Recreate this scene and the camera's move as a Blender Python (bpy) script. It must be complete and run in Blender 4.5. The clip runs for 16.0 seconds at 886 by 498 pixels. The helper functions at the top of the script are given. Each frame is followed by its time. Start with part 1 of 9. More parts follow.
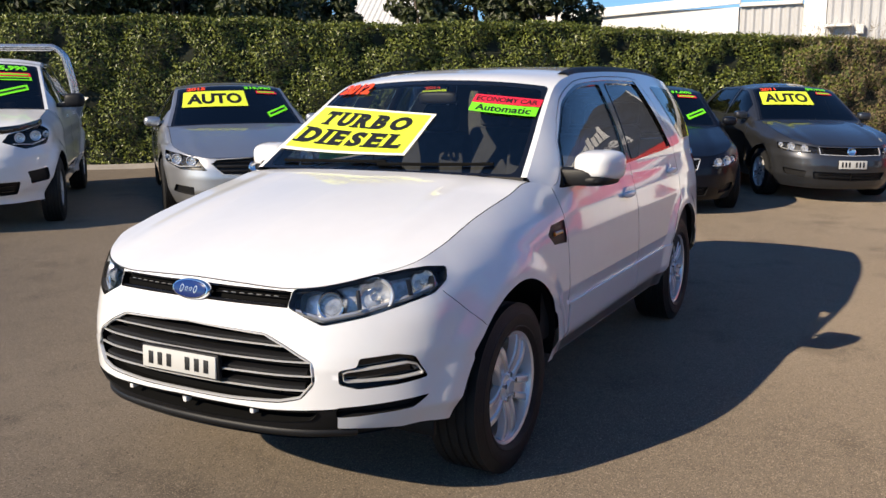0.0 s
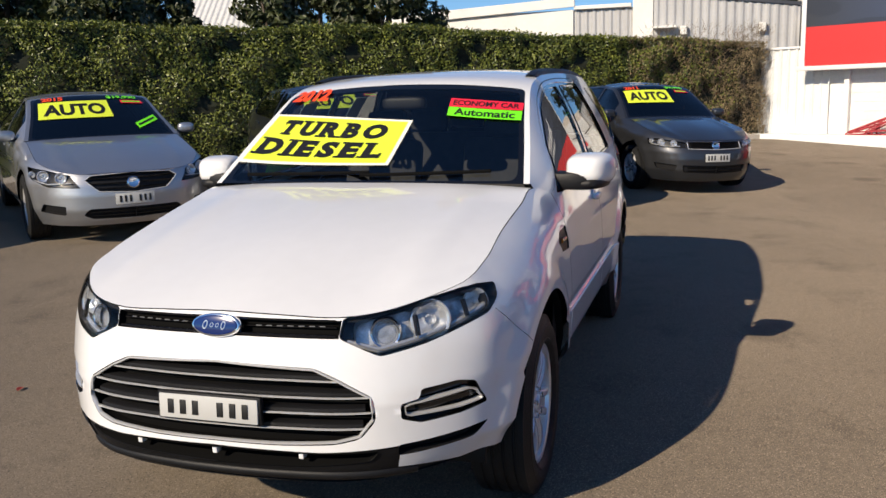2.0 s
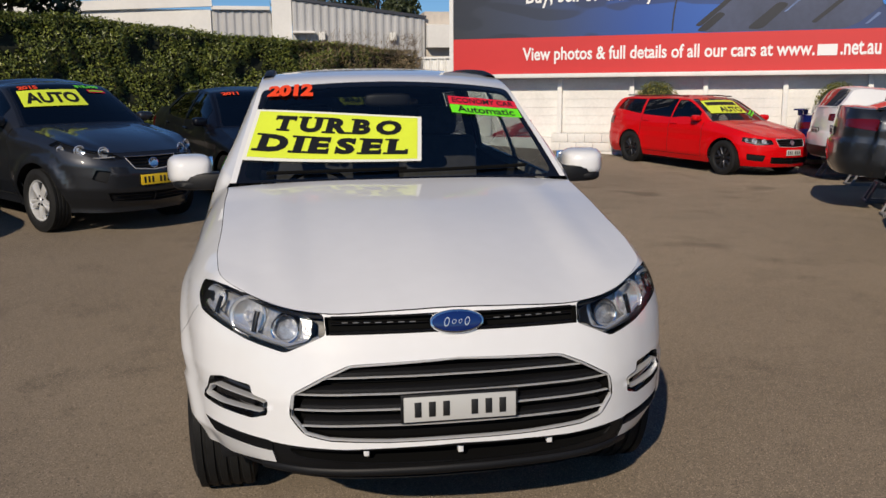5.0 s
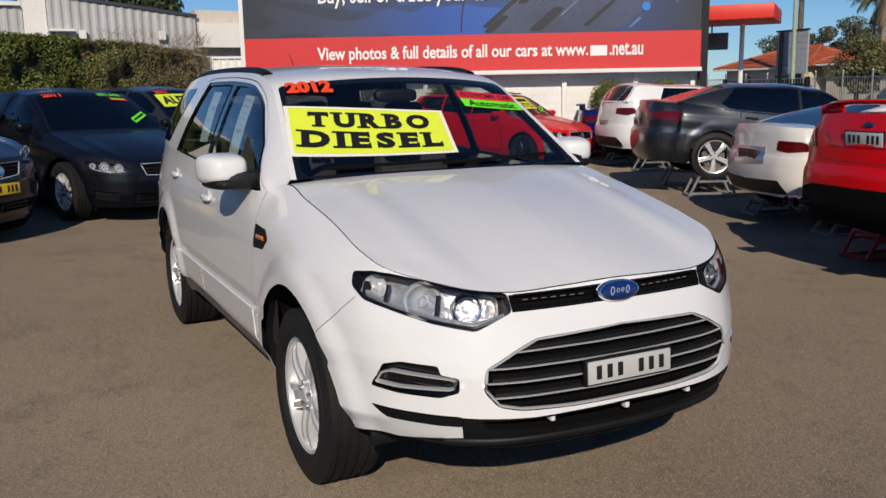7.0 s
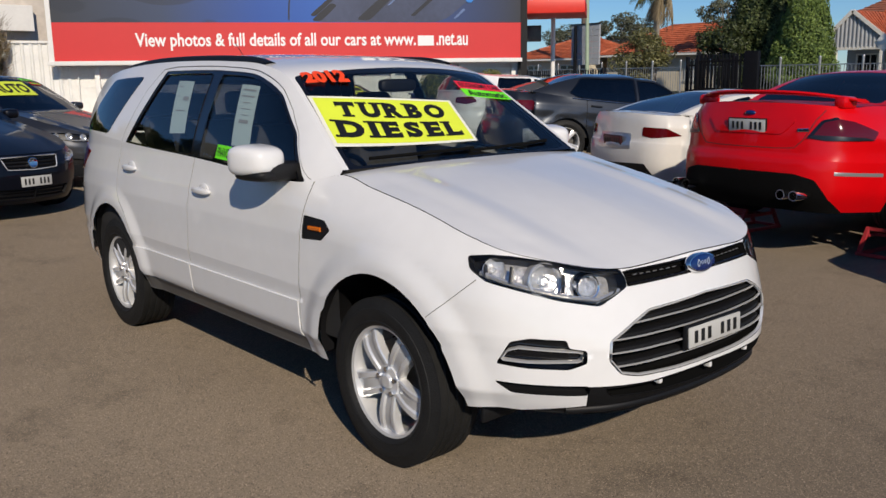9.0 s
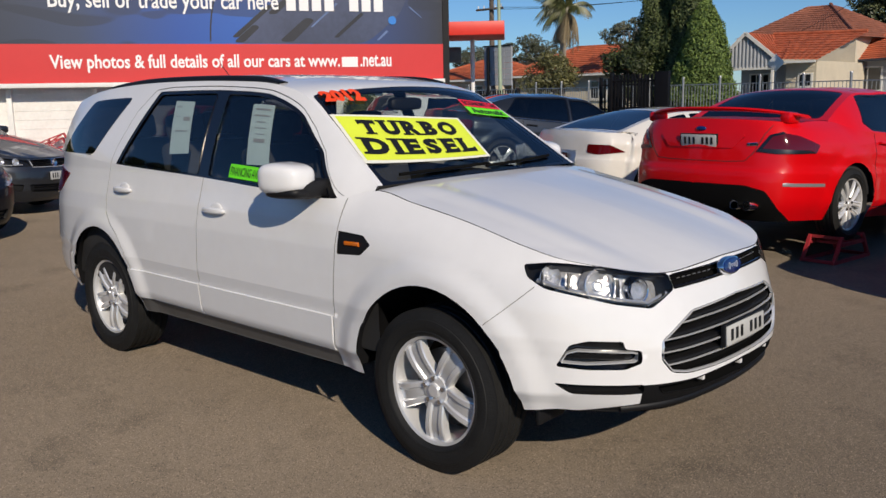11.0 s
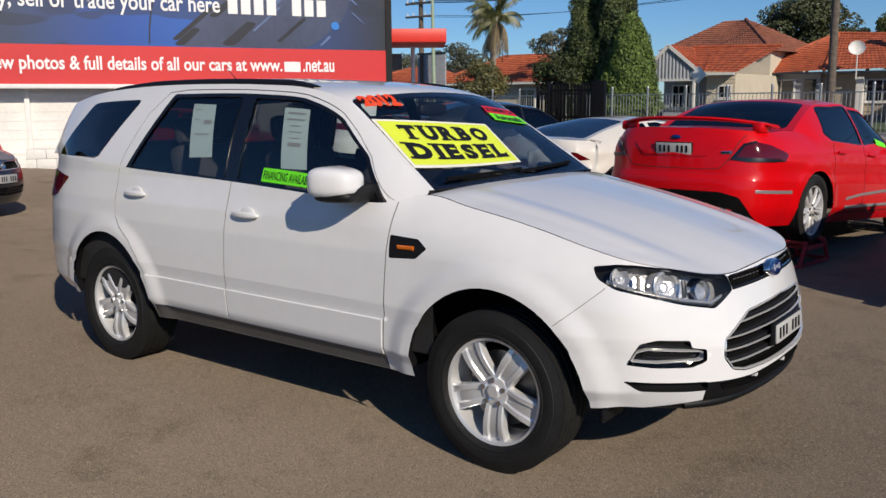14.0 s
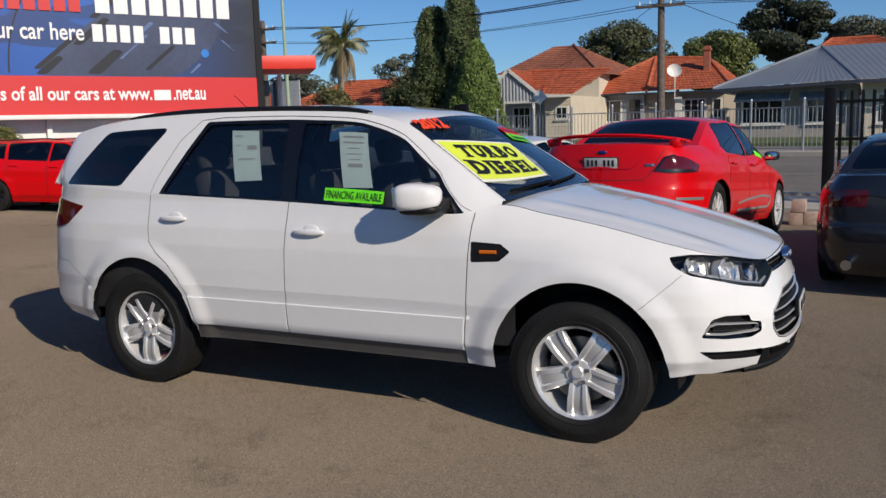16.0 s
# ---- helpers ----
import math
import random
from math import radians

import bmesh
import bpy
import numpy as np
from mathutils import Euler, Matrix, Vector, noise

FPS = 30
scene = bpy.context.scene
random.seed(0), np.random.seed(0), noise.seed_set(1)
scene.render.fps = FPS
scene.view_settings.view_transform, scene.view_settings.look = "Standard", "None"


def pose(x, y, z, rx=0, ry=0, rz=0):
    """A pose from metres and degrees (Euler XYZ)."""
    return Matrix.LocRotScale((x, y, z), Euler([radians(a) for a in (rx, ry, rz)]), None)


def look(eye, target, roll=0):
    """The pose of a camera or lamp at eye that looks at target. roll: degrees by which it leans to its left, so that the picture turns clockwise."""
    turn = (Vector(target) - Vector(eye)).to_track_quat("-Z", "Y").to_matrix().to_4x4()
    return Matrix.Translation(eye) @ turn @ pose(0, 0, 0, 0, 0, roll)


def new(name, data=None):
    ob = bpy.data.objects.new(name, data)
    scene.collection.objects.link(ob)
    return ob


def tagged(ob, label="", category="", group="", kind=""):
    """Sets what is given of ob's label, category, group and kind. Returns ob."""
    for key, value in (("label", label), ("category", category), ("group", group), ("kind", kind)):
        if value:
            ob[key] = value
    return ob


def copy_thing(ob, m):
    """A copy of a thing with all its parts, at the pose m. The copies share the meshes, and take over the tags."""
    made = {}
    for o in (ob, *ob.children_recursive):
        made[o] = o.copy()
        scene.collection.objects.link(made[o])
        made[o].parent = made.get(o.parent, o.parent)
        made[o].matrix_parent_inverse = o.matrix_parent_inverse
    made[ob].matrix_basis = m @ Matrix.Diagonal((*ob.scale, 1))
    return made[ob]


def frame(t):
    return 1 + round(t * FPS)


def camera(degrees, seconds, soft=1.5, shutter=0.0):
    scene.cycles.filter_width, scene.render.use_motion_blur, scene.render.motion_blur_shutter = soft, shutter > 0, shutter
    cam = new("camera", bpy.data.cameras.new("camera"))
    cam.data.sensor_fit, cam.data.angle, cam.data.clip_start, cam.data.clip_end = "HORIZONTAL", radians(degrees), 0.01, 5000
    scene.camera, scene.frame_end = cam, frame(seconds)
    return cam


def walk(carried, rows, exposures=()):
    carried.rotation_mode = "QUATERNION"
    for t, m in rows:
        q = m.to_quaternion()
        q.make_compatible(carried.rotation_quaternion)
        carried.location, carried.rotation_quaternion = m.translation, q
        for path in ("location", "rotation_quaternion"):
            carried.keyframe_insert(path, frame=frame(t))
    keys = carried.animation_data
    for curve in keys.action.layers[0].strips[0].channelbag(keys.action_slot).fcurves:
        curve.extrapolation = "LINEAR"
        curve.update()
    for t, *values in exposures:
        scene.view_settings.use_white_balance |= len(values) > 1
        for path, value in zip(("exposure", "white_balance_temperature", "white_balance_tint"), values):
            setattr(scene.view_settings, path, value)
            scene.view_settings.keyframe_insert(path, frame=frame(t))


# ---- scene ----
cam = camera(54.2, 16.0)
PATH = [
    (0, (3.186, 2.299, 1.56), (1.454, 1.361, 1.212), -0.4),
    (0.5, (3.29, 2.163, 1.571), (1.511, 1.315, 1.231), -1.1),
    (1, (3.342, 1.969, 1.569), (1.519, 1.224, 1.222), -1.9),
    (1.5, (3.28, 1.761, 1.571), (1.433, 1.086, 1.211), -2.0),
    (2, (3.282, 1.522, 1.58), (1.401, 0.938, 1.233), -1.6),
    (2.5, (3.427, 1.218, 1.595), (1.506, 0.787, 1.245), -1.4),
    (3, (3.46, 0.923, 1.576), (1.525, 0.592, 1.194), -1.7),
    (3.5, (3.47, 0.594, 1.581), (1.518, 0.378, 1.204), -1.9),
    (4, (3.568, 0.222, 1.589), (1.6, 0.217, 1.228), -1.1),
    (6.5, (3.335, -1.531, 1.573), (1.507, -0.808, 1.207), -1.0),
    (7, (3.276, -1.886, 1.571), (1.517, -1.004, 1.211), -1.0),
    (7.5, (3.208, -2.217, 1.584), (1.533, -1.189, 1.21), -0.4),
    (8, (3.004, -2.425, 1.559), (1.396, -1.305, 1.16), -0.8),
    (8.5, (2.842, -2.639, 1.575), (1.294, -1.438, 1.173), -0.6),
    (9, (2.739, -2.939, 1.597), (1.256, -1.656, 1.205), -0.7),
    (9.5, (2.634, -3.108, 1.59), (1.207, -1.762, 1.197), -0.9),
    (10, (2.5, -3.239, 1.584), (1.117, -1.843, 1.21), -1.3),
    (12.5, (2.401, -3.604, 1.6), (1.108, -2.116, 1.256), 0.2),
    (13, (2.377, -3.649, 1.596), (1.1, -2.148, 1.252), 0.8),
    (13.5, (2.245, -3.723, 1.589), (1.001, -2.195, 1.245), 0.6),
    (14, (2.001, -3.866, 1.592), (0.806, -2.298, 1.257), -0.3),
    (14.5, (1.81, -4.19, 1.588), (0.711, -2.551, 1.268), -0.7),
    (15, (1.638, -4.475, 1.601), (0.622, -2.78, 1.287), -0.7),
    (15.5, (1.439, -4.663, 1.597), (0.483, -2.931, 1.305), -1.1),
    (16, (1.246, -4.911, 1.596), (0.375, -3.133, 1.31), -1.5),
]
walk(cam, [(t, look(eye, target, roll)) for t, eye, target, roll in PATH], [(0.0, 0.64, 7100, 10), (1.5, 0.49, 7100, 10), (2.5, 0.07, 6950, 10), (3.5, -0.28, 6950, 10), (4.0, -0.28, 6900, 10), (9.0, -0.19, 6650, 10), (13.5, -0.13, 6600, 10), (16.0, -0.10, 6550, 10)])


def ground_z(x, y):
    """The yard's height: flat round the middle, rising to the hedge and to the street."""
    d = 0.82 * x + 0.57 * y + 13.3
    e = -0.57 * (x + 18.3) + 0.82 * (y - 3.0)
    k = np.clip((e + 8) / 6, 0, 1)
    m = 0.191 * x + 0.982 * y
    dip = 0.30 * np.clip((-e - 9) / 8, 0, 1) * np.clip(1 - np.maximum(d, 0) / 5.0, 0, 1)
    return -dip + (0.5 - 0.08 * k) * np.clip(1 - np.maximum(d, 0) / (10.5 - 3.2 * k), 0, 1) ** 1.2 + 0.022 * np.clip(m - 10.5, 0, 14) + 0.03 * np.clip(m - 24.5, 0, 20)


# ---- sky, sun ----
world = bpy.data.worlds.new("world")
scene.world = world
world.use_nodes = True
sky = world.node_tree.nodes.new("ShaderNodeTexSky")
sky.sky_type, sky.sun_disc = "NISHITA", False
sky.sun_elevation, sky.sun_rotation = radians(29), radians(115)
sky.air_density, sky.dust_density, sky.ozone_density = 0.9, 0.0, 7.0
tint = world.node_tree.nodes.new("ShaderNodeMix")
tint.data_type, tint.blend_type = "RGBA", "MULTIPLY"
tint.inputs["Factor"].default_value = 1.0
tint.inputs["B"].default_value = (0.78, 0.93, 1.05, 1)
world.node_tree.links.new(sky.outputs[0], tint.inputs["A"])
world.node_tree.links.new(tint.outputs["Result"], world.node_tree.nodes["Background"].inputs[0])
world.node_tree.nodes["Background"].inputs[1].default_value = 0.092
sun = new("sun", bpy.data.lights.new("sun", "SUN"))
sun.data.energy, sun.data.angle, sun.data.color = 4.3, radians(0.55), (1.0, 0.885, 0.735)
sun.matrix_world = look((0, 0, 0), (-1.56, 0.79, -1.0))

# ---- materials ----
def material(name, color=(0.5, 0.5, 0.5), rough=0.5, metal=0.0, coat=0.0, spec=0.5, vary=0.0, scale=6.0, bump=0.0, bump_scale=60.0, alpha=1.0, emit=0.0, speck=None):
    m = bpy.data.materials.new(name)
    m.use_nodes = True
    n, l = m.node_tree.nodes, m.node_tree.links
    b = n["Principled BSDF"]
    b.inputs["Base Color"].default_value = (*color, 1)
    b.inputs["Roughness"].default_value = rough
    b.inputs["Metallic"].default_value = metal
    b.inputs["Coat Weight"].default_value = coat
    b.inputs["Coat Roughness"].default_value = 0.03
    b.inputs["Specular IOR Level"].default_value = spec
    if emit:
        b.inputs["Emission Color"].default_value = (*color, 1)
        b.inputs["Emission Strength"].default_value = emit
    co = n.new("ShaderNodeTexCoord")
    if vary:
        a, c = n.new("ShaderNodeTexNoise"), n.new("ShaderNodeTexNoise")
        a.inputs["Scale"].default_value, c.inputs["Scale"].default_value = scale, scale * 9
        a.inputs["Detail"].default_value = c.inputs["Detail"].default_value = 4
        mx = n.new("ShaderNodeMath")
        mx.operation = "MULTIPLY_ADD"
        mx.inputs[1].default_value = 0.5
        r = n.new("ShaderNodeMapRange")
        r.inputs["From Min"].default_value, r.inputs["From Max"].default_value = 0.5, 1.0
        r.inputs["To Min"].default_value, r.inputs["To Max"].default_value = 1 - vary, 1 + vary
        v = n.new("ShaderNodeHueSaturation")
        v.inputs["Color"].default_value = (*color, 1)
        for t in (a, c):
            l.new(co.outputs["Object"], t.inputs["Vector"])
        l.new(c.outputs["Fac"], mx.inputs[0])
        l.new(a.outputs["Fac"], mx.inputs[2])
        l.new(mx.outputs[0], r.inputs["Value"])
        l.new(r.outputs[0], v.inputs["Value"])
        l.new(v.outputs[0], b.inputs["Base Color"])
    if bump:
        t, p = n.new("ShaderNodeTexNoise"), n.new("ShaderNodeBump")
        t.inputs["Scale"].default_value, t.inputs["Detail"].default_value = bump_scale, 5
        p.inputs["Strength"].default_value, p.inputs["Distance"].default_value = bump, 0.01
        l.new(co.outputs["Object"], t.inputs["Vector"])
        l.new(t.outputs["Fac"], p.inputs["Height"])
        l.new(p.outputs[0], b.inputs["Normal"])
    return m


def glass_material(name, tint, gloss=1.0):
    m = bpy.data.materials.new(name)
    m.use_nodes = True
    n, l = m.node_tree.nodes, m.node_tree.links
    n.remove(n["Principled BSDF"])
    t, g, x, f = n.new("ShaderNodeBsdfTransparent"), n.new("ShaderNodeBsdfGlossy"), n.new("ShaderNodeMixShader"), n.new("ShaderNodeLayerWeight")
    t.inputs[0].default_value = (*tint, 1)
    g.inputs["Roughness"].default_value = 0.01
    g.inputs["Color"].default_value = (gloss, gloss, gloss, 1)
    f.inputs["Blend"].default_value = 0.5
    # Schlick's rule, the same from both sides of the pane
    p, a = n.new("ShaderNodeMath"), n.new("ShaderNodeMath")
    p.operation, a.operation = "POWER", "MULTIPLY_ADD"
    p.inputs[1].default_value = 5.0
    a.inputs[1].default_value, a.inputs[2].default_value = 0.90, 0.09
    l.new(f.outputs["Facing"], p.inputs[0])
    l.new(p.outputs[0], a.inputs[0])
    l.new(a.outputs[0], x.inputs[0])
    l.new(t.outputs[0], x.inputs[1])
    l.new(g.outputs[0], x.inputs[2])
    l.new(x.outputs[0], n["Material Output"].inputs["Surface"])
    return m


def paint(name, color, metal=0.0, rough=0.35, coat=1.0):
    m = material(name, color, rough, metal, coat=coat, spec=0.2, vary=0.03, scale=1.5)
    n, l = m.node_tree.nodes, m.node_tree.links
    # faint dust and orange peel
    b = n["Principled BSDF"]
    t = n.new("ShaderNodeTexNoise")
    t.inputs["Scale"].default_value = 3.0
    t.inputs["Detail"].default_value = 6
    r = n.new("ShaderNodeMapRange")
    r.inputs["To Min"].default_value, r.inputs["To Max"].default_value = 0.01, 0.07
    co = n.new("ShaderNodeTexCoord")
    l.new(co.outputs["Object"], t.inputs["Vector"])
    l.new(t.outputs["Fac"], r.inputs["Value"])
    l.new(r.outputs[0], b.inputs["Coat Roughness"])
    return m


def leaf_material(name, dark, light, gloss=0.35):
    m = material(name, dark, gloss)
    n, l = m.node_tree.nodes, m.node_tree.links
    g, r = n.new("ShaderNodeNewGeometry"), n.new("ShaderNodeValToRGB")
    r.color_ramp.elements[0].color, r.color_ramp.elements[1].color = (*dark, 1), (*light, 1)
    l.new(g.outputs["Random Per Island"], r.inputs[0])
    l.new(r.outputs[0], n["Principled BSDF"].inputs["Base Color"])
    return m


M = dict(
    white_paint=paint("white_paint", (0.80, 0.80, 0.80)), silver_paint=paint("silver_paint", (0.50, 0.51, 0.53), 0.85, 0.38), grey_paint=paint("grey_paint", (0.055, 0.058, 0.065), 0.7, 0.4),
    navy_paint=paint("navy_paint", (0.003, 0.0035, 0.007), 0.0, 0.4, 0.45), steel_paint=paint("steel_paint", (0.055, 0.06, 0.068), 0.8, 0.35), red_paint=paint("red_paint", (0.66, 0.002, 0.005), coat=0.55), blue_paint=paint("blue_paint", (0.006, 0.012, 0.10), 0.3),
    pearl_paint=paint("pearl_paint", (0.72, 0.70, 0.66)), char_paint=paint("char_paint", (0.035, 0.037, 0.042), 0.7, 0.4),
    # void: near-black that paints deep shade into shallow grille backs; also plain black parts
    glass=glass_material("car_glass", (0.70, 0.75, 0.74)), void=material("grille_void", (0.004, 0.004, 0.004), 0.9, spec=0.1), lamp_dark=material("lamp_bezel", (0.012, 0.012, 0.013), 0.35, spec=0.3), dark_glass=glass_material("tinted_glass", (0.07, 0.075, 0.085)), clear=glass_material("clear_lens", (0.95, 0.955, 0.96), 0.3),
    rubber=material("tyre_rubber", (0.014, 0.014, 0.014), 0.62, spec=0.3, vary=0.25, scale=9, bump=0.25, bump_scale=120), alloy=material("alloy", (0.78, 0.785, 0.79), 0.24, 0.45, vary=0.05), alloy_face=material("alloy_face", (0.64, 0.645, 0.65), 0.30, 0.45, vary=0.06), dark_alloy=material("dark_alloy", (0.06, 0.06, 0.065), 0.3, 0.8),
    chrome=material("chrome", (0.82, 0.83, 0.85), 0.08, 1.0), lamp_inner=material("lamp_inner", (0.62, 0.62, 0.63), 0.22, 0.5, vary=0.5, scale=26, bump=0.4, bump_scale=45), sill=material("sill_plastic", (0.10, 0.098, 0.095), 0.35, vary=0.15, scale=4), bright=material("bright_trim", (0.86, 0.865, 0.87), 0.16, 0.55), black=material("black_plastic", (0.008, 0.008, 0.009), 0.5, spec=0.3, vary=0.2, bump=0.1, bump_scale=300), gloss_black=material("gloss_black", (0.006, 0.006, 0.007), 0.12, coat=0.6),
    gap=material("panel_gap", (0.02, 0.02, 0.02), 0.8), soft_gap=material("panel_gap_pale", (0.30, 0.30, 0.30), 0.6), lining=material("cabin_lining", (0.018, 0.018, 0.019), 0.85, vary=0.2), seat=material("seat_fabric", (0.032, 0.032, 0.035), 0.9, vary=0.25, scale=20, bump=0.2),
    seal=material("rubber_seal", (0.01, 0.01, 0.01), 0.5), red_lens=material("red_lens", (0.10, 0.002, 0.004), 0.08, coat=0.4), amber=material("amber_lens", (0.70, 0.16, 0.01), 0.12, coat=1.0), reflector=material("lamp_reflector", (0.88, 0.885, 0.89), 0.10, 0.7, bump=0.25, bump_scale=60),
    plate=material("plate_white", (0.52, 0.52, 0.50), 0.4), plate_red=material("plate_maroon", (0.08, 0.02, 0.025), 0.4), plate_yellow=material("plate_yellow", (0.75, 0.50, 0.02), 0.4), ink=material("black_ink", (0.01, 0.01, 0.01), 0.5), disc=material("brake_disc", (0.25, 0.24, 0.23), 0.4, 0.9),
    card=material("yellow_card", (0.78, 0.90, 0.06), 0.32, vary=0.04), card_edge=material("white_border", (0.85, 0.85, 0.75), 0.5), lime=material("lime_card", (0.16, 0.85, 0.02), 0.55), hot=material("orange_red_card", (0.90, 0.07, 0.015), 0.5), pink=material("pink_red_card", (0.80, 0.02, 0.05), 0.5),
    paper=material("printed_paper", (0.46, 0.56, 0.57), 0.6, vary=0.06, scale=20), badge_blue=material("badge_blue", (0.005, 0.02, 0.12), 0.15, coat=1.0),
    strip=material("silver_strip", (0.45, 0.45, 0.46), 0.3, 0.6),
)

# ---- car bodies: smooth sheets between guiding curves ----
def spline(pts, n=400, level=False):
    """A smooth curve through rows of numbers, as n rows, evenly spaced along its first two columns. level: square to the middle line at both ends."""
    p = np.array(pts, float)
    k = np.concatenate([[0], np.cumsum(np.sqrt(np.maximum(np.linalg.norm(np.diff(p[:, :3], axis=0), axis=1), 1e-6)))])
    m = np.zeros_like(p)
    dk = np.diff(k)[:, None]
    sl = np.diff(p, axis=0) / dk
    m[0], m[-1] = sl[0], sl[-1]
    m[1:-1] = (sl[:-1] * dk[1:] + sl[1:] * dk[:-1]) / (dk[1:] + dk[:-1])
    if level:
        m[0, [0, 2, 3, 4]] = m[-1, [0, 2, 3, 4]] = 0
    u = np.linspace(0, k[-1], 1600)
    i = np.clip(np.searchsorted(k, u, side="right") - 1, 0, len(k) - 2)
    h = (k[i + 1] - k[i])[:, None]
    t = ((u - k[i])[:, None]) / h
    q = (2 * t**3 - 3 * t**2 + 1) * p[i] + (t**3 - 2 * t**2 + t) * h * m[i] + (-2 * t**3 + 3 * t**2) * p[i + 1] + (t**3 - t**2) * h * m[i + 1]
    a = np.concatenate([[0], np.cumsum(np.linalg.norm(np.diff(q[:, :2], axis=0), axis=1))])
    w = np.linspace(0, a[-1], n)
    return np.stack([np.interp(w, a, q[:, c]) for c in range(q.shape[1])], 1), a[-1]


def ramp(z, rows):
    r = np.array(rows)
    return np.interp(z, r[:, 0], r[:, 1])


def smooth(x):
    x = np.clip(x, 0, 1)
    return x * x * (3 - 2 * x)


class Body:
    """outline: rows x, y, top, bottom, roll of the left half, from the nose's middle round to the tail's middle.
    edge / mid: the glasshouse's side edge and its middle line, row by row, from the cowl to the tail."""

    def __init__(self, spec):
        self.spec = spec
        self.wheels = [(0.0, spec["axle_z"]), (-spec["wheelbase"], spec["axle_z"])]
        self.tab, self.length = spline(spec["outline"], level=True)
        self.s = np.linspace(0, self.length, len(self.tab))
        d = np.gradient(self.tab[:, :2], axis=0)
        d[0], d[-1] = (0, 1), (0, -1)
        d /= np.linalg.norm(d, axis=1)[:, None]
        self.nx, self.ny = d[:, 1], -d[:, 0]
        e, _ = spline(spec["edge"], 300)
        m = np.array(spec["mid"], float)
        k = np.linspace(0, 1, len(m))
        self.keys = k
        # both curves share one parameter, so they are keyed row by row
        ed = np.array(spec["edge"], float)
        c = np.concatenate([m[:, :1], m[:, 1:], ed], 1)
        kk = np.concatenate([[0], np.cumsum(np.linalg.norm(np.diff(c[:, :2], axis=0), axis=1))])
        self.T_len = kk[-1]
        self.T_rows, _ = spline(np.concatenate([c[:, :2], c], 1), 400)
        self.T_rows = self.T_rows[:, 2:]
        a = np.concatenate([[0], np.cumsum(np.linalg.norm(np.diff(self.T_rows[:, :2], axis=0), axis=1))])
        self.T_t = a
        self.T_len = a[-1]
        self.E = self.T_rows[:, 2:]

    def col(self, s, c):
        return np.interp(s, self.s, self.tab[:, c])

    def top(self, s):
        return self.col(s, 2)

    def W(self, s, z):
        s, z = np.asarray(s, float), np.asarray(z, float)
        sp = self.spec
        x, y = self.col(s, 0), self.col(s, 1)
        nx, ny = np.interp(s, self.s, self.nx), np.interp(s, self.s, self.ny)
        wf, wr = np.maximum(nx, 0) ** 2, np.maximum(-nx, 0) ** 2
        d = wf * ramp(z, sp["front"]) + wr * ramp(z, sp["rear"]) + ny**2 * ramp(z, sp["side"])
        h = sp.get("roll_h", 0.2)
        d = d + self.col(s, 4) * np.clip((z - (self.top(s) - h)) / h, 0, 1.2) ** 2.2
        for wx, wz in self.wheels:
            r = np.hypot(x - wx, z - wz)
            d = d - ny**2 * sp.get("flare", 0.02) * smooth((sp["arch"] + 0.15 - r) / 0.11) * (s < self.length * 0.999)
        return np.stack([x - nx * d, y - ny * d, z], -1)

    def s_side(self, x, z, tail=False):
        """Where the wall stands at x and height z, on the flank."""
        g = np.linspace(0.02, self.length * 0.99, 900)
        p = self.W(g, np.full_like(g, z))
        return float(np.interp(-x, -p[:, 0] * 0 - p[:, 0], g))

    def s_front(self, y, z):
        g = np.linspace(0, self.length * 0.42, 900)
        p = self.W(g, np.full_like(g, z))
        i = int(np.argmax(p[:, 1]))
        return float(np.interp(y, p[: i + 1, 1], g[: i + 1]))

    def s_rear(self, y, z):
        g = np.linspace(self.length, self.length * 0.58, 900)
        p = self.W(g, np.full_like(g, z))
        i = int(np.argmax(p[:, 1]))
        return float(np.interp(y, p[: i + 1, 1], g[: i + 1]))

    def E_at(self, x):
        return np.stack([np.interp(-x, -self.E[:, 0], self.E[:, c]) for c in range(3)], -1)

    def B_at(self, x):
        lo = int(np.argmax(self.tab[:, 1] > self.tab[:, 1].max() * 0.5))
        s = np.interp(-np.asarray(x, float), -self.tab[lo:, 0], self.s[lo:])
        p = self.W(s, self.top(s))
        return p

    def G(self, x, v):
        """Flank of the glasshouse: x along, v up, 0 at the belt to 0.5 at the roof's edge."""
        x, h = np.asarray(x, float), np.asarray(v, float) * 2
        b, e = self.B_at(x), self.E_at(x)
        p = b + (e - b) * h[..., None]
        p[..., 1] += self.spec.get("bulge", 0.022) * 4 * h * (1 - h) * smooth(np.abs(e[..., 2] - b[..., 2]) / 0.3)
        return p

    def v_at(self, x, z):
        b, e = self.B_at(np.array(x)), self.E_at(np.array(x))
        return 0.5 * (z - b[..., 2]) / max(1e-4, float(e[..., 2] - b[..., 2]))

    def T(self, t, f):
        """Windscreen, roof and rear window: t metres along the middle, f from -1 to 1 across."""
        t, f = np.asarray(t, float), np.asarray(f, float)
        c = [np.interp(t, self.T_t, self.T_rows[:, i]) for i in range(5)]
        a = np.abs(f)
        return np.stack([c[0] + (c[2] - c[0]) * a**2.0, c[3] * f, c[1] + (c[4] - c[1]) * a ** self.spec.get("crown", 2.4)], -1)

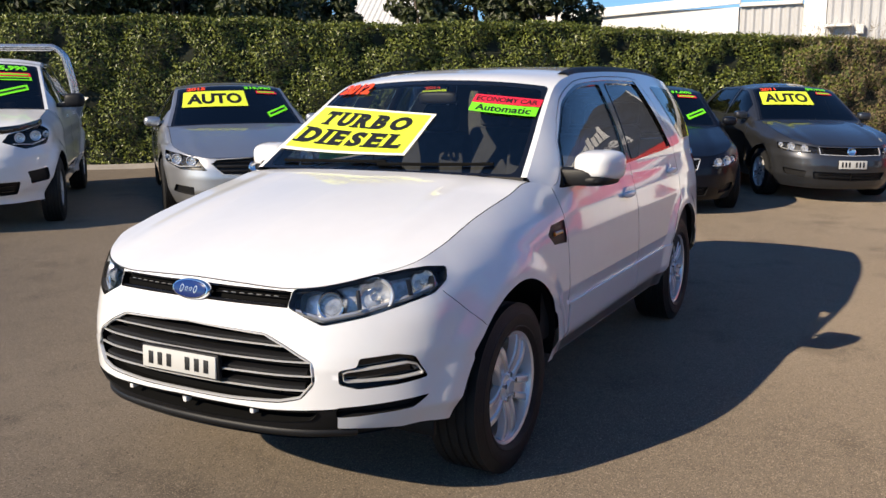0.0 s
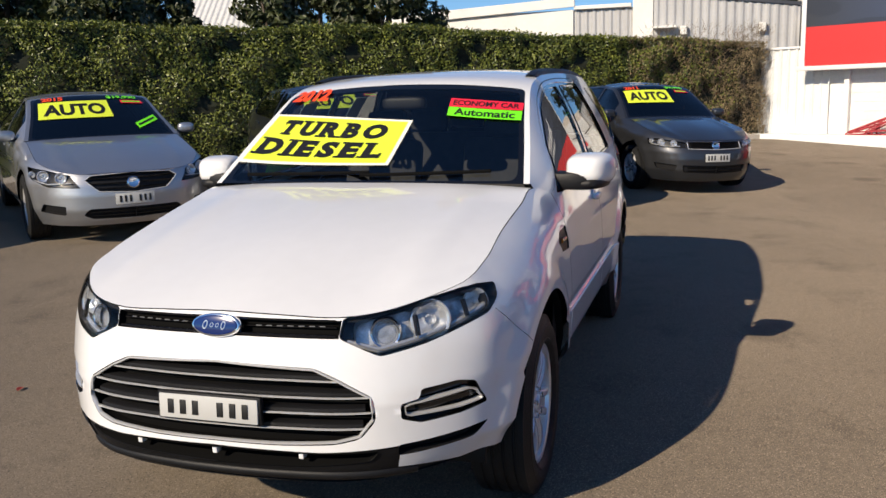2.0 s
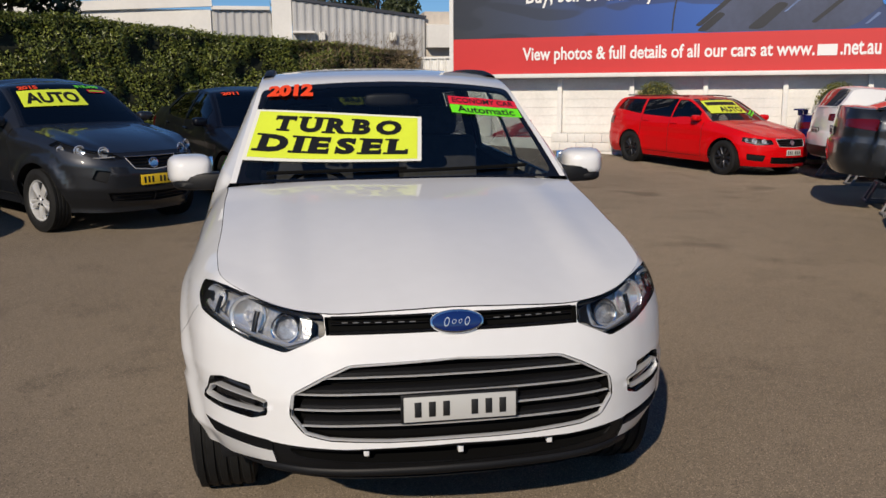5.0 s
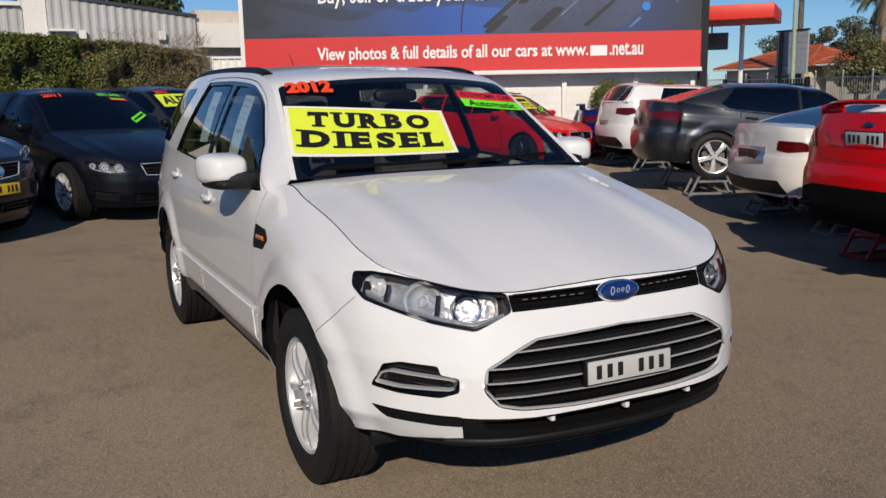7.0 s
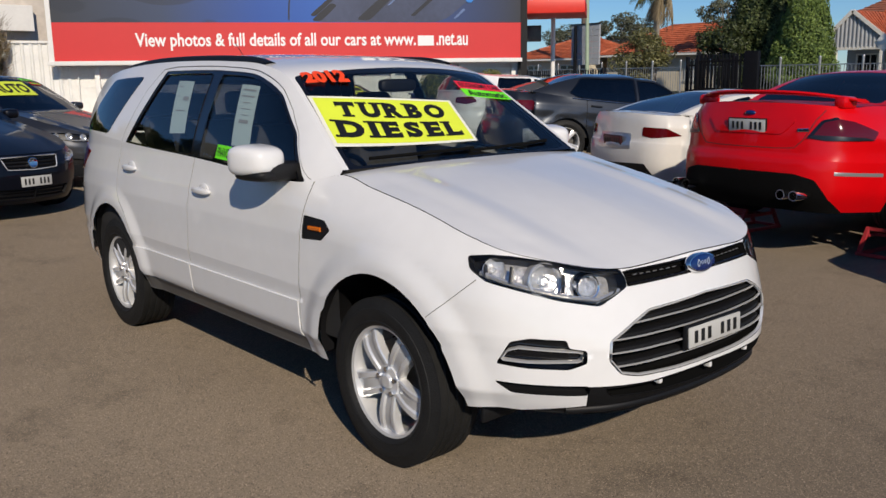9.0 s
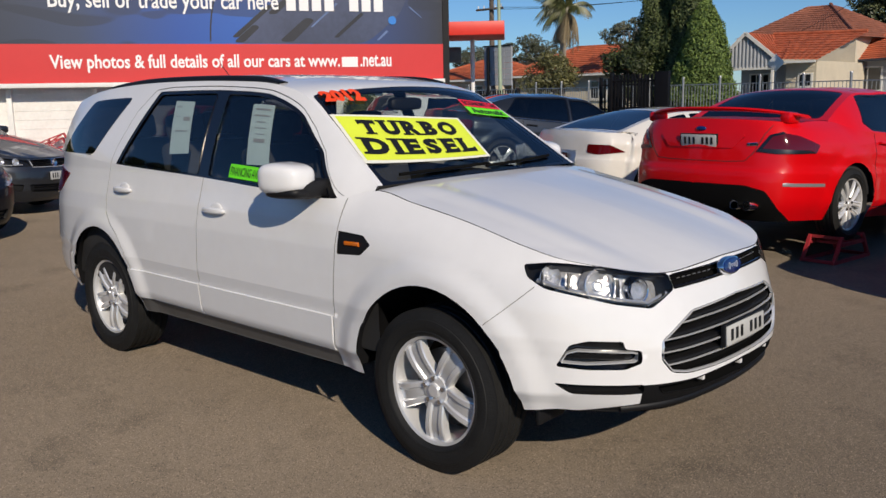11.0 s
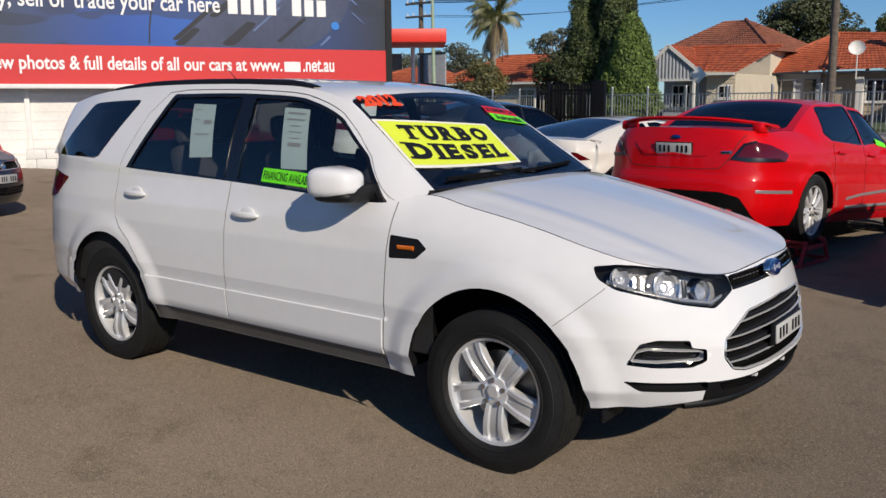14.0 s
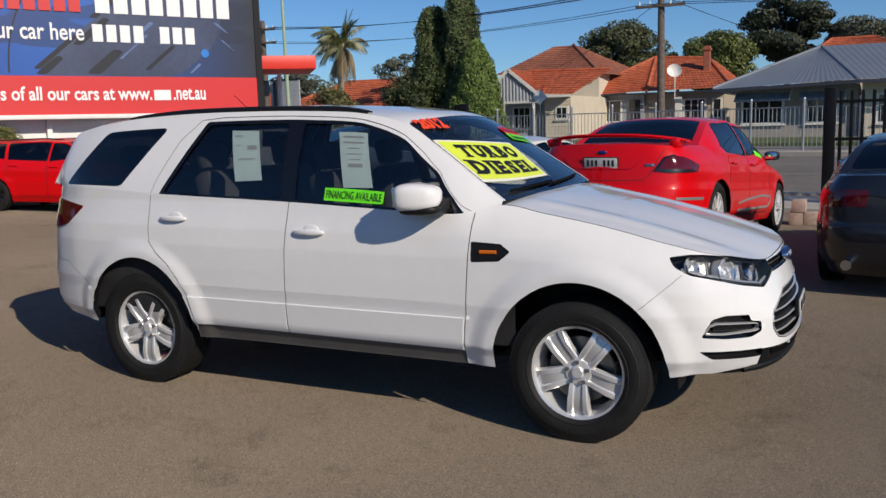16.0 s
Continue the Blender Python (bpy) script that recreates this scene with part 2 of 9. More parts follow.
    def hood(self, t, f):
        """Coons patch between the nose, the wings' edges and the cowl. t from 0 at the nose to 1, f from -1 to 1."""
        t, f = np.asarray(t, float), np.asarray(f, float)
        a = np.abs(f)
        sc, sk = self.spec["hood_s"]
        nose = lambda k: self.W(k * sc, self.top(k * sc))
        wing = lambda k: self.W(sc + k * (sk - sc), self.top(sc + k * (sk - sc)))
        cowl = self.T(np.zeros_like(t), a)
        end = self.W(np.array(sk), self.top(np.array(sk)))
        cowl = cowl + (end - self.T(np.array(0.0), np.array(1.0))) * (a**3)[..., None]
        n0, w0, c0 = nose(a), wing(t), cowl
        midline = nose(np.zeros_like(t)) * (1 - t)[..., None] + self.T(np.zeros_like(t), np.zeros_like(t)) * t[..., None]
        midline[..., 2] += self.spec.get("hood_arch", 0.05) * 4 * t * (1 - t) * (1.25 - 0.5 * t)
        lo = n0 * (1 - t)[..., None] + c0 * t[..., None]
        si = midline * (1 - a)[..., None] + w0 * a[..., None]
        k00, k10 = nose(np.zeros_like(t)), nose(np.ones_like(t))
        k01, k11 = self.T(np.zeros_like(t), np.zeros_like(t)), np.broadcast_to(end, k00.shape)
        bi = (k00 * (1 - a)[..., None] + k10 * a[..., None]) * (1 - t)[..., None] + (k01 * (1 - a)[..., None] + k11 * a[..., None]) * t[..., None]
        p = lo + si - bi
        p[..., 2] += self.spec.get("hood_crown", 0.02) * (1 - a**2) * 4 * t * (1 - t)
        p[..., 2] += self.spec.get("hood_ridge", 0.008) * smooth(1 - np.abs(a - 0.62 - 0.1 * t) / 0.16) * smooth(t * 4) * smooth((1 - t) * 5)
        p[..., 1] *= np.sign(f) + (f == 0)
        return p

    def deck(self, t, f):
        """Boot lid, from the rear window's foot (t=0) to the tail (t=1)."""
        t, f = np.asarray(t, float), np.asarray(f, float)
        a = np.abs(f)
        s0, s1 = self.spec["deck_s"]
        L = self.length
        tail = lambda k: self.W(L - k * (L - s1), self.top(L - k * (L - s1)))
        wing = lambda k: self.W(s0 + k * (s1 - s0), self.top(s0 + k * (s1 - s0)))
        last = np.full_like(t, self.T_len)
        foot = self.T(last, a)
        end = self.W(np.array(s0), self.top(np.array(s0)))
        foot = foot + (end - self.T(np.array(self.T_len), np.array(1.0))) * (a**3)[..., None]
        m = self.T(last, np.zeros_like(t)) * (1 - t)[..., None] + tail(np.zeros_like(t)) * t[..., None]
        m[..., 2] += self.spec.get("deck_arch", 0.02) * 4 * t * (1 - t)
        lo = foot * (1 - t)[..., None] + tail(a) * t[..., None]
        si = m * (1 - a)[..., None] + wing(t) * a[..., None]
        k00, k10 = self.T(last, np.zeros_like(t)), np.broadcast_to(end, t.shape + (3,))
        k01, k11 = tail(np.zeros_like(t)), tail(np.ones_like(t))
        bi = (k00 * (1 - a)[..., None] + k10 * a[..., None]) * (1 - t)[..., None] + (k01 * (1 - a)[..., None] + k11 * a[..., None]) * t[..., None]
        p = lo + si - bi
        p[..., 1] *= np.sign(f) + (f == 0)
        return p

HERO = dict(
    wheelbase=2.842, axle_z=0.357, arch=0.442, arch_tall=1.05, flare=0.022, bulge=0.02, crown=2.6, roll_h=0.24, hood_arch=0.028, hood_crown=0.012,
    # x, y, top, bottom, roll
    outline=[(0.965, 0.0, 0.905, 0.35, 0.0), (0.955, 0.2, 0.90, 0.35, 0.0), (0.92, 0.42, 0.893, 0.352, 0.0), (0.86, 0.565, 0.905, 0.358, 0.0), (0.745, 0.71, 0.935, 0.37, 0.01),
             (0.60, 0.825, 0.965, 0.38, 0.04), (0.42, 0.89, 1.005, 0.36, 0.08), (0.15, 0.928, 1.068, 0.34, 0.105), (-0.2, 0.935, 1.135, 0.34, 0.085), (-0.42, 0.937, 1.175, 0.34, 0.075),
             (-0.62, 0.94, 1.135, 0.34, 0.012), (-1.0, 0.942, 1.145, 0.34, 0.0), (-1.7, 0.945, 1.178, 0.34, 0.0), (-2.66, 0.945, 1.212, 0.34, 0.0), (-3.2, 0.925, 1.24, 0.36, 0.0), (-3.5, 0.885, 1.25, 0.38, 0.0),
             (-3.74, 0.79, 1.25, 0.40, 0.0), (-3.87, 0.60, 1.22, 0.40, 0.0), (-3.92, 0.3, 1.20, 0.40, 0.0), (-3.925, 0.0, 1.20, 0.40, 0.0)],
    front=[(0.28, 0.12), (0.34, 0.08), (0.40, 0.025), (0.48, 0.0), (0.62, 0.004), (0.72, 0.035), (0.78, 0.055), (0.86, 0.085), (0.92, 0.12), (1.0, 0.2)],
    rear=[(0.38, 0.1), (0.5, 0.0), (0.7, 0.0), (0.76, 0.03), (1.0, 0.04), (1.25, 0.08)],
    side=[(0.28, 0.10), (0.40, 0.055), (0.455, 0.02), (0.598, 0.006), (0.602, 0.016), (0.672, 0.004), (0.78, 0.006), (0.92, 0.014), (1.02, 0.032), (1.10, 0.055), (1.18, 0.075), (1.26, 0.085)],
    # side edge of the glasshouse: x, y, z; its middle line: x, z
    edge=[(-0.425, 0.775, 1.195), (-0.64, 0.735, 1.34), (-0.86, 0.69, 1.485), (-1.07, 0.655, 1.607), (-1.32, 0.642, 1.665), (-1.7, 0.635, 1.69), (-2.2, 0.64, 1.70), (-2.7, 0.64, 1.695), (-3.2, 0.635, 1.665), (-3.5, 0.62, 1.62), (-3.62, 0.62, 1.58), (-3.70, 0.66, 1.44), (-3.775, 0.71, 1.26)],
    mid=[(-0.395, 1.20), (-0.55, 1.315), (-0.775, 1.485), (-1.0, 1.645), (-1.27, 1.698), (-1.7, 1.728), (-2.2, 1.742), (-2.7, 1.738), (-3.2, 1.712), (-3.55, 1.66), (-3.68, 1.61), (-3.79, 1.45), (-3.88, 1.22)],
)
from mathutils.geometry import delaunay_2d_cdt



# ---- mesh helpers ----
def link(name, verts, faces, mat, parent=None, label="", normals=None, smooth_angle=None):
    me = bpy.data.meshes.new(name)
    me.from_pydata([tuple(map(float, v)) for v in verts], [], [tuple(map(int, f)) for f in faces])
    me.materials.append(mat)
    if normals is not None or smooth_angle is not None:
        me.polygons.foreach_set("use_smooth", [True] * len(me.polygons))
    if smooth_angle is not None:
        me.set_sharp_from_angle(angle=radians(smooth_angle))
    if normals is not None:
        me.normals_split_custom_set_from_vertices([tuple(map(float, n)) for n in normals])
    me.update()
    ob = new(name, me)
    if parent:
        ob.parent = parent
    if label:
        ob["label"] = label
    return ob


def part(name, bm, mat, parent=None, label="", smooth_angle=40):
    me = bpy.data.meshes.new(name)
    bm.to_mesh(me)
    bm.free()
    me.materials.append(mat)
    if smooth_angle:
        me.polygons.foreach_set("use_smooth", [True] * len(me.polygons))
        me.set_sharp_from_angle(angle=radians(smooth_angle))
    ob = new(name, me)
    if parent:
        ob.parent = parent
    if label:
        ob["label"] = label
    return ob


def add_box(bm, c, s, bevel=0.0, m=None, seg=2):
    r = bmesh.ops.create_cube(bm, size=1)
    vs = r["verts"]
    for v in vs:
        v.co = Vector((v.co.x * s[0], v.co.y * s[1], v.co.z * s[2]))
    if bevel:
        es = list({e for v in vs for e in v.link_edges})
        b = bmesh.ops.bevel(bm, geom=es, offset=bevel, segments=seg, affect="EDGES", profile=0.5)
        vs = list({v for f in b["faces"] for v in f.verts} | {v for v in vs if v.is_valid})
    t = Matrix.Translation(c) @ (m or Matrix())
    bmesh.ops.transform(bm, matrix=t, verts=vs)
    return vs


def add_cyl(bm, a, b, r0, r1=None, n=16, caps=True):
    a, b = Vector(a), Vector(b)
    d = b - a
    r = bmesh.ops.create_cone(bm, cap_ends=caps, segments=n, radius1=r0, radius2=r0 if r1 is None else r1, depth=d.length)
    bmesh.ops.transform(bm, matrix=Matrix.Translation((a + b) / 2) @ d.to_track_quat("Z", "Y").to_matrix().to_4x4(), verts=r["verts"])
    return r["verts"]


def add_lathe(bm, profile, n=48, axis="y"):
    """profile: rows of (radius, offset along the axis)."""
    rings = []
    for r, o in profile:
        ring = []
        for i in range(n):
            a = 2 * math.pi * i / n
            ring.append(bm.verts.new((r * math.cos(a), o, r * math.sin(a)) if axis == "y" else (r * math.cos(a), r * math.sin(a), o)))
        rings.append(ring)
    for p, q in zip(rings, rings[1:]):
        for i in range(n):
            bm.faces.new((p[i], p[(i + 1) % n], q[(i + 1) % n], q[i]))
    bmesh.ops.recalc_face_normals(bm, faces=bm.faces)


def thing(name, label, category, group="", m=None):
    ob = new(name)
    tagged(ob, label, category, group)
    if m is not None:
        ob.matrix_world = Matrix(m)
    return ob


def inside(px, py, poly):
    c = np.zeros(len(px), bool)
    j = len(poly) - 1
    for i in range(len(poly)):
        (x0, y0), (x1, y1) = poly[i], poly[j]
        k = ((y0 > py) != (y1 > py)) & (px < (x1 - x0) * (py - y0) / ((y1 - y0) or 1e-12) + x0)
        c ^= k
        j = i
    return c


def resample(poly, step, closed=True):
    out = []
    n = len(poly)
    for i in range(n if closed else n - 1):
        a, b = np.array(poly[i], float), np.array(poly[(i + 1) % n], float)
        k = max(1, int(np.ceil(np.linalg.norm(b - a) / step)))
        out += [tuple(a + (b - a) * j / k) for j in range(k)]
    if not closed:
        out.append(tuple(poly[-1]))
    return out


def rounded(poly, r=0.02, n=4):
    """The polygon with its corners rounded off."""
    out, m = [], len(poly)
    for i in range(m):
        p, a, b = np.array(poly[i], float), np.array(poly[i - 1], float), np.array(poly[(i + 1) % m], float)
        da, db = a - p, b - p
        la, lb = np.linalg.norm(da), np.linalg.norm(db)
        k = min(r, la * 0.45, lb * 0.45)
        u, v = p + da / la * k, p + db / lb * k
        for j in range(n + 1):
            t = j / n
            out.append(tuple((1 - t) ** 2 * u + 2 * t * (1 - t) * p + t * t * v))
    return out


def strip(line, w):
    """A thin band round an open line."""
    p = np.array(line, float)
    d = np.gradient(p, axis=0)
    d /= np.linalg.norm(d, axis=1)[:, None]
    n = np.stack([-d[:, 1], d[:, 0]], 1) * w / 2
    return [tuple(q) for q in p + n] + [tuple(q) for q in (p - n)[::-1]]


def cut_sheet(outer, regions, step, grid=None):
    """Cuts a sheet's plan into regions (name, polygon), later ones over earlier ones; '' is cut away. Gives name -> (plan points, faces)."""
    from_polys = [resample(outer, step)] + [resample(p, step) for _, p in regions]
    lo, hi = np.min(from_polys[0], axis=0), np.max(from_polys[0], axis=0)
    pts, edges = [], []
    for poly in from_polys:
        k = len(pts)
        pts += poly
        edges += [(k + i, k + (i + 1) % len(poly)) for i in range(len(poly))]
    gx, gy = np.meshgrid(np.arange(lo[0] + step * 0.5, hi[0], step), np.arange(lo[1] + step * 0.5, hi[1], step))
    gx, gy = gx.ravel() , gy.ravel()
    keep = inside(gx, gy, from_polys[0])
    gx, gy = gx[keep], gy[keep]
    near = np.array(pts)
    ok = np.ones(len(gx), bool)
    for i in range(0, len(gx), 2000):
        d = np.min((gx[i:i + 2000, None] - near[None, :, 0]) ** 2 + (gy[i:i + 2000, None] - near[None, :, 1]) ** 2, axis=1)
        ok[i:i + 2000] = d > (step * 0.35) ** 2
    pts += list(zip(gx[ok], gy[ok]))
    v, _, f, *_ = delaunay_2d_cdt([Vector(p) for p in pts], edges, [], 0, 1e-6)
    v = np.array([tuple(p) for p in v])
    f = np.array([t for t in f if len(t) == 3])
    c = v[f].mean(axis=1)
    kind = np.full(len(f), -2)
    kind[inside(c[:, 0], c[:, 1], from_polys[0])] = -1
    for i, (_, p) in enumerate(regions):
        kind[(kind > -2) & inside(c[:, 0], c[:, 1], p)] = i
    out = {}
    for i, name in [(-1, "base")] + [(i, r[0]) for i, r in enumerate(regions)]:
        if name == "":
            continue
        ff = f[kind == i]
        if len(ff):
            out.setdefault(name, []).append(ff)
    return {k: (v, np.concatenate(q)) for k, q in out.items()}


def surface(fn, v2, faces, off=0.0, wall=True, side=1, out=None, middle=None):
    """Points, faces and normals of a cut piece, set off along the outward normal; off < 0 gives a recess with walls."""
    used = np.unique(faces)
    back = np.full(len(v2), -1)
    back[used] = np.arange(len(used))
    a, b = v2[used, 0], v2[used, 1]
    e = 1e-3
    p = fn(a, b)
    # normals are taken a little inside the piece, so that a crease along its edge stays crisp
    mid, hits = np.zeros((len(v2), 2)), np.zeros(len(v2))
    for j in range(3):
        np.add.at(mid, faces[:, j], v2[faces].mean(axis=1))
        np.add.at(hits, faces[:, j], 1)
    d = mid[used] / hits[used][:, None] - v2[used, :2]
    d *= np.minimum(1.0, 0.004 / np.maximum(np.linalg.norm(d, axis=1), 1e-9))[:, None]
    ia, ib = a + d[:, 0], b + d[:, 1]
    n = np.cross(fn(ia + e, ib) - fn(ia - e, ib), fn(ia, ib + e) - fn(ia, ib - e))
    n /= np.maximum(np.linalg.norm(n, axis=1), 1e-9)[:, None]
    if out is not None:
        flip = np.sum(n * out(p), axis=1) < 0
        n[flip] *= -1
    q = p + n * off
    f = back[faces]
    fn_ = np.cross(q[f[:, 1]] - q[f[:, 0]], q[f[:, 2]] - q[f[:, 0]])
    turn = np.sum(fn_ * n[f[:, 0]], axis=1) < 0
    f[turn] = f[turn][:, ::-1]
    rim = []
    if wall and off:
        cnt = {}
        for t in f:
            for i in range(3):
                k = (t[i], t[(i + 1) % 3])
                cnt[k] = cnt.get(k, 0) + 1
        rim = [k for k in cnt if (k[1], k[0]) not in cnt]
        if middle:
            # no wall where the two halves of a piece meet
            on = [abs(x - g) < 2e-3 for g in middle for x in a]
            rim = [k for k in rim if not any(on[j * len(a) + k[0]] and on[j * len(a) + k[1]] for j in range(len(middle)))]
    faces_out = [tuple(t) for t in f]
    verts = q
    if rim:
        ids = sorted({i for k in rim for i in k})
        base = {i: len(q) + j for j, i in enumerate(ids)}
        verts = np.concatenate([q, p[ids]])
        faces_out += [(b_, a_, base[a_], base[b_]) for a_, b_ in rim]
        n = None
    if side < 0:
        verts = verts * np.array([1, -1, 1])
        n = None if n is None else n * np.array([1, -1, 1])
        faces_out = [t[::-1] for t in faces_out]
    return verts, faces_out, n


def outward(p):
    return np.stack([(p[:, 0] + 1.5) * 0.25, p[:, 1] * 1.0, (p[:, 2] - 0.55) * 0.6], 1)


def lay(name, fn, piece, mat, parent, off=0.0, sides=(1,), label="", wall=True, joined=False, middle=None):
    """Links a cut piece once for each side, or both sides as one mesh."""
    made = []
    got = [surface(fn, *piece, off, wall, s, outward, middle) for s in sides]
    if joined:
        v = np.concatenate([g[0] for g in got])
        k, f = 0, []
        for g in got:
            f += [tuple(i + k for i in t) for t in g[1]]
            k += len(g[0])
        n = None if got[0][2] is None else np.concatenate([g[2] for g in got])
        got = [(v, f, n)]
    for v, f, n in got:
        made.append(link(name, v, f, mat, parent, label, n, None if n is not None else 35))
    return made


def letters(text, size=1.0, bold=0.0):
    """Built-in letters as flat points and faces, centred, with their width."""
    cu = bpy.data.curves.new("letters", "FONT")
    cu.body, cu.size, cu.align_x, cu.align_y, cu.offset = text, size, "CENTER", "CENTER", bold
    cu.resolution_u = 3
    ob = new("letters", cu)
    dg = bpy.context.evaluated_depsgraph_get()
    dg.update()
    me = ob.evaluated_get(dg).to_mesh()
    v = np.array([tuple(p.co[:2]) for p in me.vertices])
    f = [tuple(p.vertices) for p in me.polygons]
    ob.evaluated_get(dg).to_mesh_clear()
    bpy.data.objects.remove(ob)
    bpy.data.curves.remove(cu)
    lo, hi = v.min(axis=0), v.max(axis=0)
    return (v - (lo + hi) / 2), f, hi - lo


def quad_map(corners):
    """Maps the unit square (0..1, y up) to four plan points: bottom-left, bottom-right, top-right, top-left."""
    c = np.array(corners, float)
    return lambda u, v: (c[0] * ((1 - u) * (1 - v))[:, None] + c[1] * (u * (1 - v))[:, None] + c[2] * (u * v)[:, None] + c[3] * ((1 - u) * v)[:, None])


def decal(name, fn, corners, mat, parent, off, text="", text_mat=None, fit=(0.9, 0.7), border=None, label="", shift=(0, 0), lines=None, bold=0.02, text_name="lettering"):
    """A printed card that follows a sheet, with lettering of its own."""
    q = quad_map(corners)
    g = np.linspace(0, 1, 9)
    U, V = np.meshgrid(g, g)
    U, V = U.ravel(), V.ravel()
    fc = [(i * 9 + j, i * 9 + j + 1, (i + 1) * 9 + j + 1, (i + 1) * 9 + j) for i in range(8) for j in range(8)]

    def lift(u, v, o):
        ab = q(u, v)
        e = 1e-3
        p = fn(ab[:, 0], ab[:, 1])
        n = np.cross(fn(ab[:, 0] + e, ab[:, 1]) - fn(ab[:, 0] - e, ab[:, 1]), fn(ab[:, 0], ab[:, 1] + e) - fn(ab[:, 0], ab[:, 1] - e))
        n /= np.linalg.norm(n, axis=1)[:, None]
        n[np.sum(n * outward(p), axis=1) < 0] *= -1
        return p + n * o

    card = link(name, lift(U, V, off), fc, mat, parent, label)
    if border:
        w = 0.025
        link("border", lift(-w + U * (1 + 2 * w), -2 * w + V * (1 + 4 * w), off - 0.0015), fc, border, card)
    for body, u0, v0, u1, v1 in lines or ([(text, 0.5 - fit[0] / 2 + shift[0], 0.5 - fit[1] / 2 + shift[1], 0.5 + fit[0] / 2 + shift[0], 0.5 + fit[1] / 2 + shift[1])] if text else []):
        if body:
            v, f, wh = letters(body, 1.0, bold)
            u = (v[:, 0] / wh[0] + 0.5) * (u1 - u0) + u0
            w = (v[:, 1] / wh[1] + 0.5) * (v1 - v0) + v0
            link(text_name, lift(u, w, off + 0.002), f, text_mat, card)
        else:
            link("print_bar", lift(u0 + U * (u1 - u0), v0 + V * (v1 - v0), off + 0.002), fc, text_mat, card)
    return card


def limb(bm, pts, r0, r1, n=8):
    """A tapered round limb through pts, as one tube."""
    pts = [Vector(p) for p in pts]
    rings = []
    for i, p in enumerate(pts):
        d = (pts[min(i + 1, len(pts) - 1)] - pts[max(i - 1, 0)]).normalized()
        q = d.to_track_quat("Z", "Y").to_matrix()
        r = r0 + (r1 - r0) * i / (len(pts) - 1)
        rings.append([bm.verts.new(p + q @ Vector((r * math.cos(a), r * math.sin(a), 0))) for a in np.linspace(0, 2 * math.pi, n, endpoint=False)])
    for a, b in zip(rings, rings[1:]):
        for k in range(n):
            bm.faces.new((a[k], a[(k + 1) % n], b[(k + 1) % n], b[k]))
    bm.faces.new(rings[0][::-1])
    bm.faces.new(rings[-1])


# ---- car parts ----
def sweep(B, pts, off, w, h, both=True, fn=None):
    """A flat bar that follows the wall: rows (s, z); w across (in z), h out of the wall."""
    fn = fn or B.W
    p = np.array(resample(pts, 0.03, False))
    if both:
        q = p[::-1].copy()
        a = fn(q[:, 0], q[:, 1]) * np.array([1, -1, 1])
        b = fn(p[:, 0], p[:, 1])
        c = np.concatenate([a[:-1] if abs(p[0, 0]) < 1e-6 else a, b])
    else:
        c = fn(p[:, 0], p[:, 1])
    t = np.gradient(c, axis=0)
    t /= np.linalg.norm(t, axis=1)[:, None]
    up = np.array([0, 0, 1.0]) - t * t[:, 2:3]
    up /= np.linalg.norm(up, axis=1)[:, None]
    n = np.cross(t, up)
    n[np.sum(n * outward(c), axis=1) < 0] *= -1
    c = c + n * off
    prof = [(-0.5, 0.0), (-0.5, 0.6), (-0.25, 1.0), (0.25, 1.0), (0.5, 0.6), (0.5, 0.0)]
    v = np.concatenate([c + up * w * a + n * h * b for a, b in prof])
    k = len(c)
    f = [(j * k + i, j * k + i + 1, (j + 1) % 6 * k + i + 1, (j + 1) % 6 * k + i) for j in range(6) for i in range(k - 1)]
    f += [tuple(j * k for j in range(6)), tuple(j * k + k - 1 for j in range(6))[::-1]]
    return v, f


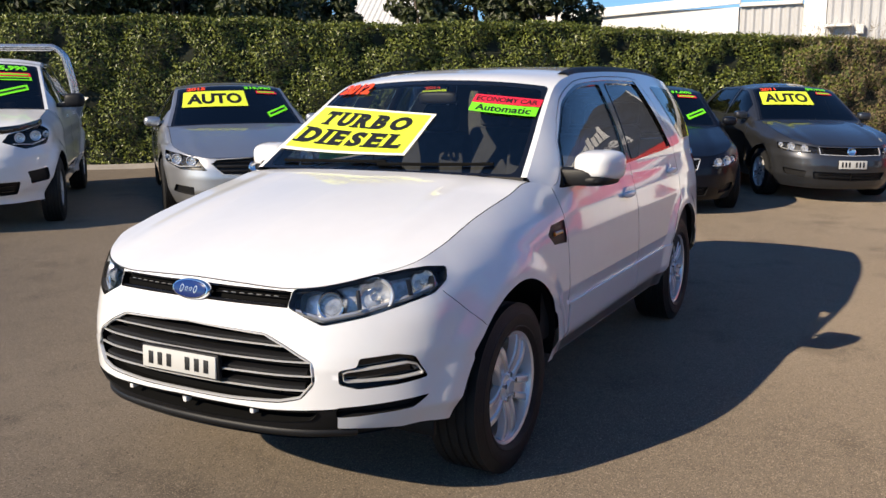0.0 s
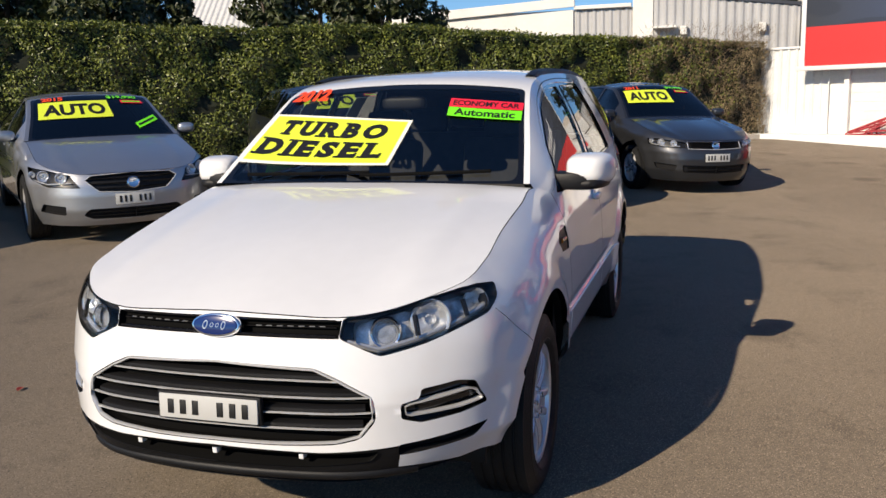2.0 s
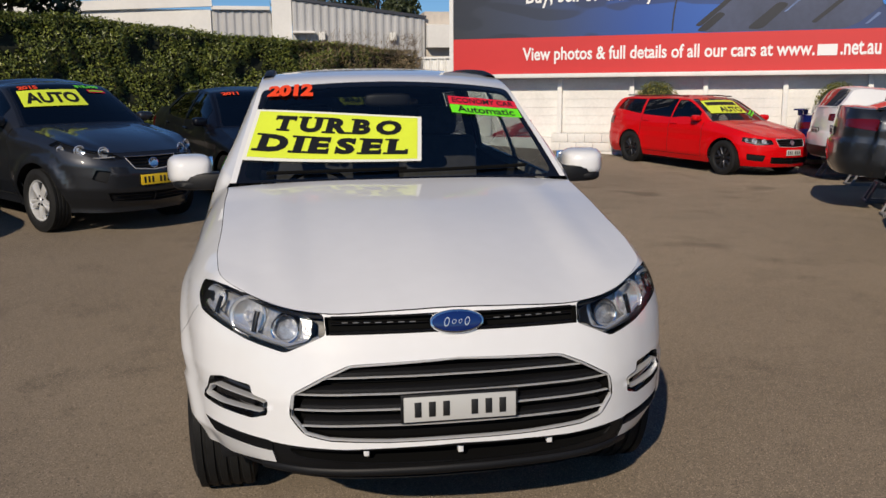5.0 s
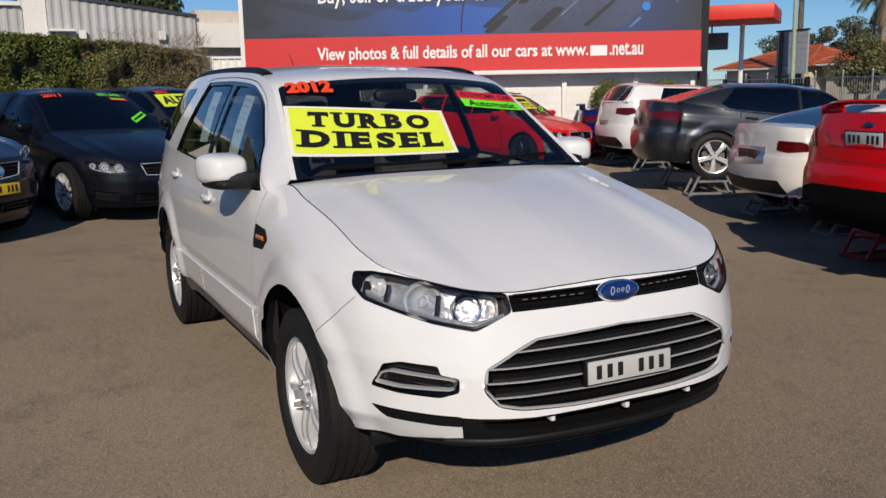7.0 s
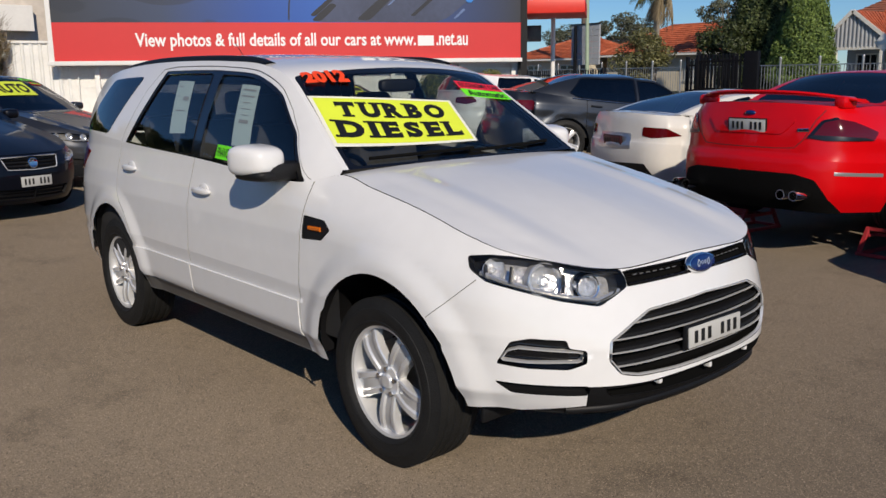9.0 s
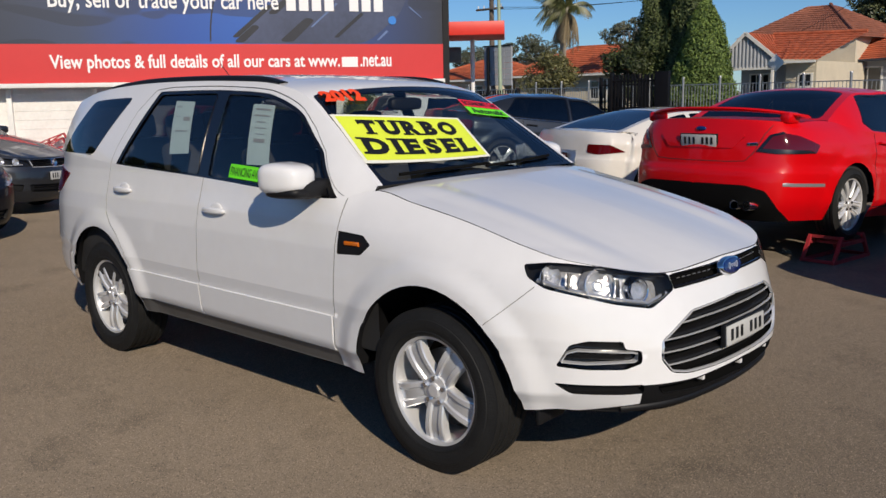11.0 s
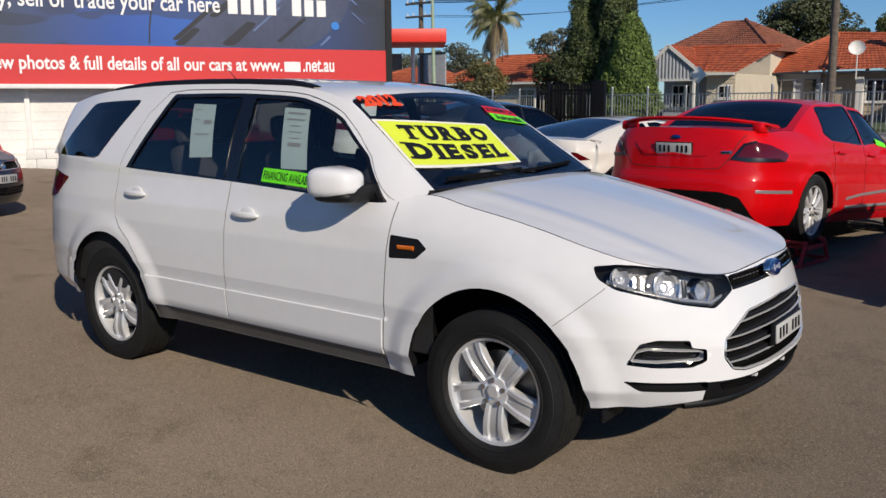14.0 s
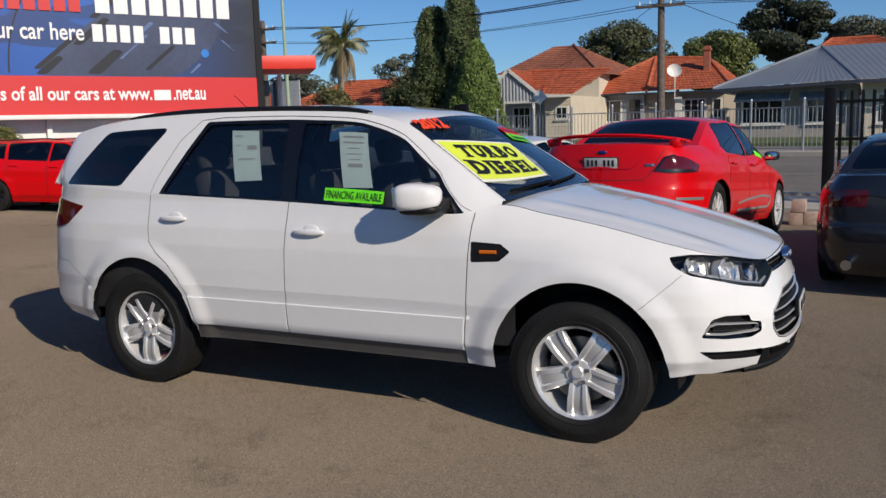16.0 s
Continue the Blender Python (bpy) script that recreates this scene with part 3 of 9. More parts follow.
def build_wheel(r, width, rim_r, spokes, style, rim_mat, name="wheel", n=56):
    """A wheel with its axle along y, its face towards -y, as an empty with parts."""
    root = new(name)
    h = width / 2
    bm = bmesh.new()
    prof = [(rim_r - 0.006, -h * 0.78), (rim_r + 0.012, -h * 0.96), (rim_r + 0.020, -h * 0.985), (rim_r + 0.024, -h * 0.965), (rim_r + (r - rim_r) * 0.45, -h * 1.03), (r - 0.044, -h * 1.0), (r - 0.041, -h * 0.975), (r - 0.035, -h * 0.97), (r - 0.012, -h * 0.84)]
    for k, y in enumerate(np.linspace(-0.72, 0.72, 5)):
        prof += [(r, h * (y - 0.11)), (r, h * (y + 0.11)), (r - 0.007, h * (y + 0.13)), (r - 0.007, h * (y + 0.22))]
    prof += [(r - 0.012, h * 0.86), (r - 0.035, h * 0.97), (rim_r + (r - rim_r) * 0.45, h * 1.03), (rim_r + 0.01, h * 0.96), (rim_r - 0.006, h * 0.78)]
    add_lathe(bm, prof, n)
    part("tyre", bm, M["rubber"], root, "black rubber tyre with grooved tread", 30)
    bm = bmesh.new()
    add_lathe(bm, [(rim_r + 0.006, -h * 0.90), (rim_r + 0.008, -h * 0.84), (rim_r - 0.004, -h * 0.82), (rim_r - 0.014, -h * 0.78), (rim_r - 0.022, -h * 0.5), (rim_r - 0.035, 0), (rim_r - 0.02, h * 0.8)], n)
    rim = part("rim", bm, rim_mat, root, "", 35)
    for k in range(spokes):
        a = 2 * math.pi * k / spokes - math.pi / 2
        bm = bmesh.new()
        if style == "split":
            legs = [(-0.052, 0.030), (0.052, 0.030)]
        elif style == "ridged":
            # a broad flat spoke between two proud ridges that run out from the hub
            legs = []
            # the face is the same alloy, darkened to paint the valley's shade
            for nm, mt, cross in (("spoke", M["alloy_face"], [(-0.92, 0.034), (-0.86, 0.008), (0.0, 0.010), (0.86, 0.008), (0.92, 0.034)]), ("spoke_ridge", rim_mat, [(-1.05, 0.036), (-1.0, 0.005), (-0.90, 0.0), (-0.52, 0.001), (-0.34, 0.012)]), ("spoke_ridge", rim_mat, [(1.05, 0.036), (1.0, 0.005), (0.90, 0.0), (0.52, 0.001), (0.34, 0.012)])):
                b2, rows = bmesh.new(), []
                for i, rr in enumerate(np.linspace(rim_r * 0.22, rim_r - 0.008, 9)):
                    q = i / 8
                    ww = 0.046 + 0.016 * q ** 1.4
                    y = -h * (0.66 + 0.17 * math.sin(q * math.pi * 0.75)) + 0.016 * q ** 3
                    rows.append([b2.verts.new((rr * math.cos(a) - t_ * ww * math.sin(a), y + o_, rr * math.sin(a) + t_ * ww * math.cos(a))) for t_, o_ in cross])
                for u, w2 in zip(rows, rows[1:]):
                    for i in range(len(cross) - 1):
                        b2.faces.new((u[i], u[i + 1], w2[i + 1], w2[i]))
                bmesh.ops.recalc_face_normals(b2, faces=b2.faces)
                part(nm, b2, mt, rim, "", 30)
            bm.free()
            continue
        else:
            legs = [(0.0, style)]
        for o, w in legs:
            rows = []
            for i, rr in enumerate(np.linspace(rim_r * 0.2, rim_r - 0.012, 7)):
                q = i / 6
                ww = w * (0.85 + 0.45 * q * q) if len(legs) == 1 else w * (0.8 + 0.25 * q)
                oo = o * (0.55 + 0.6 * q)
                y = -h * (0.70 + 0.10 * math.sin(q * math.pi * 0.9))
                rows.append([(rr, oo - ww, y + 0.030), (rr, oo - ww * 0.92, y + 0.006), (rr, oo - ww * 0.45, y), (rr, oo, y + 0.010), (rr, oo + ww * 0.45, y), (rr, oo + ww * 0.92, y + 0.006), (rr, oo + ww, y + 0.030)])
            vs = [[bm.verts.new((p * math.cos(a) - t * math.sin(a), y, p * math.sin(a) + t * math.cos(a))) for p, t, y in row] for row in rows]
            for u, w2 in zip(vs, vs[1:]):
                for i in range(6):
                    bm.faces.new((u[i], u[i + 1], w2[i + 1], w2[i]))
        bmesh.ops.recalc_face_normals(bm, faces=bm.faces)
        part("spoke", bm, rim_mat, rim, "", 30)
    bm = bmesh.new()
    add_lathe(bm, [(0.0, -h * 0.80), (0.026, -h * 0.80), (0.031, -h * 0.76), (0.034, -h * 0.70), (rim_r * 0.27, -h * 0.68), (rim_r * 0.31, -h * 0.5)], 32)
    hub = part("hub", bm, rim_mat, rim, "", 35)
    for k in range(5):
        a = 2 * math.pi * (k + 0.5) / 5 - math.pi / 2
        bm = bmesh.new()
        q = rim_r * 0.225
        add_cyl(bm, (q * math.cos(a), -h * 0.60, q * math.sin(a)), (q * math.cos(a), -h * 0.80, q * math.sin(a)), 0.013, 0.011, 8)
        part("wheel_nut", bm, M["dark_alloy"] if style != "ridged" else M["chrome"], root)
    bm = bmesh.new()
    add_lathe(bm, [(0.03, -h * 0.1), (rim_r * 0.70, -h * 0.1), (rim_r * 0.70, h * 0.15), (0.03, h * 0.15)], 40)
    part("brake_disc", bm, M["disc"], root, "", 35)
    return root


def put_wheels(parent, proto, B, track, nose_m=None):
    """Copies of the wheel at the four corners."""
    for x, z in B.wheels:
        for sgn in (-1, 1):
            for o in [copy_thing(proto, pose(x, sgn * track, z, 0, 0, 0 if sgn < 0 else 180))]:
                o.parent = parent


def drop(ob):
    for o in [*ob.children_recursive, ob]:
        bpy.data.objects.remove(o)


def soft_box(sx, sy, sz, p=3.2, nu=20, nv=12):
    """A pillow-shaped solid, as a bmesh."""
    bm = bmesh.new()
    c = lambda a: np.sign(np.cos(a)) * abs(np.cos(a)) ** (2 / p)
    s = lambda a: np.sign(np.sin(a)) * abs(np.sin(a)) ** (2 / p)
    rows = [[bm.verts.new((sx * c(v) * c(u), sy * c(v) * s(u), sz * s(v))) for u in np.linspace(-math.pi, math.pi, nu, endpoint=False)] for v in np.linspace(-math.pi / 2 + 0.12, math.pi / 2 - 0.12, nv)]
    for a, b in zip(rows, rows[1:]):
        for i in range(nu):
            bm.faces.new((a[i], a[(i + 1) % nu], b[(i + 1) % nu], b[i]))
    bm.faces.new(rows[0][::-1])
    bm.faces.new(rows[-1])
    return bm


def seats(parent, B, rows, seat_z=0.62):
    for x, ys in rows:
        for y, w in ys:
            bm = bmesh.new()
            add_box(bm, (x + 0.22, y, seat_z), (0.52, w, 0.16), 0.05)
            s = part("seat", bm, M["seat"], parent)
            bm = bmesh.new()
            add_box(bm, (x - 0.08, y, seat_z + 0.36), (0.15, w * 0.94, 0.60), 0.05, pose(0, 0, 0, 0, -14, 0))
            part("backrest", bm, M["seat"], s)
            for k in ((0,) if w < 0.8 else (-0.32, 0.32)):
                bm = bmesh.new()
                add_box(bm, (x - 0.19, y + k * w, seat_z + 0.74), (0.10, 0.25, 0.17), 0.04, pose(0, 0, 0, 0, -10, 0))
                part("headrest", bm, M["seat"], s)


def plate_part(parent, m, w=0.372, h=0.107, mat="plate", ink="ink", bars=(1, 1, 1, 0, 1, 1, 1)):
    """A number plate with plain bars for its characters; it faces +x of m."""
    bm = bmesh.new()
    add_box(bm, (0, 0, 0), (0.008, w, h), 0.003)
    bmesh.ops.transform(bm, matrix=m, verts=bm.verts)
    p = part("number_plate", bm, M[mat], parent, "number plate with plain dark bars")
    n = len(bars)
    for i, b in enumerate(bars):
        if not b:
            continue
        bm = bmesh.new()
        add_box(bm, (0.0055, (i - (n - 1) / 2) * w * 0.88 / n, 0), (0.003, w * 0.42 / n, h * 0.60), 0.001)
        bmesh.ops.transform(bm, matrix=m, verts=bm.verts)
        part("character_bar", bm, M[ink], p)
    return p


def build_car(root, B, feat, pm, step=0.04, gap=0.008, glass="glass", liner=True):
    """Body, glass and lamps of a car. feat: regions of the wall (W), flank glass (G) and top (T), each name -> (polygon, offset, material, joined)."""
    L = B.length
    ss = np.linspace(0, L, 160)
    outer = [(a, b) for a, b in zip(ss, B.col(ss, 3))] + [(a, b) for a, b in zip(ss[::-1], B.top(ss[::-1]))]
    reg, props = [], {"base": (0.0, pm, False)}
    for name, poly, off, mat, joined in feat["W"]:
        reg.append((name, poly))
        props[name] = (off, mat, joined)
    for wx, wz in B.wheels:
        R = B.spec["arch"]
        arc = [(wx + R * math.cos(a), wz + R * B.spec.get("arch_tall", 1.0) * math.sin(a)) for a in np.linspace(math.radians(-8), math.radians(188), 30)]
        arc = [(arc[0][0], 0.1)] + arc + [(arc[-1][0], 0.1)]
        reg.append(("", [(B.s_side(x, max(z, 0.3)), z) for x, z in arc]))
    pieces = cut_sheet(outer, reg, step)
    for name, piece in pieces.items():
        off, mat, joined = props[name]
        lay(feat.get("base_name", "rear_quarter") if name == "base" else name, B.W, piece, mat, root, off, (1, -1), wall=name != "lamp_bowl", joined=joined, middle=(0.0, L) if joined else None)
    for nm, poly in feat.get("lens", ()):
        k = cut_sheet(poly, [], step)
        lay(nm, B.W, k["base"], M["clear"], root, 0.001, (1, -1), wall=False)
    # flank glass
    x0, x1 = B.E[0, 0] - 0.004, B.E[-1, 0] + 0.004
    outer = [(x0, 0), (x0, 0.5)] + [(x, 0.5) for x in np.linspace(x0, x1, 40)[1:-1]] + [(x1, 0.5), (x1, 0)]
    props = {"base": (0.0, pm, False)}
    reg = []
    for name, poly, off, mat, joined in feat["G"]:
        reg.append((name, poly))
        props[name] = (off, mat, joined)
    for name, piece in cut_sheet(outer, reg, step).items():
        off, mat, joined = props[name]
        obs = lay("pillar" if name == "base" else name, B.G, piece, mat, root, off, (1, -1), wall=abs(off) > 0.003, joined=joined)
        if mat in (M["glass"], M["dark_glass"]):
            for o in obs:
                o.visible_shadow = glass != "glass"
        if name == "base" and liner:
            lay("pillar_lining", B.G, piece, M["lining"], root, -0.03, (1, -1), wall=False, joined=True)
    # roof and screens
    outer = [(0, -1), (B.T_len, -1), (B.T_len, 1), (0, 1)]
    k = 0.7
    sc = lambda poly: [(t, f * k) for t, f in poly]
    fn = lambda t, f: B.T(t, np.asarray(f) / k)
    props, reg = {"base": (0.0, pm, True)}, []
    for name, poly, off, mat, joined in feat["T"]:
        reg.append((name, sc(poly)))
        props[name] = (off, mat, True)
    for name, piece in cut_sheet(sc(outer), reg, step).items():
        off, mat, joined = props[name]
        o = lay("roof" if name == "base" else name, fn, piece, mat, root, off, (1,), wall=abs(off) > 0.003)[0]
        if mat in (M["glass"], M["dark_glass"]):
            o.visible_shadow = glass != "glass"
        if name == "base" and liner:
            lay("roof_lining", fn, piece, M["lining"], root, -0.035, (1,), wall=False)
    # bonnet, boot lid
    hw, hl = 0.75, 1.2
    for nm, fun, on in (("bonnet", B.hood, "hood_s" in B.spec), ("boot_lid", B.deck, "deck_s" in B.spec)):
        if not on:
            continue
        g = lambda a, b: fun(np.clip(np.asarray(a) / hl, 0, 1), np.clip(np.asarray(b) / hw, -1, 1))
        e = 0.004
        rect = [(e, -hw + e), (hl - e, -hw + e), (hl - e, hw - e), (e, hw - e)]
        fs = feat.get(nm, [])
        pcs = cut_sheet(rect, [(n_, [(a * hl, b * hw) for a, b in p_]) for n_, p_, *_ in fs], step)
        lay(nm, g, pcs["base"], pm, root, 0.002, (1,), wall=False)
        for n_, p_, off, mat, _ in fs:
            lay(n_, g, pcs[n_], mat, root, off, (1,))
        lay(nm + "_frame", g, pcs["base"], M["gap"], root, -0.02, (1,), wall=False)
    # door trims, floor pan and wheel housings
    if liner:
        xs = np.linspace(B.E[0, 0] + 0.1, B.E[-1, 0] + 0.1, 24)
        sl = [B.s_side(x, 0.8) for x in xs]
        poly = [(a, 0.42) for a in sl] + [(a, float(B.top(a)) - 0.01) for a in sl[::-1]]
        lay("door_trim", B.W, cut_sheet(poly, [], 0.08)["base"], M["lining"], root, -0.06, (1, -1), wall=False, joined=True)
    xs = np.linspace(B.tab[0, 0] - 0.28, B.tab[-1, 0] + 0.2, 30)
    half = np.array([np.interp(-x, -B.tab[:, 0], B.tab[:, 1]) for x in xs])
    wid = np.minimum(half - 0.25, 0.62)
    for wx, _ in B.wheels:
        wid = np.where(np.abs(xs - wx) < B.spec["arch"] + 0.02, np.minimum(wid, 0.60), wid)
    wid = np.maximum(wid, 0.2)
    base, hi = B.spec["axle_z"] - 0.03, B.spec["axle_z"] + 0.12
    low = base + 0.10 * np.clip((np.abs(xs - xs.mean()) - 1.5) / 0.6, 0, 1)
    v = [(x, w * sg, z) for x, w, lo in zip(xs, wid, low) for sg, z in ((-1, lo), (1, lo), (1, hi), (-1, hi))]
    f = [(4 * i + j, 4 * i + (j + 1) % 4, 4 * i + 4 + (j + 1) % 4, 4 * i + 4 + j) for i in range(len(xs) - 1) for j in range(4)]
    f += [(0, 1, 2, 3), tuple(len(v) - 4 + j for j in (3, 2, 1, 0))]
    link("floor_pan", v, f, M["black"], root)
    for wx, wz in B.wheels:
        for sg in (-1, 1):
            R = B.spec["arch"] + 0.030
            an = np.linspace(math.radians(2), math.radians(178), 22)
            yo = [float(B.W(np.array([B.s_side(wx + R * math.cos(a), max(wz + R * math.sin(a), 0.42))]), np.array([max(wz + R * math.sin(a), 0.42)]))[0, 1]) - 0.03 for a in an]
            v = [(wx + R * math.cos(a), sg * y, wz + R * math.sin(a)) for a, o in zip(an, yo) for y in (o, 0.52)]
            f = [(2 * i, 2 * i + 2, 2 * i + 3, 2 * i + 1) for i in range(len(an) - 1)]
            k = len(v)
            v.append((wx, sg * 0.52, wz))
            f += [(k, 2 * i + 1, 2 * i + 3) for i in range(len(an) - 1)]
            link("wheel_housing", v, f, M["black"], root, smooth_angle=50)


# ---- the white wagon in the middle of the yard ----
def s_at(B, x):
    return float(np.interp(-x, -B.tab[:, 0], B.s))


def t_key(B, i):
    """Distance along the glasshouse's middle line of its i-th row."""
    m = B.spec["mid"][i]
    return float(B.T_t[np.argmin(np.hypot(B.T_rows[:, 0] - m[0], B.T_rows[:, 1] - m[1]))])


def build_hero():
    B = Body(HERO)
    HERO["hood_s"] = (s_at(B, 0.60), s_at(B, -0.42))
    root = thing("large_wagon", "white seven-seat wagon with yellow price cards, parked on asphalt", "car")
    P = M["white_paint"]
    lamp = rounded([(1.12, 0.945), (1.015, 0.955), (0.93, 0.952), (0.72, 0.932), (0.58, 0.909), (0.452, 0.893), (0.436, 0.833), (0.578, 0.775), (0.735, 0.80), (0.92, 0.842), (1.02, 0.862), (1.095, 0.90)], 0.015, 3)
    fog = rounded([(0.968, 0.568), (0.915, 0.653), (0.845, 0.668), (0.706, 0.661), (0.70, 0.632), (0.632, 0.622), (0.632, 0.574), (0.70, 0.552), (0.85, 0.556)], 0.012, 3)
    mouth = rounded([(-0.08, 0.762), (0.353, 0.745), (0.432, 0.713), (0.545, 0.653), (0.552, 0.58), (0.50, 0.522), (0.42, 0.506), (0.229, 0.500), (-0.08, 0.503)], 0.02, 3)
    gp = "panel_gap"
    door_f = [(2.127, 1.3), (2.127, 1.08), (2.15, 0.62), (2.171, 0.420), (3.278, 0.426), (3.278, 1.3)]
    door_r = [(3.278, 1.3), (3.278, 0.426), (3.950, 0.428), (4.0, 0.60), (4.06, 0.70), (4.14, 0.79), (4.24, 0.86), (4.30, 0.92), (4.318, 1.016), (4.33, 1.3)]
    w = 0.006
    feat = dict(
        base_name="rear_quarter",
        W=[
            ("front_wing", [(0.80, 1.3), (2.127, 1.3), (2.127, 1.08), (2.15, 0.62), (2.171, 0.448), (2.171, 0.2), (1.2, 0.2), (1.262, 0.703), (1.077, 0.852), (0.8, 0.9)], 0, P, False),
            ("front_bumper", [(-0.1, 0.1), (-0.1, 1.0), (0.7, 1.0), (1.03, 0.88), (1.077, 0.852), (1.262, 0.703), (1.262, 0.1)], 0, P, True),
            ("front_door", door_f, 0, P, False), ("rear_door", door_r, 0, P, False),
            ("door_facet", [(2.155, 0.60), (2.155, 0.62), (2.26, 0.66), (2.40, 0.672), (3.275, 0.672), (3.275, 0.60)], 0, P, False),
            ("door_facet", [(3.281, 0.60), (3.281, 0.672), (4.035, 0.672), (3.998, 0.60)], 0, P, False),
            ("door_moulding", [(2.178, 0.424), (2.162, 0.597), (3.275, 0.597), (3.275, 0.428)], 0.004, P, False),
            ("door_moulding", [(3.285, 0.428), (3.281, 0.597), (3.99, 0.597), (3.948, 0.432)], 0.004, P, False),
            ("sill", [(2.171, 0.2), (2.171, 0.414), (3.950, 0.420), (4.05, 0.2)], -0.004, M["sill"], False),
            ("rear_bumper", [(4.75, 0.2), (4.85, 0.62), (5.1, 0.76), (L_END, 0.76), (L_END, 0.2)], 0, P, True),
            (gp, strip([(2.120, 1.14), (2.127, 1.08), (2.15, 0.62), (2.171, 0.417)], w), -0.012, M["gap"], False),
            (gp, strip([(3.270, 1.19), (3.278, 0.9), (3.282, 0.424)], w), -0.012, M["soft_gap"], False),
            (gp, strip(door_r[2:-1] + [(4.325, 1.205)], w), -0.012, M["soft_gap"], False),
            (gp, strip([(2.171, 0.417), (3.0, 0.420), (3.950, 0.423)], w), -0.012, M["gap"], False),
            (gp, strip([(4.80, 0.40), (4.85, 0.62), (5.1, 0.76), (5.6, 0.765)], 0.004), -0.008, M["soft_gap"], False),
            (gp, strip([(1.06, 0.866), (1.077, 0.852), (1.262, 0.703)], 0.003), -0.006, M["soft_gap"], False),
            ("upper_grille", [(-0.1, 0.896), (0.448, 0.886), (0.436, 0.832), (0.1, 0.836), (-0.1, 0.836)], -0.03, M["void"], True),
            ("lower_grille", mouth, -0.06, M["void"], True),
            ("lower_lip", [(-0.1, 0.492), (0.371, 0.480), (0.627, 0.486), (0.625, 0.404), (0.909, 0.375), (0.9, 0.1), (-0.1, 0.1)], -0.006, M["black"], True),
            ("lip_intake", rounded([(-0.1, 0.484), (0.36, 0.474), (0.56, 0.474), (0.53, 0.44), (0.3, 0.424), (-0.1, 0.42)], 0.015), -0.07, M["void"], True),
            ("lower_slot", rounded([(0.978, 0.50), (0.72, 0.491), (0.62, 0.489), (0.62, 0.450), (0.70, 0.450), (0.909, 0.459)], 0.015), -0.03, M["black"], False),
            ("fog_bezel", fog, -0.035, M["gloss_black"], False),
            ("headlamp_housing", lamp, -0.055, M["lamp_dark"], False),
            ("lamp_bowl", rounded([(0.49, 0.882), (0.69, 0.918), (0.93, 0.942), (1.04, 0.943), (1.03, 0.875), (0.92, 0.852), (0.72, 0.812), (0.58, 0.792), (0.49, 0.818)], 0.02, 3), -0.054, M["lamp_inner"], False),
            ("wing_vent", rounded([(2.122, 0.997), (1.96, 0.99), (1.906, 0.952), (1.965, 0.902), (2.118, 0.892)], 0.01), -0.006, M["black"], False),
            ("tail_lamp", rounded([(4.93, 1.125), (5.25, 1.165), (5.55, 1.15), (5.55, 0.98), (5.32, 0.965), (5.10, 1.0)], 0.03), 0.008, M["red_lens"], False),
        ],
        lens=[("headlamp_lens", lamp)],
        G=[
            (gp, strip([(-0.575, 0.02), (-0.64, 0.12), (-0.78, 0.345), (-0.90, 0.41), (-1.03, 0.442), (-1.31, 0.468), (-1.8, 0.472), (-2.30, 0.468), (-2.47, 0.455), (-2.60, 0.33), (-2.73, 0.08), (-2.755, 0.0)], 0.005), -0.01, M["soft_gap"], False),
            ("window_seal", rounded([(-1.78, 0.452), (-1.313, 0.450), (-1.015, 0.418), (-0.79, 0.335), (-0.68, 0.17), (-0.606, 0.0), (-1.0, -0.01), (-1.74, -0.01), (-2.695, -0.01), (-2.42, 0.445)], 0.02), -0.004, M["gloss_black"], False),
            ("front_door_glass", rounded([(-1.70, 0.432), (-1.313, 0.432), (-1.035, 0.40), (-0.815, 0.318), (-0.71, 0.15), (-0.66, 0.018), (-1.011, 0.014), (-1.665, 0.012)], 0.02), -0.010, M["glass"], False),
            ("rear_door_glass", rounded([(-2.40, 0.426), (-1.81, 0.434), (-1.765, 0.012), (-2.655, 0.012)], 0.025), -0.010, M["glass"], False),
            ("quarter_glass", rounded([(-3.266, 0.42), (-2.729, 0.416), (-3.03, 0.025), (-3.60, 0.012)], 0.04), 0.003, M["dark_glass"], False),
        ],
    )
    feat["W"] = [(n, [(min(s, B.length + 0.05), z) for s, z in p], o, m, j) for n, p, o, m, j in feat["W"]]
    th, tr0, tr1 = t_key(B, 3), t_key(B, 10) + 0.04, B.T_len - 0.03
    feat["T"] = [
        ("screen_seal", rounded([(-0.05, -0.965), (th - 0.02, -0.965), (th + 0.0, 0.0), (th - 0.02, 0.965), (-0.05, 0.965)], 0.05), -0.002, M["gloss_black"], True),
        ("windscreen", rounded([(0.015, -0.93), (th - 0.06, -0.93), (th - 0.045, 0.0), (th - 0.06, 0.93), (0.015, 0.93)], 0.06), -0.002, M["glass"], True),
        ("rear_window", rounded([(tr0, -0.86), (tr1, -0.86), (tr1, 0.86), (tr0, 0.86)], 0.06), -0.002, M["dark_glass"], True),
    ]
    build_car(root, B, feat, P, 0.022)
    # grilles
    kids = {o.name.split(".")[0]: o for o in root.children}
    for z, w_, o_ in ((0.889, 0.010, -0.012), (0.842, 0.010, -0.014), (0.866, 0.006, -0.026)):
        link("grille_bar", *sweep(B, [(0.0, z), (0.425, z - 0.004)], o_, w_, 0.012), M["gloss_black"], kids["upper_grille"], smooth_angle=30)
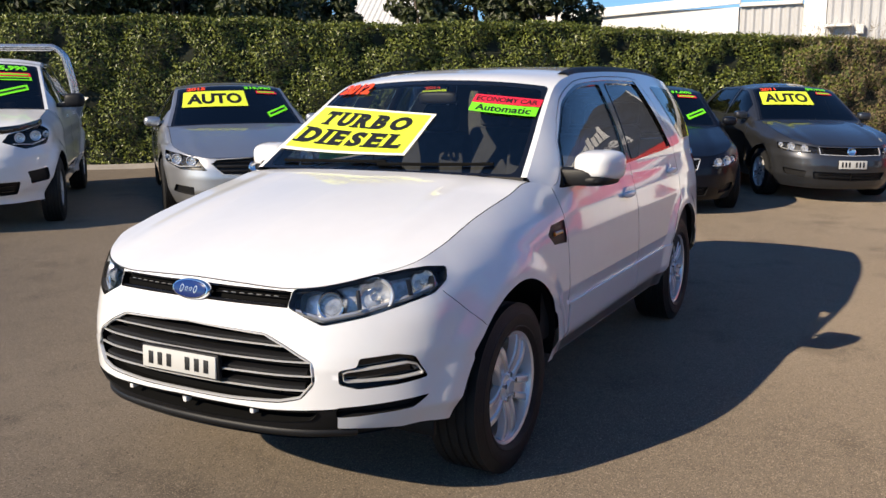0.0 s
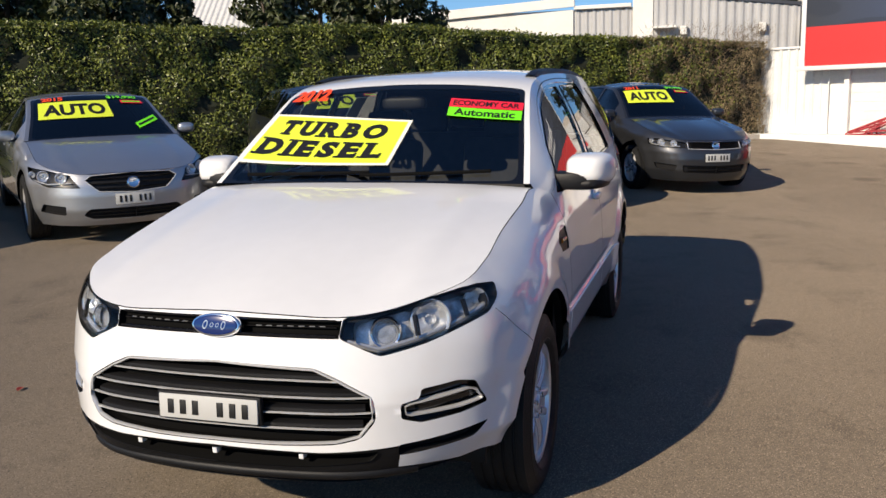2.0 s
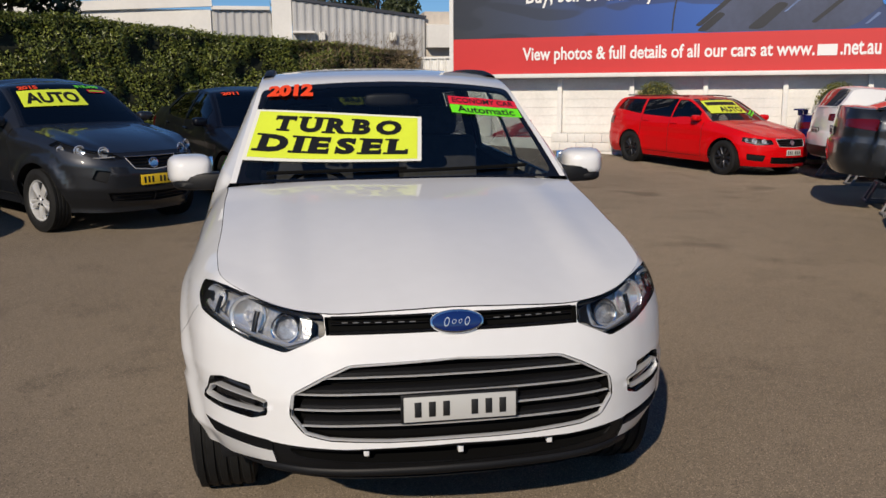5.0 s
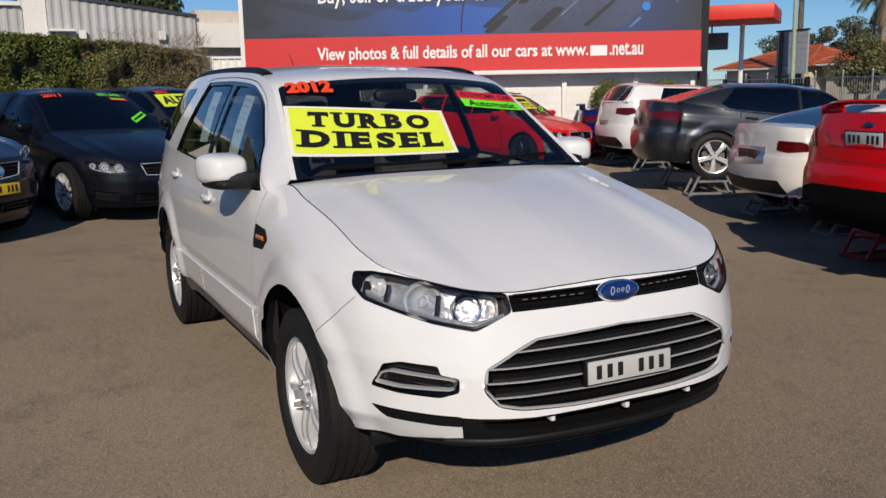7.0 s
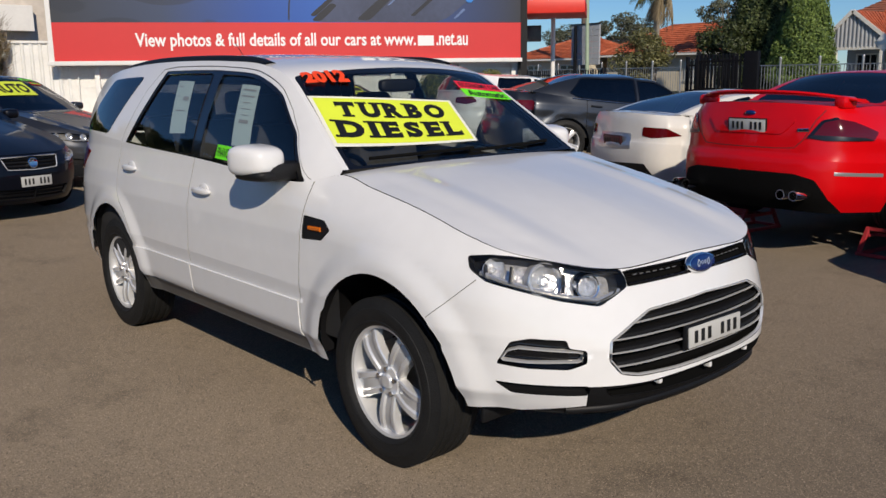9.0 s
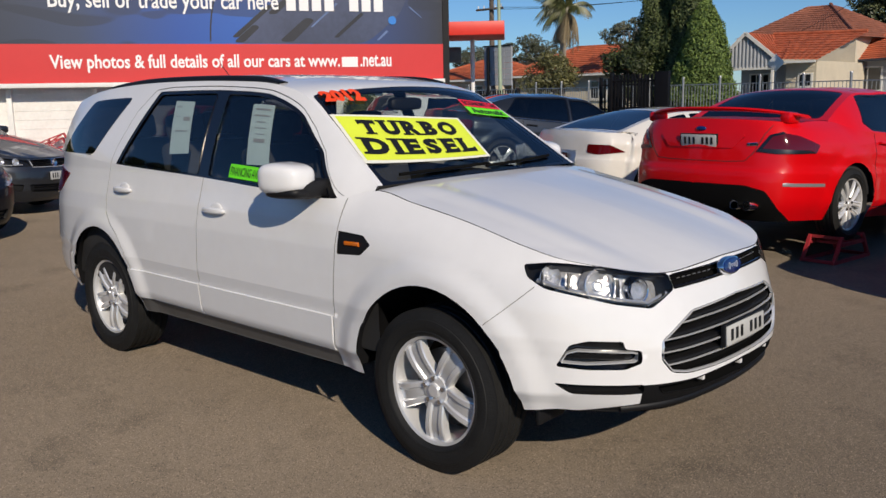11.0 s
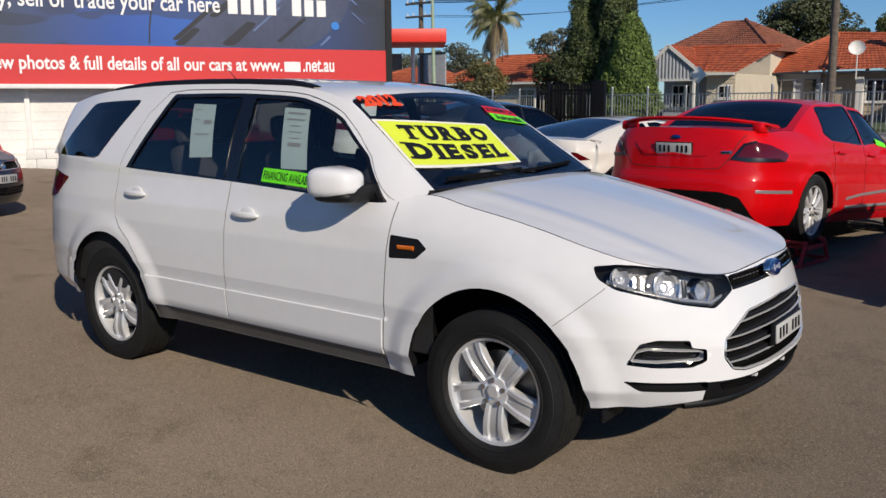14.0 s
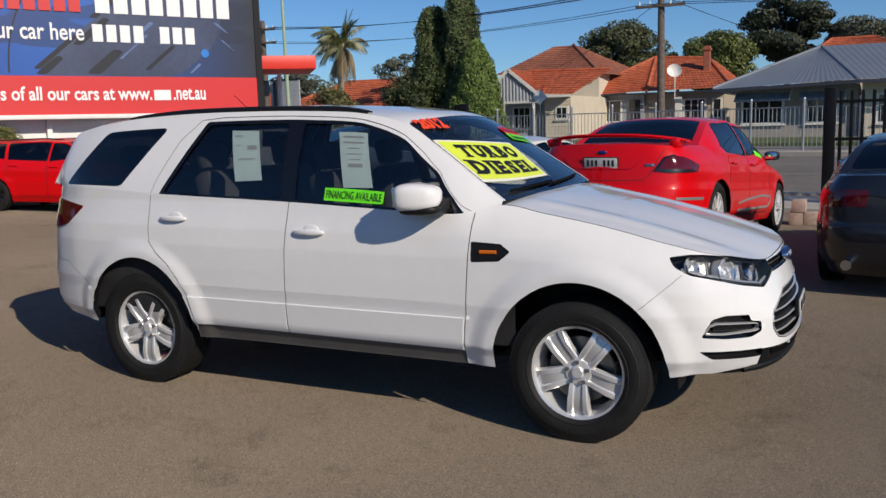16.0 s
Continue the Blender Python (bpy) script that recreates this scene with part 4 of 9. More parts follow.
    for sg in (-1, 1):
        for i in range(7):
            s = 0.135 + i * 0.038
            v, f = sweep(B, [(s, 0.8665), (s + 0.020, 0.8662)], -0.014, 0.0028, 0.003, False)
            if sg < 0:
                v, f = v * np.array([1, -1, 1]), [t[::-1] for t in f]
            link("grille_tooth", v, f, M["strip"], kids["upper_grille"], smooth_angle=30)
    for z, s1 in ((0.706, 0.462), (0.655, 0.528), (0.607, 0.535), (0.556, 0.525)):
        link("grille_blade", *sweep(B, [(0.0, z + 0.008), (s1 * 0.6, z + 0.006), (s1 * 0.97, z + 0.002)], -0.05, 0.022, 0.030), M["black"], kids["lower_grille"], smooth_angle=30)
        link("grille_bar", *sweep(B, [(0.0, z), (s1 * 0.6, z - 0.002), (s1, z - 0.006)], -0.016, 0.0048, 0.010), M["bright"], kids["lower_grille"], "chrome bar", smooth_angle=30)
    for z in (0.735, 0.684, 0.532):
        link("grille_slat", *sweep(B, [(0.0, z), (0.40, z - 0.004)], -0.056, 0.010, 0.008), M["void"], kids["lower_grille"], smooth_angle=30)
    link("grille_surround", *sweep(B, [(0.0, 0.508), (0.229, 0.506), (0.42, 0.513), (0.495, 0.528), (0.542, 0.582), (0.536, 0.65), (0.43, 0.706), (0.35, 0.739), (0.0, 0.755)], -0.010, 0.0085, 0.012), M["bright"], kids["lower_grille"], "chrome surround", smooth_angle=30)
    for k, y in enumerate((-0.30, 0.0, 0.30)):
        s = B.s_front(abs(y), 0.475)
        p = B.W(np.array([s]), np.array([0.475]))[0]
        bm = bmesh.new()
        add_box(bm, (p[0] - 0.022, y, 0.470), (0.03, 0.018, 0.034), 0.004)
        part("lip_tab", bm, P, kids["lower_lip"])
    # badge: a blue oval in a bright ring, its mark a plain bar
    bp = B.W(np.array([0.0]), np.array([0.866]))[0]
    m = pose(bp[0] + 0.012, 0, 0.868, 0, -14, 0)
    for nm, sx, sz, d, mat in (("badge", 0.090, 0.039, 0.010, "chrome"), ("badge_field", 0.083, 0.033, 0.014, "badge_blue")):
        bm = bmesh.new()
        add_lathe(bm, [(0.0, d), (0.8, d), (0.95, d - 0.002), (1.0, d - 0.008), (1.0, -0.02)], 40, "z")
        bmesh.ops.transform(bm, matrix=m @ Matrix(((0, 0, 1, 0), (sx, 0, 0, 0), (0, sz, 0, 0), (0, 0, 0, 1))), verts=bm.verts)
        bdg = part(nm, bm, M[mat], root if nm == "badge" else bdg, "" if nm == "badge" else "blue enamel oval")
    for y, w_, h_ in ((-0.034, 0.017, 0.030), (-0.010, 0.014, 0.015), (0.010, 0.012, 0.015), (0.032, 0.016, 0.028)):
        bm = bmesh.new()
        add_lathe(bm, [(0.72, 0.0), (0.76, 0.0012), (0.95, 0.0012), (1.0, 0.0)], 20, "z")
        bmesh.ops.transform(bm, matrix=m @ Matrix.Translation((0.0142, y, 0)) @ Matrix(((0, 0, 1, 0), (w_ / 2, h_ * 0.12, 0, 0), (0, h_ / 2, 0, 0), (0, 0, 0, 1))), verts=bm.verts)
        part("badge_mark", bm, M["bright"], bdg)
    plate_part(root, pose(0.968, -0.004, 0.611, 0, -3, 0), 0.360, 0.080)
    bm = bmesh.new()
    add_box(bm, (0.955, -0.004, 0.611), (0.02, 0.376, 0.094), 0.004)
    part("plate_holder", bm, M["black"], root)
    # headlamps
    for sg in (1, -1):
        hs = [o for o in root.children if o.name.startswith("headlamp_housing")][0 if sg > 0 else 1]
        for nm, s, z, r, depth, mat in (("projector", 0.60, 0.842, 0.036, 0.012, "clear"), ("projector_ring", 0.60, 0.842, 0.050, 0.0, "chrome"), ("high_beam", 0.775, 0.870, 0.064, 0.0, "reflector"), ("high_beam_ring", 0.775, 0.870, 0.064, 0.0, "bright"), ("indicator", 0.985, 0.905, 0.042, 0.0, "reflector")):
            p = B.W(np.array([s]), np.array([z]))[0]
            q = B.W(np.array([s + 0.01, s - 0.01, s, s]), np.array([z, z, z + 0.01, z - 0.01]))
            n = Vector(np.cross(q[0] - q[1], q[2] - q[3])).normalized()
            if n.x < 0:
                n = -n
            n = (n + Vector((0.9, 0.1, 0))).normalized()
            bm = bmesh.new()
            if nm == "projector":
                bmesh.ops.create_uvsphere(bm, u_segments=24, v_segments=12, radius=r)
            elif nm.endswith("_ring"):
                add_lathe(bm, [(r * 0.8, -0.01), (r * 0.85, 0.01), (r * 0.95, 0.012), (r * 1.05, 0.0), (r * 1.1, -0.03)], 32, "z")
            else:
                add_lathe(bm, [(0.004, -0.02), (r * 0.25, -0.012), (r * 0.3, 0.0), (r * 0.32, -0.018), (r * 0.7, -0.006), (r, 0.014), (r * 1.06, 0.012)], 24, "z")
            c = Vector(p) - n * (0.042 - depth * 0.3)
            mm = Matrix.Translation(c) @ n.to_track_quat("Z", "Y").to_matrix().to_4x4()
            bmesh.ops.transform(bm, matrix=mm, verts=bm.verts)
            if sg < 0:
                bmesh.ops.transform(bm, matrix=Matrix.Diagonal((1, -1, 1, 1)), verts=bm.verts)
                bmesh.ops.reverse_faces(bm, faces=bm.faces)
            part(nm, bm, M[mat], hs)
        for line, wd in (([(0.46, 0.815), (0.575, 0.788), (0.735, 0.812), (0.92, 0.852), (1.06, 0.885)], 0.020),):
            v, f = sweep(B, line, -0.03, wd, 0.012, False)
            if sg < 0:
                v, f = v * np.array([1, -1, 1]), [t[::-1] for t in f]
            link("lamp_trim", v, f, M["reflector"], hs, smooth_angle=30)
        for line, wd in (([(0.50, 0.893), (0.72, 0.924), (0.93, 0.944), (1.04, 0.944)], 0.022), ([(0.685, 0.825), (0.681, 0.890)], 0.014), ([(0.885, 0.862), (0.882, 0.915)], 0.012)):
            v, f = sweep(B, line, -0.040, wd, 0.014, False)
            if sg < 0:
                v, f = v * np.array([1, -1, 1]), [t[::-1] for t in f]
            link("lamp_divider", v, f, M["lamp_dark"], hs, smooth_angle=30)
        bz = [o for o in root.children if o.name.startswith("fog_bezel")][0 if sg > 0 else 1]
        for line in ([(0.945, 0.585), (0.925, 0.618), (0.885, 0.629), (0.665, 0.616), (0.650, 0.610), (0.650, 0.586), (0.665, 0.580), (0.85, 0.577), (0.945, 0.583)],):
            v, f = sweep(B, line, -0.026, 0.008, 0.024, False)
            if sg < 0:
                v, f = v * np.array([1, -1, 1]), [t[::-1] for t in f]
            link("fog_trim", v, f, M["bright"], bz, "bright surround", smooth_angle=30)
        v, f = sweep(B, [(0.90, 0.605), (0.70, 0.598)], -0.032, 0.028, 0.016, False)
        if sg < 0:
            v, f = v * np.array([1, -1, 1]), [t[::-1] for t in f]
        link("day_lamp", v, f, M["gloss_black"], bz, smooth_angle=30)
        vt = [o for o in root.children if o.name.startswith("wing_vent")][0 if sg > 0 else 1]
        v, f = sweep(B, [(2.07, 0.946), (1.98, 0.948)], -0.004, 0.020, 0.010, False)
        if sg < 0:
            v, f = v * np.array([1, -1, 1]), [t[::-1] for t in f]
        link("side_indicator", v, f, M["amber"], vt, "amber lens", smooth_angle=30)
        # door handles
        for nm, s0, s1, z in (("front_door", 2.99, 3.23, 1.016), ("rear_door", 3.99, 4.23, 1.068)):
            d = [o for o in root.children if o.name.startswith(nm) and not o.name.startswith(nm + "_")][0 if sg > 0 else 1]
            sm = (s0 + s1) / 2
            p = B.W(np.array([sm]), np.array([z]))[0]
            bm = soft_box(0.104, 0.015, 0.0165, 2.8, 28, 14)
            for vtx in bm.verts:
                vtx.co.y -= 0.010 * (vtx.co.x / 0.104) ** 2
            bmesh.ops.transform(bm, matrix=Matrix.Translation((p[0], sg * (p[1] + 0.020), z)) @ Matrix.Diagonal((1, sg, 1, 1)), verts=bm.verts)
            if sg < 0:
                bmesh.ops.reverse_faces(bm, faces=bm.faces)
            hnd = part("handle", bm, P, d, smooth_angle=60)
            bm = soft_box(0.056, 0.007, 0.040, 2.2)
            bmesh.ops.transform(bm, matrix=Matrix.Translation((p[0] + 0.012, sg * (p[1] - 0.001), z + 0.002)), verts=bm.verts)
            part("handle_cup", bm, P, hnd)
        # mirrors
        bm = soft_box(0.122, 0.104, 0.074, 3.6, 28, 16)
        for vtx in bm.verts:
            k = vtx.co.x / 0.122
            vtx.co.y *= 1.0 - 0.12 * max(0, k)
            vtx.co.z *= 1.0 - 0.18 * max(0, k)
            vtx.co.x -= 0.10 * abs(vtx.co.y) * 0.6
        bmesh.ops.transform(bm, matrix=pose(-0.81, sg * 0.985, 1.228, 0, 0, sg * -12), verts=bm.verts)
        mir = part("door_mirror", bm, P, root)
        bm = soft_box(0.112, 0.096, 0.030, 3.2, 24, 10)
        bmesh.ops.transform(bm, matrix=pose(-0.80, sg * 0.975, 1.163, sg * 3, 0, sg * -12), verts=bm.verts)
        part("mirror_base", bm, M["black"], mir)
        bm = bmesh.new()
        add_box(bm, (-0.76, sg * 0.90, 1.178), (0.14, 0.18, 0.08), 0.018)
        part("mirror_arm", bm, M["black"], mir)
        bm = bmesh.new()
        add_box(bm, (-0.935, sg * 0.962, 1.228), (0.006, 0.15, 0.105), 0.003)
        part("mirror_glass", bm, M["chrome"], mir)
        # roof rails
        xs = np.linspace(-1.30, -3.12, 26)
        e = B.E_at(xs)
        lift = 0.013 * np.minimum(1, np.minimum((xs[0] - xs) / 0.22, (xs - xs[-1]) / 0.4)) ** 0.6
        bm = bmesh.new()
        rows = []
        for (x, y, z), h in zip(e, lift):
            yy = sg * (y - 0.035)
            zz = z + 0.014
            rows.append([bm.verts.new((x, yy + sg * a, zz + b)) for a, b in ((-0.03, -0.014), (-0.026, h * 0.8), (-0.010, h + 0.004), (0.012, h + 0.002), (0.024, h * 0.6), (0.030, -0.016))])
        for a, b in zip(rows, rows[1:]):
            for i in range(5):
                bm.faces.new((a[i], a[i + 1], b[i + 1], b[i]))
        bmesh.ops.recalc_face_normals(bm, faces=bm.faces)
        part("roof_rail", bm, M["black"], root, "black roof rail", 50)
    # wipers
    for y0, y1 in ((-0.62, 0.02), (-0.02, 0.60)):
        v, f = [], []
        fn = lambda t, f_: B.T(t, f_)
        a = np.linspace(0, 1, 12)
        c = B.T(0.035 + 0.02 * a, (y0 + (y1 - y0) * a) / 0.775)
        c[:, 2] += 0.012
        bm = bmesh.new()
        rings = [[bm.verts.new((p[0] + 0.007 * math.cos(k), p[1], p[2] + 0.009 * math.sin(k))) for k in np.linspace(0, 2 * math.pi, 7)[:-1]] for p in c]
        for p, q in zip(rings, rings[1:]):
            for k in range(6):
                bm.faces.new((p[k], p[(k + 1) % 6], q[(k + 1) % 6], q[k]))
        bm.faces.new(rings[0])
        bm.faces.new(rings[-1][::-1])
        bmesh.ops.recalc_face_normals(bm, faces=bm.faces)
        part("wiper", bm, M["void"], root)
    bm = bmesh.new()
    add_cyl(bm, (-2.6, -0.05, 1.73), (-2.72, -0.05, 1.83), 0.003, 0.002, 6)
    part("aerial", bm, M["black"], root)
    link("lip_edge", *sweep(B, [(0.0, 0.392), (0.37, 0.388), (0.60, 0.384), (0.70, 0.380)], -0.012, 0.030, 0.018), M["black"], kids["lower_lip"], smooth_angle=50)
    for sg in (1, -1):
        bm = bmesh.new()
        add_box(bm, (0.47, sg * 0.70, 0.325), (0.02, 0.18, 0.07), 0.008)
        part("air_dam", bm, M["black"], root)
    # cabin
    bm = bmesh.new()
    add_box(bm, (-0.72, 0, 0.98), (0.55, 1.46, 0.30), 0.09, None, 3)
    add_box(bm, (-0.62, -0.38, 1.12), (0.30, 0.42, 0.09), 0.04)
    part("dashboard", bm, M["lining"], root)
    bm = bmesh.new()
    n = 28
    ring = []
    for i in range(n):
        a = 2 * math.pi * i / n
        ring.append([bm.verts.new(((0.015 * math.cos(b)), (0.185 + 0.015 * math.sin(b)) * math.cos(a), (0.185 + 0.015 * math.sin(b)) * math.sin(a))) for b in np.linspace(0, 2 * math.pi, 8, endpoint=False)])
    for i in range(n):
        for j in range(8):
            bm.faces.new((ring[i][j], ring[i][(j + 1) % 8], ring[(i + 1) % n][(j + 1) % 8], ring[(i + 1) % n][j]))
    add_box(bm, (0.01, 0, 0), (0.04, 0.34, 0.07), 0.015)
    bmesh.ops.transform(bm, matrix=pose(-1.08, -0.37, 1.03, 0, 25, 0), verts=bm.verts)
    part("steering_wheel", bm, M["black"], root)
    seats(root, B, [(-1.55, [(-0.37, 0.5), (0.37, 0.5)]), (-2.45, [(0.0, 1.25)]), (-3.2, [(0.0, 1.0)])], 0.68)
    bm = soft_box(0.03, 0.12, 0.035, 4)
    bmesh.ops.transform(bm, matrix=pose(-1.02, 0, 1.55, 0, 0, 0), verts=bm.verts)
    part("interior_mirror", bm, M["black"], root)
    # wheels
    wh = build_wheel(0.357, 0.235, 0.240, 5, "ridged", M["alloy"])
    put_wheels(root, wh, B, 0.80)
    drop(wh)
    return root, B


L_END = 6.3
hero, HB = build_hero()


# ---- the other cars ----
SIDE = [(0.18, 0.10), (0.28, 0.05), (0.36, 0.015), (0.55, 0.004), (0.60, 0.0), (0.70, 0.012), (0.80, 0.006), (0.88, 0.02), (0.96, 0.05), (1.05, 0.075), (1.3, 0.11)]
FRONT = [(0.15, 0.10), (0.25, 0.03), (0.35, 0.0), (0.5, 0.0), (0.6, 0.02), (0.68, 0.06), (0.76, 0.12), (0.9, 0.22)]
REAR = [(0.18, 0.12), (0.3, 0.03), (0.45, 0.0), (0.6, 0.0), (0.66, 0.03), (0.9, 0.05), (1.1, 0.09)]


def car_spec(wb, fo, ro, hw, r, nose, cowl, header, roof, rear, foot, belt, deck=None, lift=0.0, flare=0.015, arch=None, bottom=0.2):
    """wb wheelbase, fo / ro overhangs, hw half width, r tyre; nose: bonnet's front edge; cowl, header, roof, rear, foot: (x, z) of the
    glasshouse's middle line; belt: its height ahead and behind; deck: height of the boot's rear edge; lift raises the whole profile."""
    k = hw / 0.94
    xr = -wb - ro
    b = bottom
    o = [(fo, 0.0, nose, b, 0.0), (fo - 0.012, 0.2 * k, nose, b, 0.0), (fo - 0.055, 0.42 * k, nose, b, 0.0), (fo - 0.12, 0.565 * k, nose + 0.01, b, 0.01), (fo - 0.24, 0.71 * k, nose + 0.035, b, 0.03), (fo - 0.40, 0.82 * k, nose + 0.07, b, 0.06),
         (fo - 0.58, 0.885 * k, nose + 0.11, b, 0.08)]
    zc = cowl[1] - 0.02
    for q in (0.45, 0.75):
        x = (fo - 0.58) * (1 - q) + cowl[0] * q
        o.append((x, (0.885 + 0.05 * q) * k, (nose + 0.11) * (1 - q) + zc * q, b, 0.085))
    o += [(cowl[0] - 0.03, hw, zc, b, 0.08), (cowl[0] - 0.24, hw, belt[0], b, 0.0), (-wb * 0.5, hw, (belt[0] + belt[1]) / 2, b, 0.0)]
    if deck:
        o += [(-wb + 0.1, hw, belt[1] - 0.005, b, 0.0), (foot[0] - 0.02, hw * 0.985, foot[1] - 0.02, b, 0.085), (xr + 0.42, hw * 0.93, deck, b, 0.07), (xr + 0.2, hw * 0.84, deck - 0.005, b, 0.04), (xr + 0.08, hw * 0.66, deck, b, 0.02), (xr + 0.02, hw * 0.34, deck + 0.01, b, 0.0), (xr, 0.0, deck + 0.01, b, 0.0)]
    else:
        o += [(-wb, hw, belt[1], b, 0.0), (-wb - ro * 0.45, hw * 0.965, belt[1] + 0.02, b, 0.0), (xr + 0.2, hw * 0.86, foot[1], b, 0.0), (xr + 0.07, hw * 0.66, foot[1], b, 0.0), (xr + 0.01, hw * 0.34, foot[1], b, 0.0), (xr, 0.0, foot[1], b, 0.0)]
    mid = [cowl, tuple(np.array(cowl) * 0.5 + np.array(header) * 0.5 + np.array((0, 0.015))), header, (header[0] - 0.28, (header[1] * 0.45 + roof[1] * 0.55)), roof, ((roof[0] + rear[0]) / 2, (roof[1] * 0.55 + rear[1] * 0.45)), rear,
           ((rear[0] + foot[0]) / 2, (rear[1] + foot[1]) / 2 + 0.015), foot]
    zs = lambda z, d: z - d
    edge = [(cowl[0] - 0.05, hw * 0.82, cowl[1] - 0.01), (mid[1][0] - 0.07, hw * 0.765, mid[1][1] - 0.02), (header[0] - 0.08, hw * 0.70, zs(header[1], 0.04)), (mid[3][0] - 0.05, hw * 0.675, zs(mid[3][1], 0.05)), (roof[0], hw * 0.67, zs(roof[1], 0.055)),
            (mid[5][0], hw * 0.67, zs(mid[5][1], 0.055)), (rear[0] + (0.0 if deck else 0.0), hw * 0.67, zs(rear[1], 0.05)), (mid[7][0] - (0.04 if deck else -0.04), hw * 0.74, mid[7][1] - 0.03), (foot[0] - (0.06 if deck else -0.10), hw * 0.80, foot[1] + 0.01)]
    side = [(z, d) for z, d in SIDE]
    sp = dict(wheelbase=wb, axle_z=r, arch=arch or r + 0.055, flare=flare, bulge=0.02, crown=2.4, roll_h=0.16, hood_arch=0.03, hood_crown=0.012, outline=o, front=[(z + lift, d) for z, d in FRONT], rear=[(z + lift, d) for z, d in REAR], side=[(z + lift, d) for z, d in side], edge=edge, mid=mid)
    B = Body(sp)
    # close the glasshouse on the wall at both ends
    for i in (0, -1):
        x = edge[i][0]
        p = B.B_at(np.array(x))
        edge[i] = (x, float(p[1]), float(p[2]) + 0.006)
    sp["edge"] = edge
    sp["hood_s"] = (s_at(B, fo - 0.30), s_at(B, cowl[0] - 0.03))
    if deck:
        sp["deck_s"] = (s_at(B, foot[0] - 0.03), s_at(B, xr + 0.25))
    return Body(sp), sp


def make_car(name, label, paint_key, B, m, doors, lamp, grille, mouth, tail, windows, rim=("alloy", 5, 0.045), group="cars for sale", glass="dark_glass", rim_r=0.215, seam=None, plate=("plate", 0.55), rear_plate=None, extras=None, seatrows=True, step=0.05, mirror=True, wheel_w=0.215):
    """lamp, grille, mouth: polygons (y, z) on the nose, tail: on the tail; doors: x of the seams; windows: polygons (x, z)."""
    root = thing(name, label, "car", group, m)
    P = M[paint_key]
    sp = B.spec
    fy = lambda poly: [(B.s_front(min(y, sp["outline"][9][1] * 0.97), z) if y >= 0 else -0.05, z) for y, z in poly]
    ry = lambda poly: [(B.s_rear(y, z) if y >= 0 else B.length + 0.04, z) for y, z in poly]
    W = []
    z0 = sp["outline"][0][3] + 0.10
    seams = [s_at(B, x) for x in doors]
    sF, sR = s_at(B, 0.33), s_at(B, -sp["wheelbase"] - 0.45)
    W.append(("front_wing", [(sF, 0.1), (sF, 1.5), (seams[0], 1.5), (seams[0], 0.1)], 0, P, False))
    W.append(("front_bumper", [(-0.1, 0.1), (-0.1, 1.5), (sF, 1.5), (sF, 0.1)], 0, P, True))
    for nm, a, b in zip(("front_door", "rear_door"), seams, seams[1:]):
        W.append((nm, [(a, z0), (a, 1.5), (b, 1.5), (b, z0)], 0, P, False))
    W.append(("sill", [(seams[0] - 0.1, 0.1), (seams[0] - 0.1, z0), (seams[-1] + 0.05, z0), (seams[-1] + 0.05, 0.1)], 0.003, P if seam != "black" else M["black"], False))
    W.append(("rear_bumper", [(sR, 0.1), (sR, 0.62 + sp.get("tail_up", 0)), (B.length + 0.05, 0.62 + sp.get("tail_up", 0)), (B.length + 0.05, 0.1)], 0.003, P, True))
    for a in seams:
        W.append(("panel_gap", strip([(a, z0), (a, 0.7), (a, float(B.top(a)) - 0.01)], 0.009), -0.012, M["gap"], False))
    W.append(("panel_gap", strip([(seams[0], z0), (seams[-1], z0)], 0.009), -0.012, M["gap"], False))
    lp = rounded(fy(lamp), 0.02, 3) if lamp else None
    if grille:
        W.append(("grille", rounded(fy(grille), 0.02, 3), -0.03, M["black"], True))
    for q in mouth:
        W.append(("air_intake", rounded(fy(q), 0.02, 3), -0.03, M["black"], q[0][0] < 0))
    if lp:
        W.append(("headlamp_housing", lp, -0.045, M["lamp_dark"], False))
    if tail:
        W.append(("tail_lamp", rounded(ry(tail), 0.02, 3), 0.006, M["red_lens"], False))
    G = []
    vz = lambda poly: [(x, float(np.clip(B.v_at(x, z), 0.012, 0.455))) for x, z in poly]
    for i, w in enumerate(windows):
        p = vz(w)
        c = np.mean(p, axis=0)
        big = [tuple(c + (np.array(q) - c) * np.array([1.05, 1.10])) for q in p]
        G.append(("window_seal", rounded([(x, max(0.002, v)) for x, v in big], 0.03), -0.003, M["gloss_black"], False))
    for i, w in enumerate(windows):
        G.append(("side_glass", rounded(vz(w), 0.03), -0.006, M[glass], False))
    th = t_key(B, 2)
    tr0, tr1 = t_key(B, 6) + 0.03, B.T_len - 0.03
    T = [("screen_seal", rounded([(-0.02, -0.95), (th, -0.95), (th + 0.03, 0), (th, 0.95), (-0.02, 0.95)], 0.05), -0.002, M["gloss_black"], True), ("windscreen", rounded([(0.02, -0.91), (th - 0.03, -0.91), (th, 0), (th - 0.03, 0.91), (0.02, 0.91)], 0.06), -0.003, M[glass], True),
         ("rear_window", rounded([(tr0, -0.88), (tr1, -0.88), (tr1, 0.88), (tr0, 0.88)], 0.08), -0.002, M["dark_glass"], True)]
    build_car(root, B, dict(W=W, G=G, T=T, lens=[("headlamp_lens", lp)] if lp else []), P, step, glass=glass)
    kids = {}
    for o in root.children:
        kids.setdefault(o.name.split(".")[0], []).append(o)
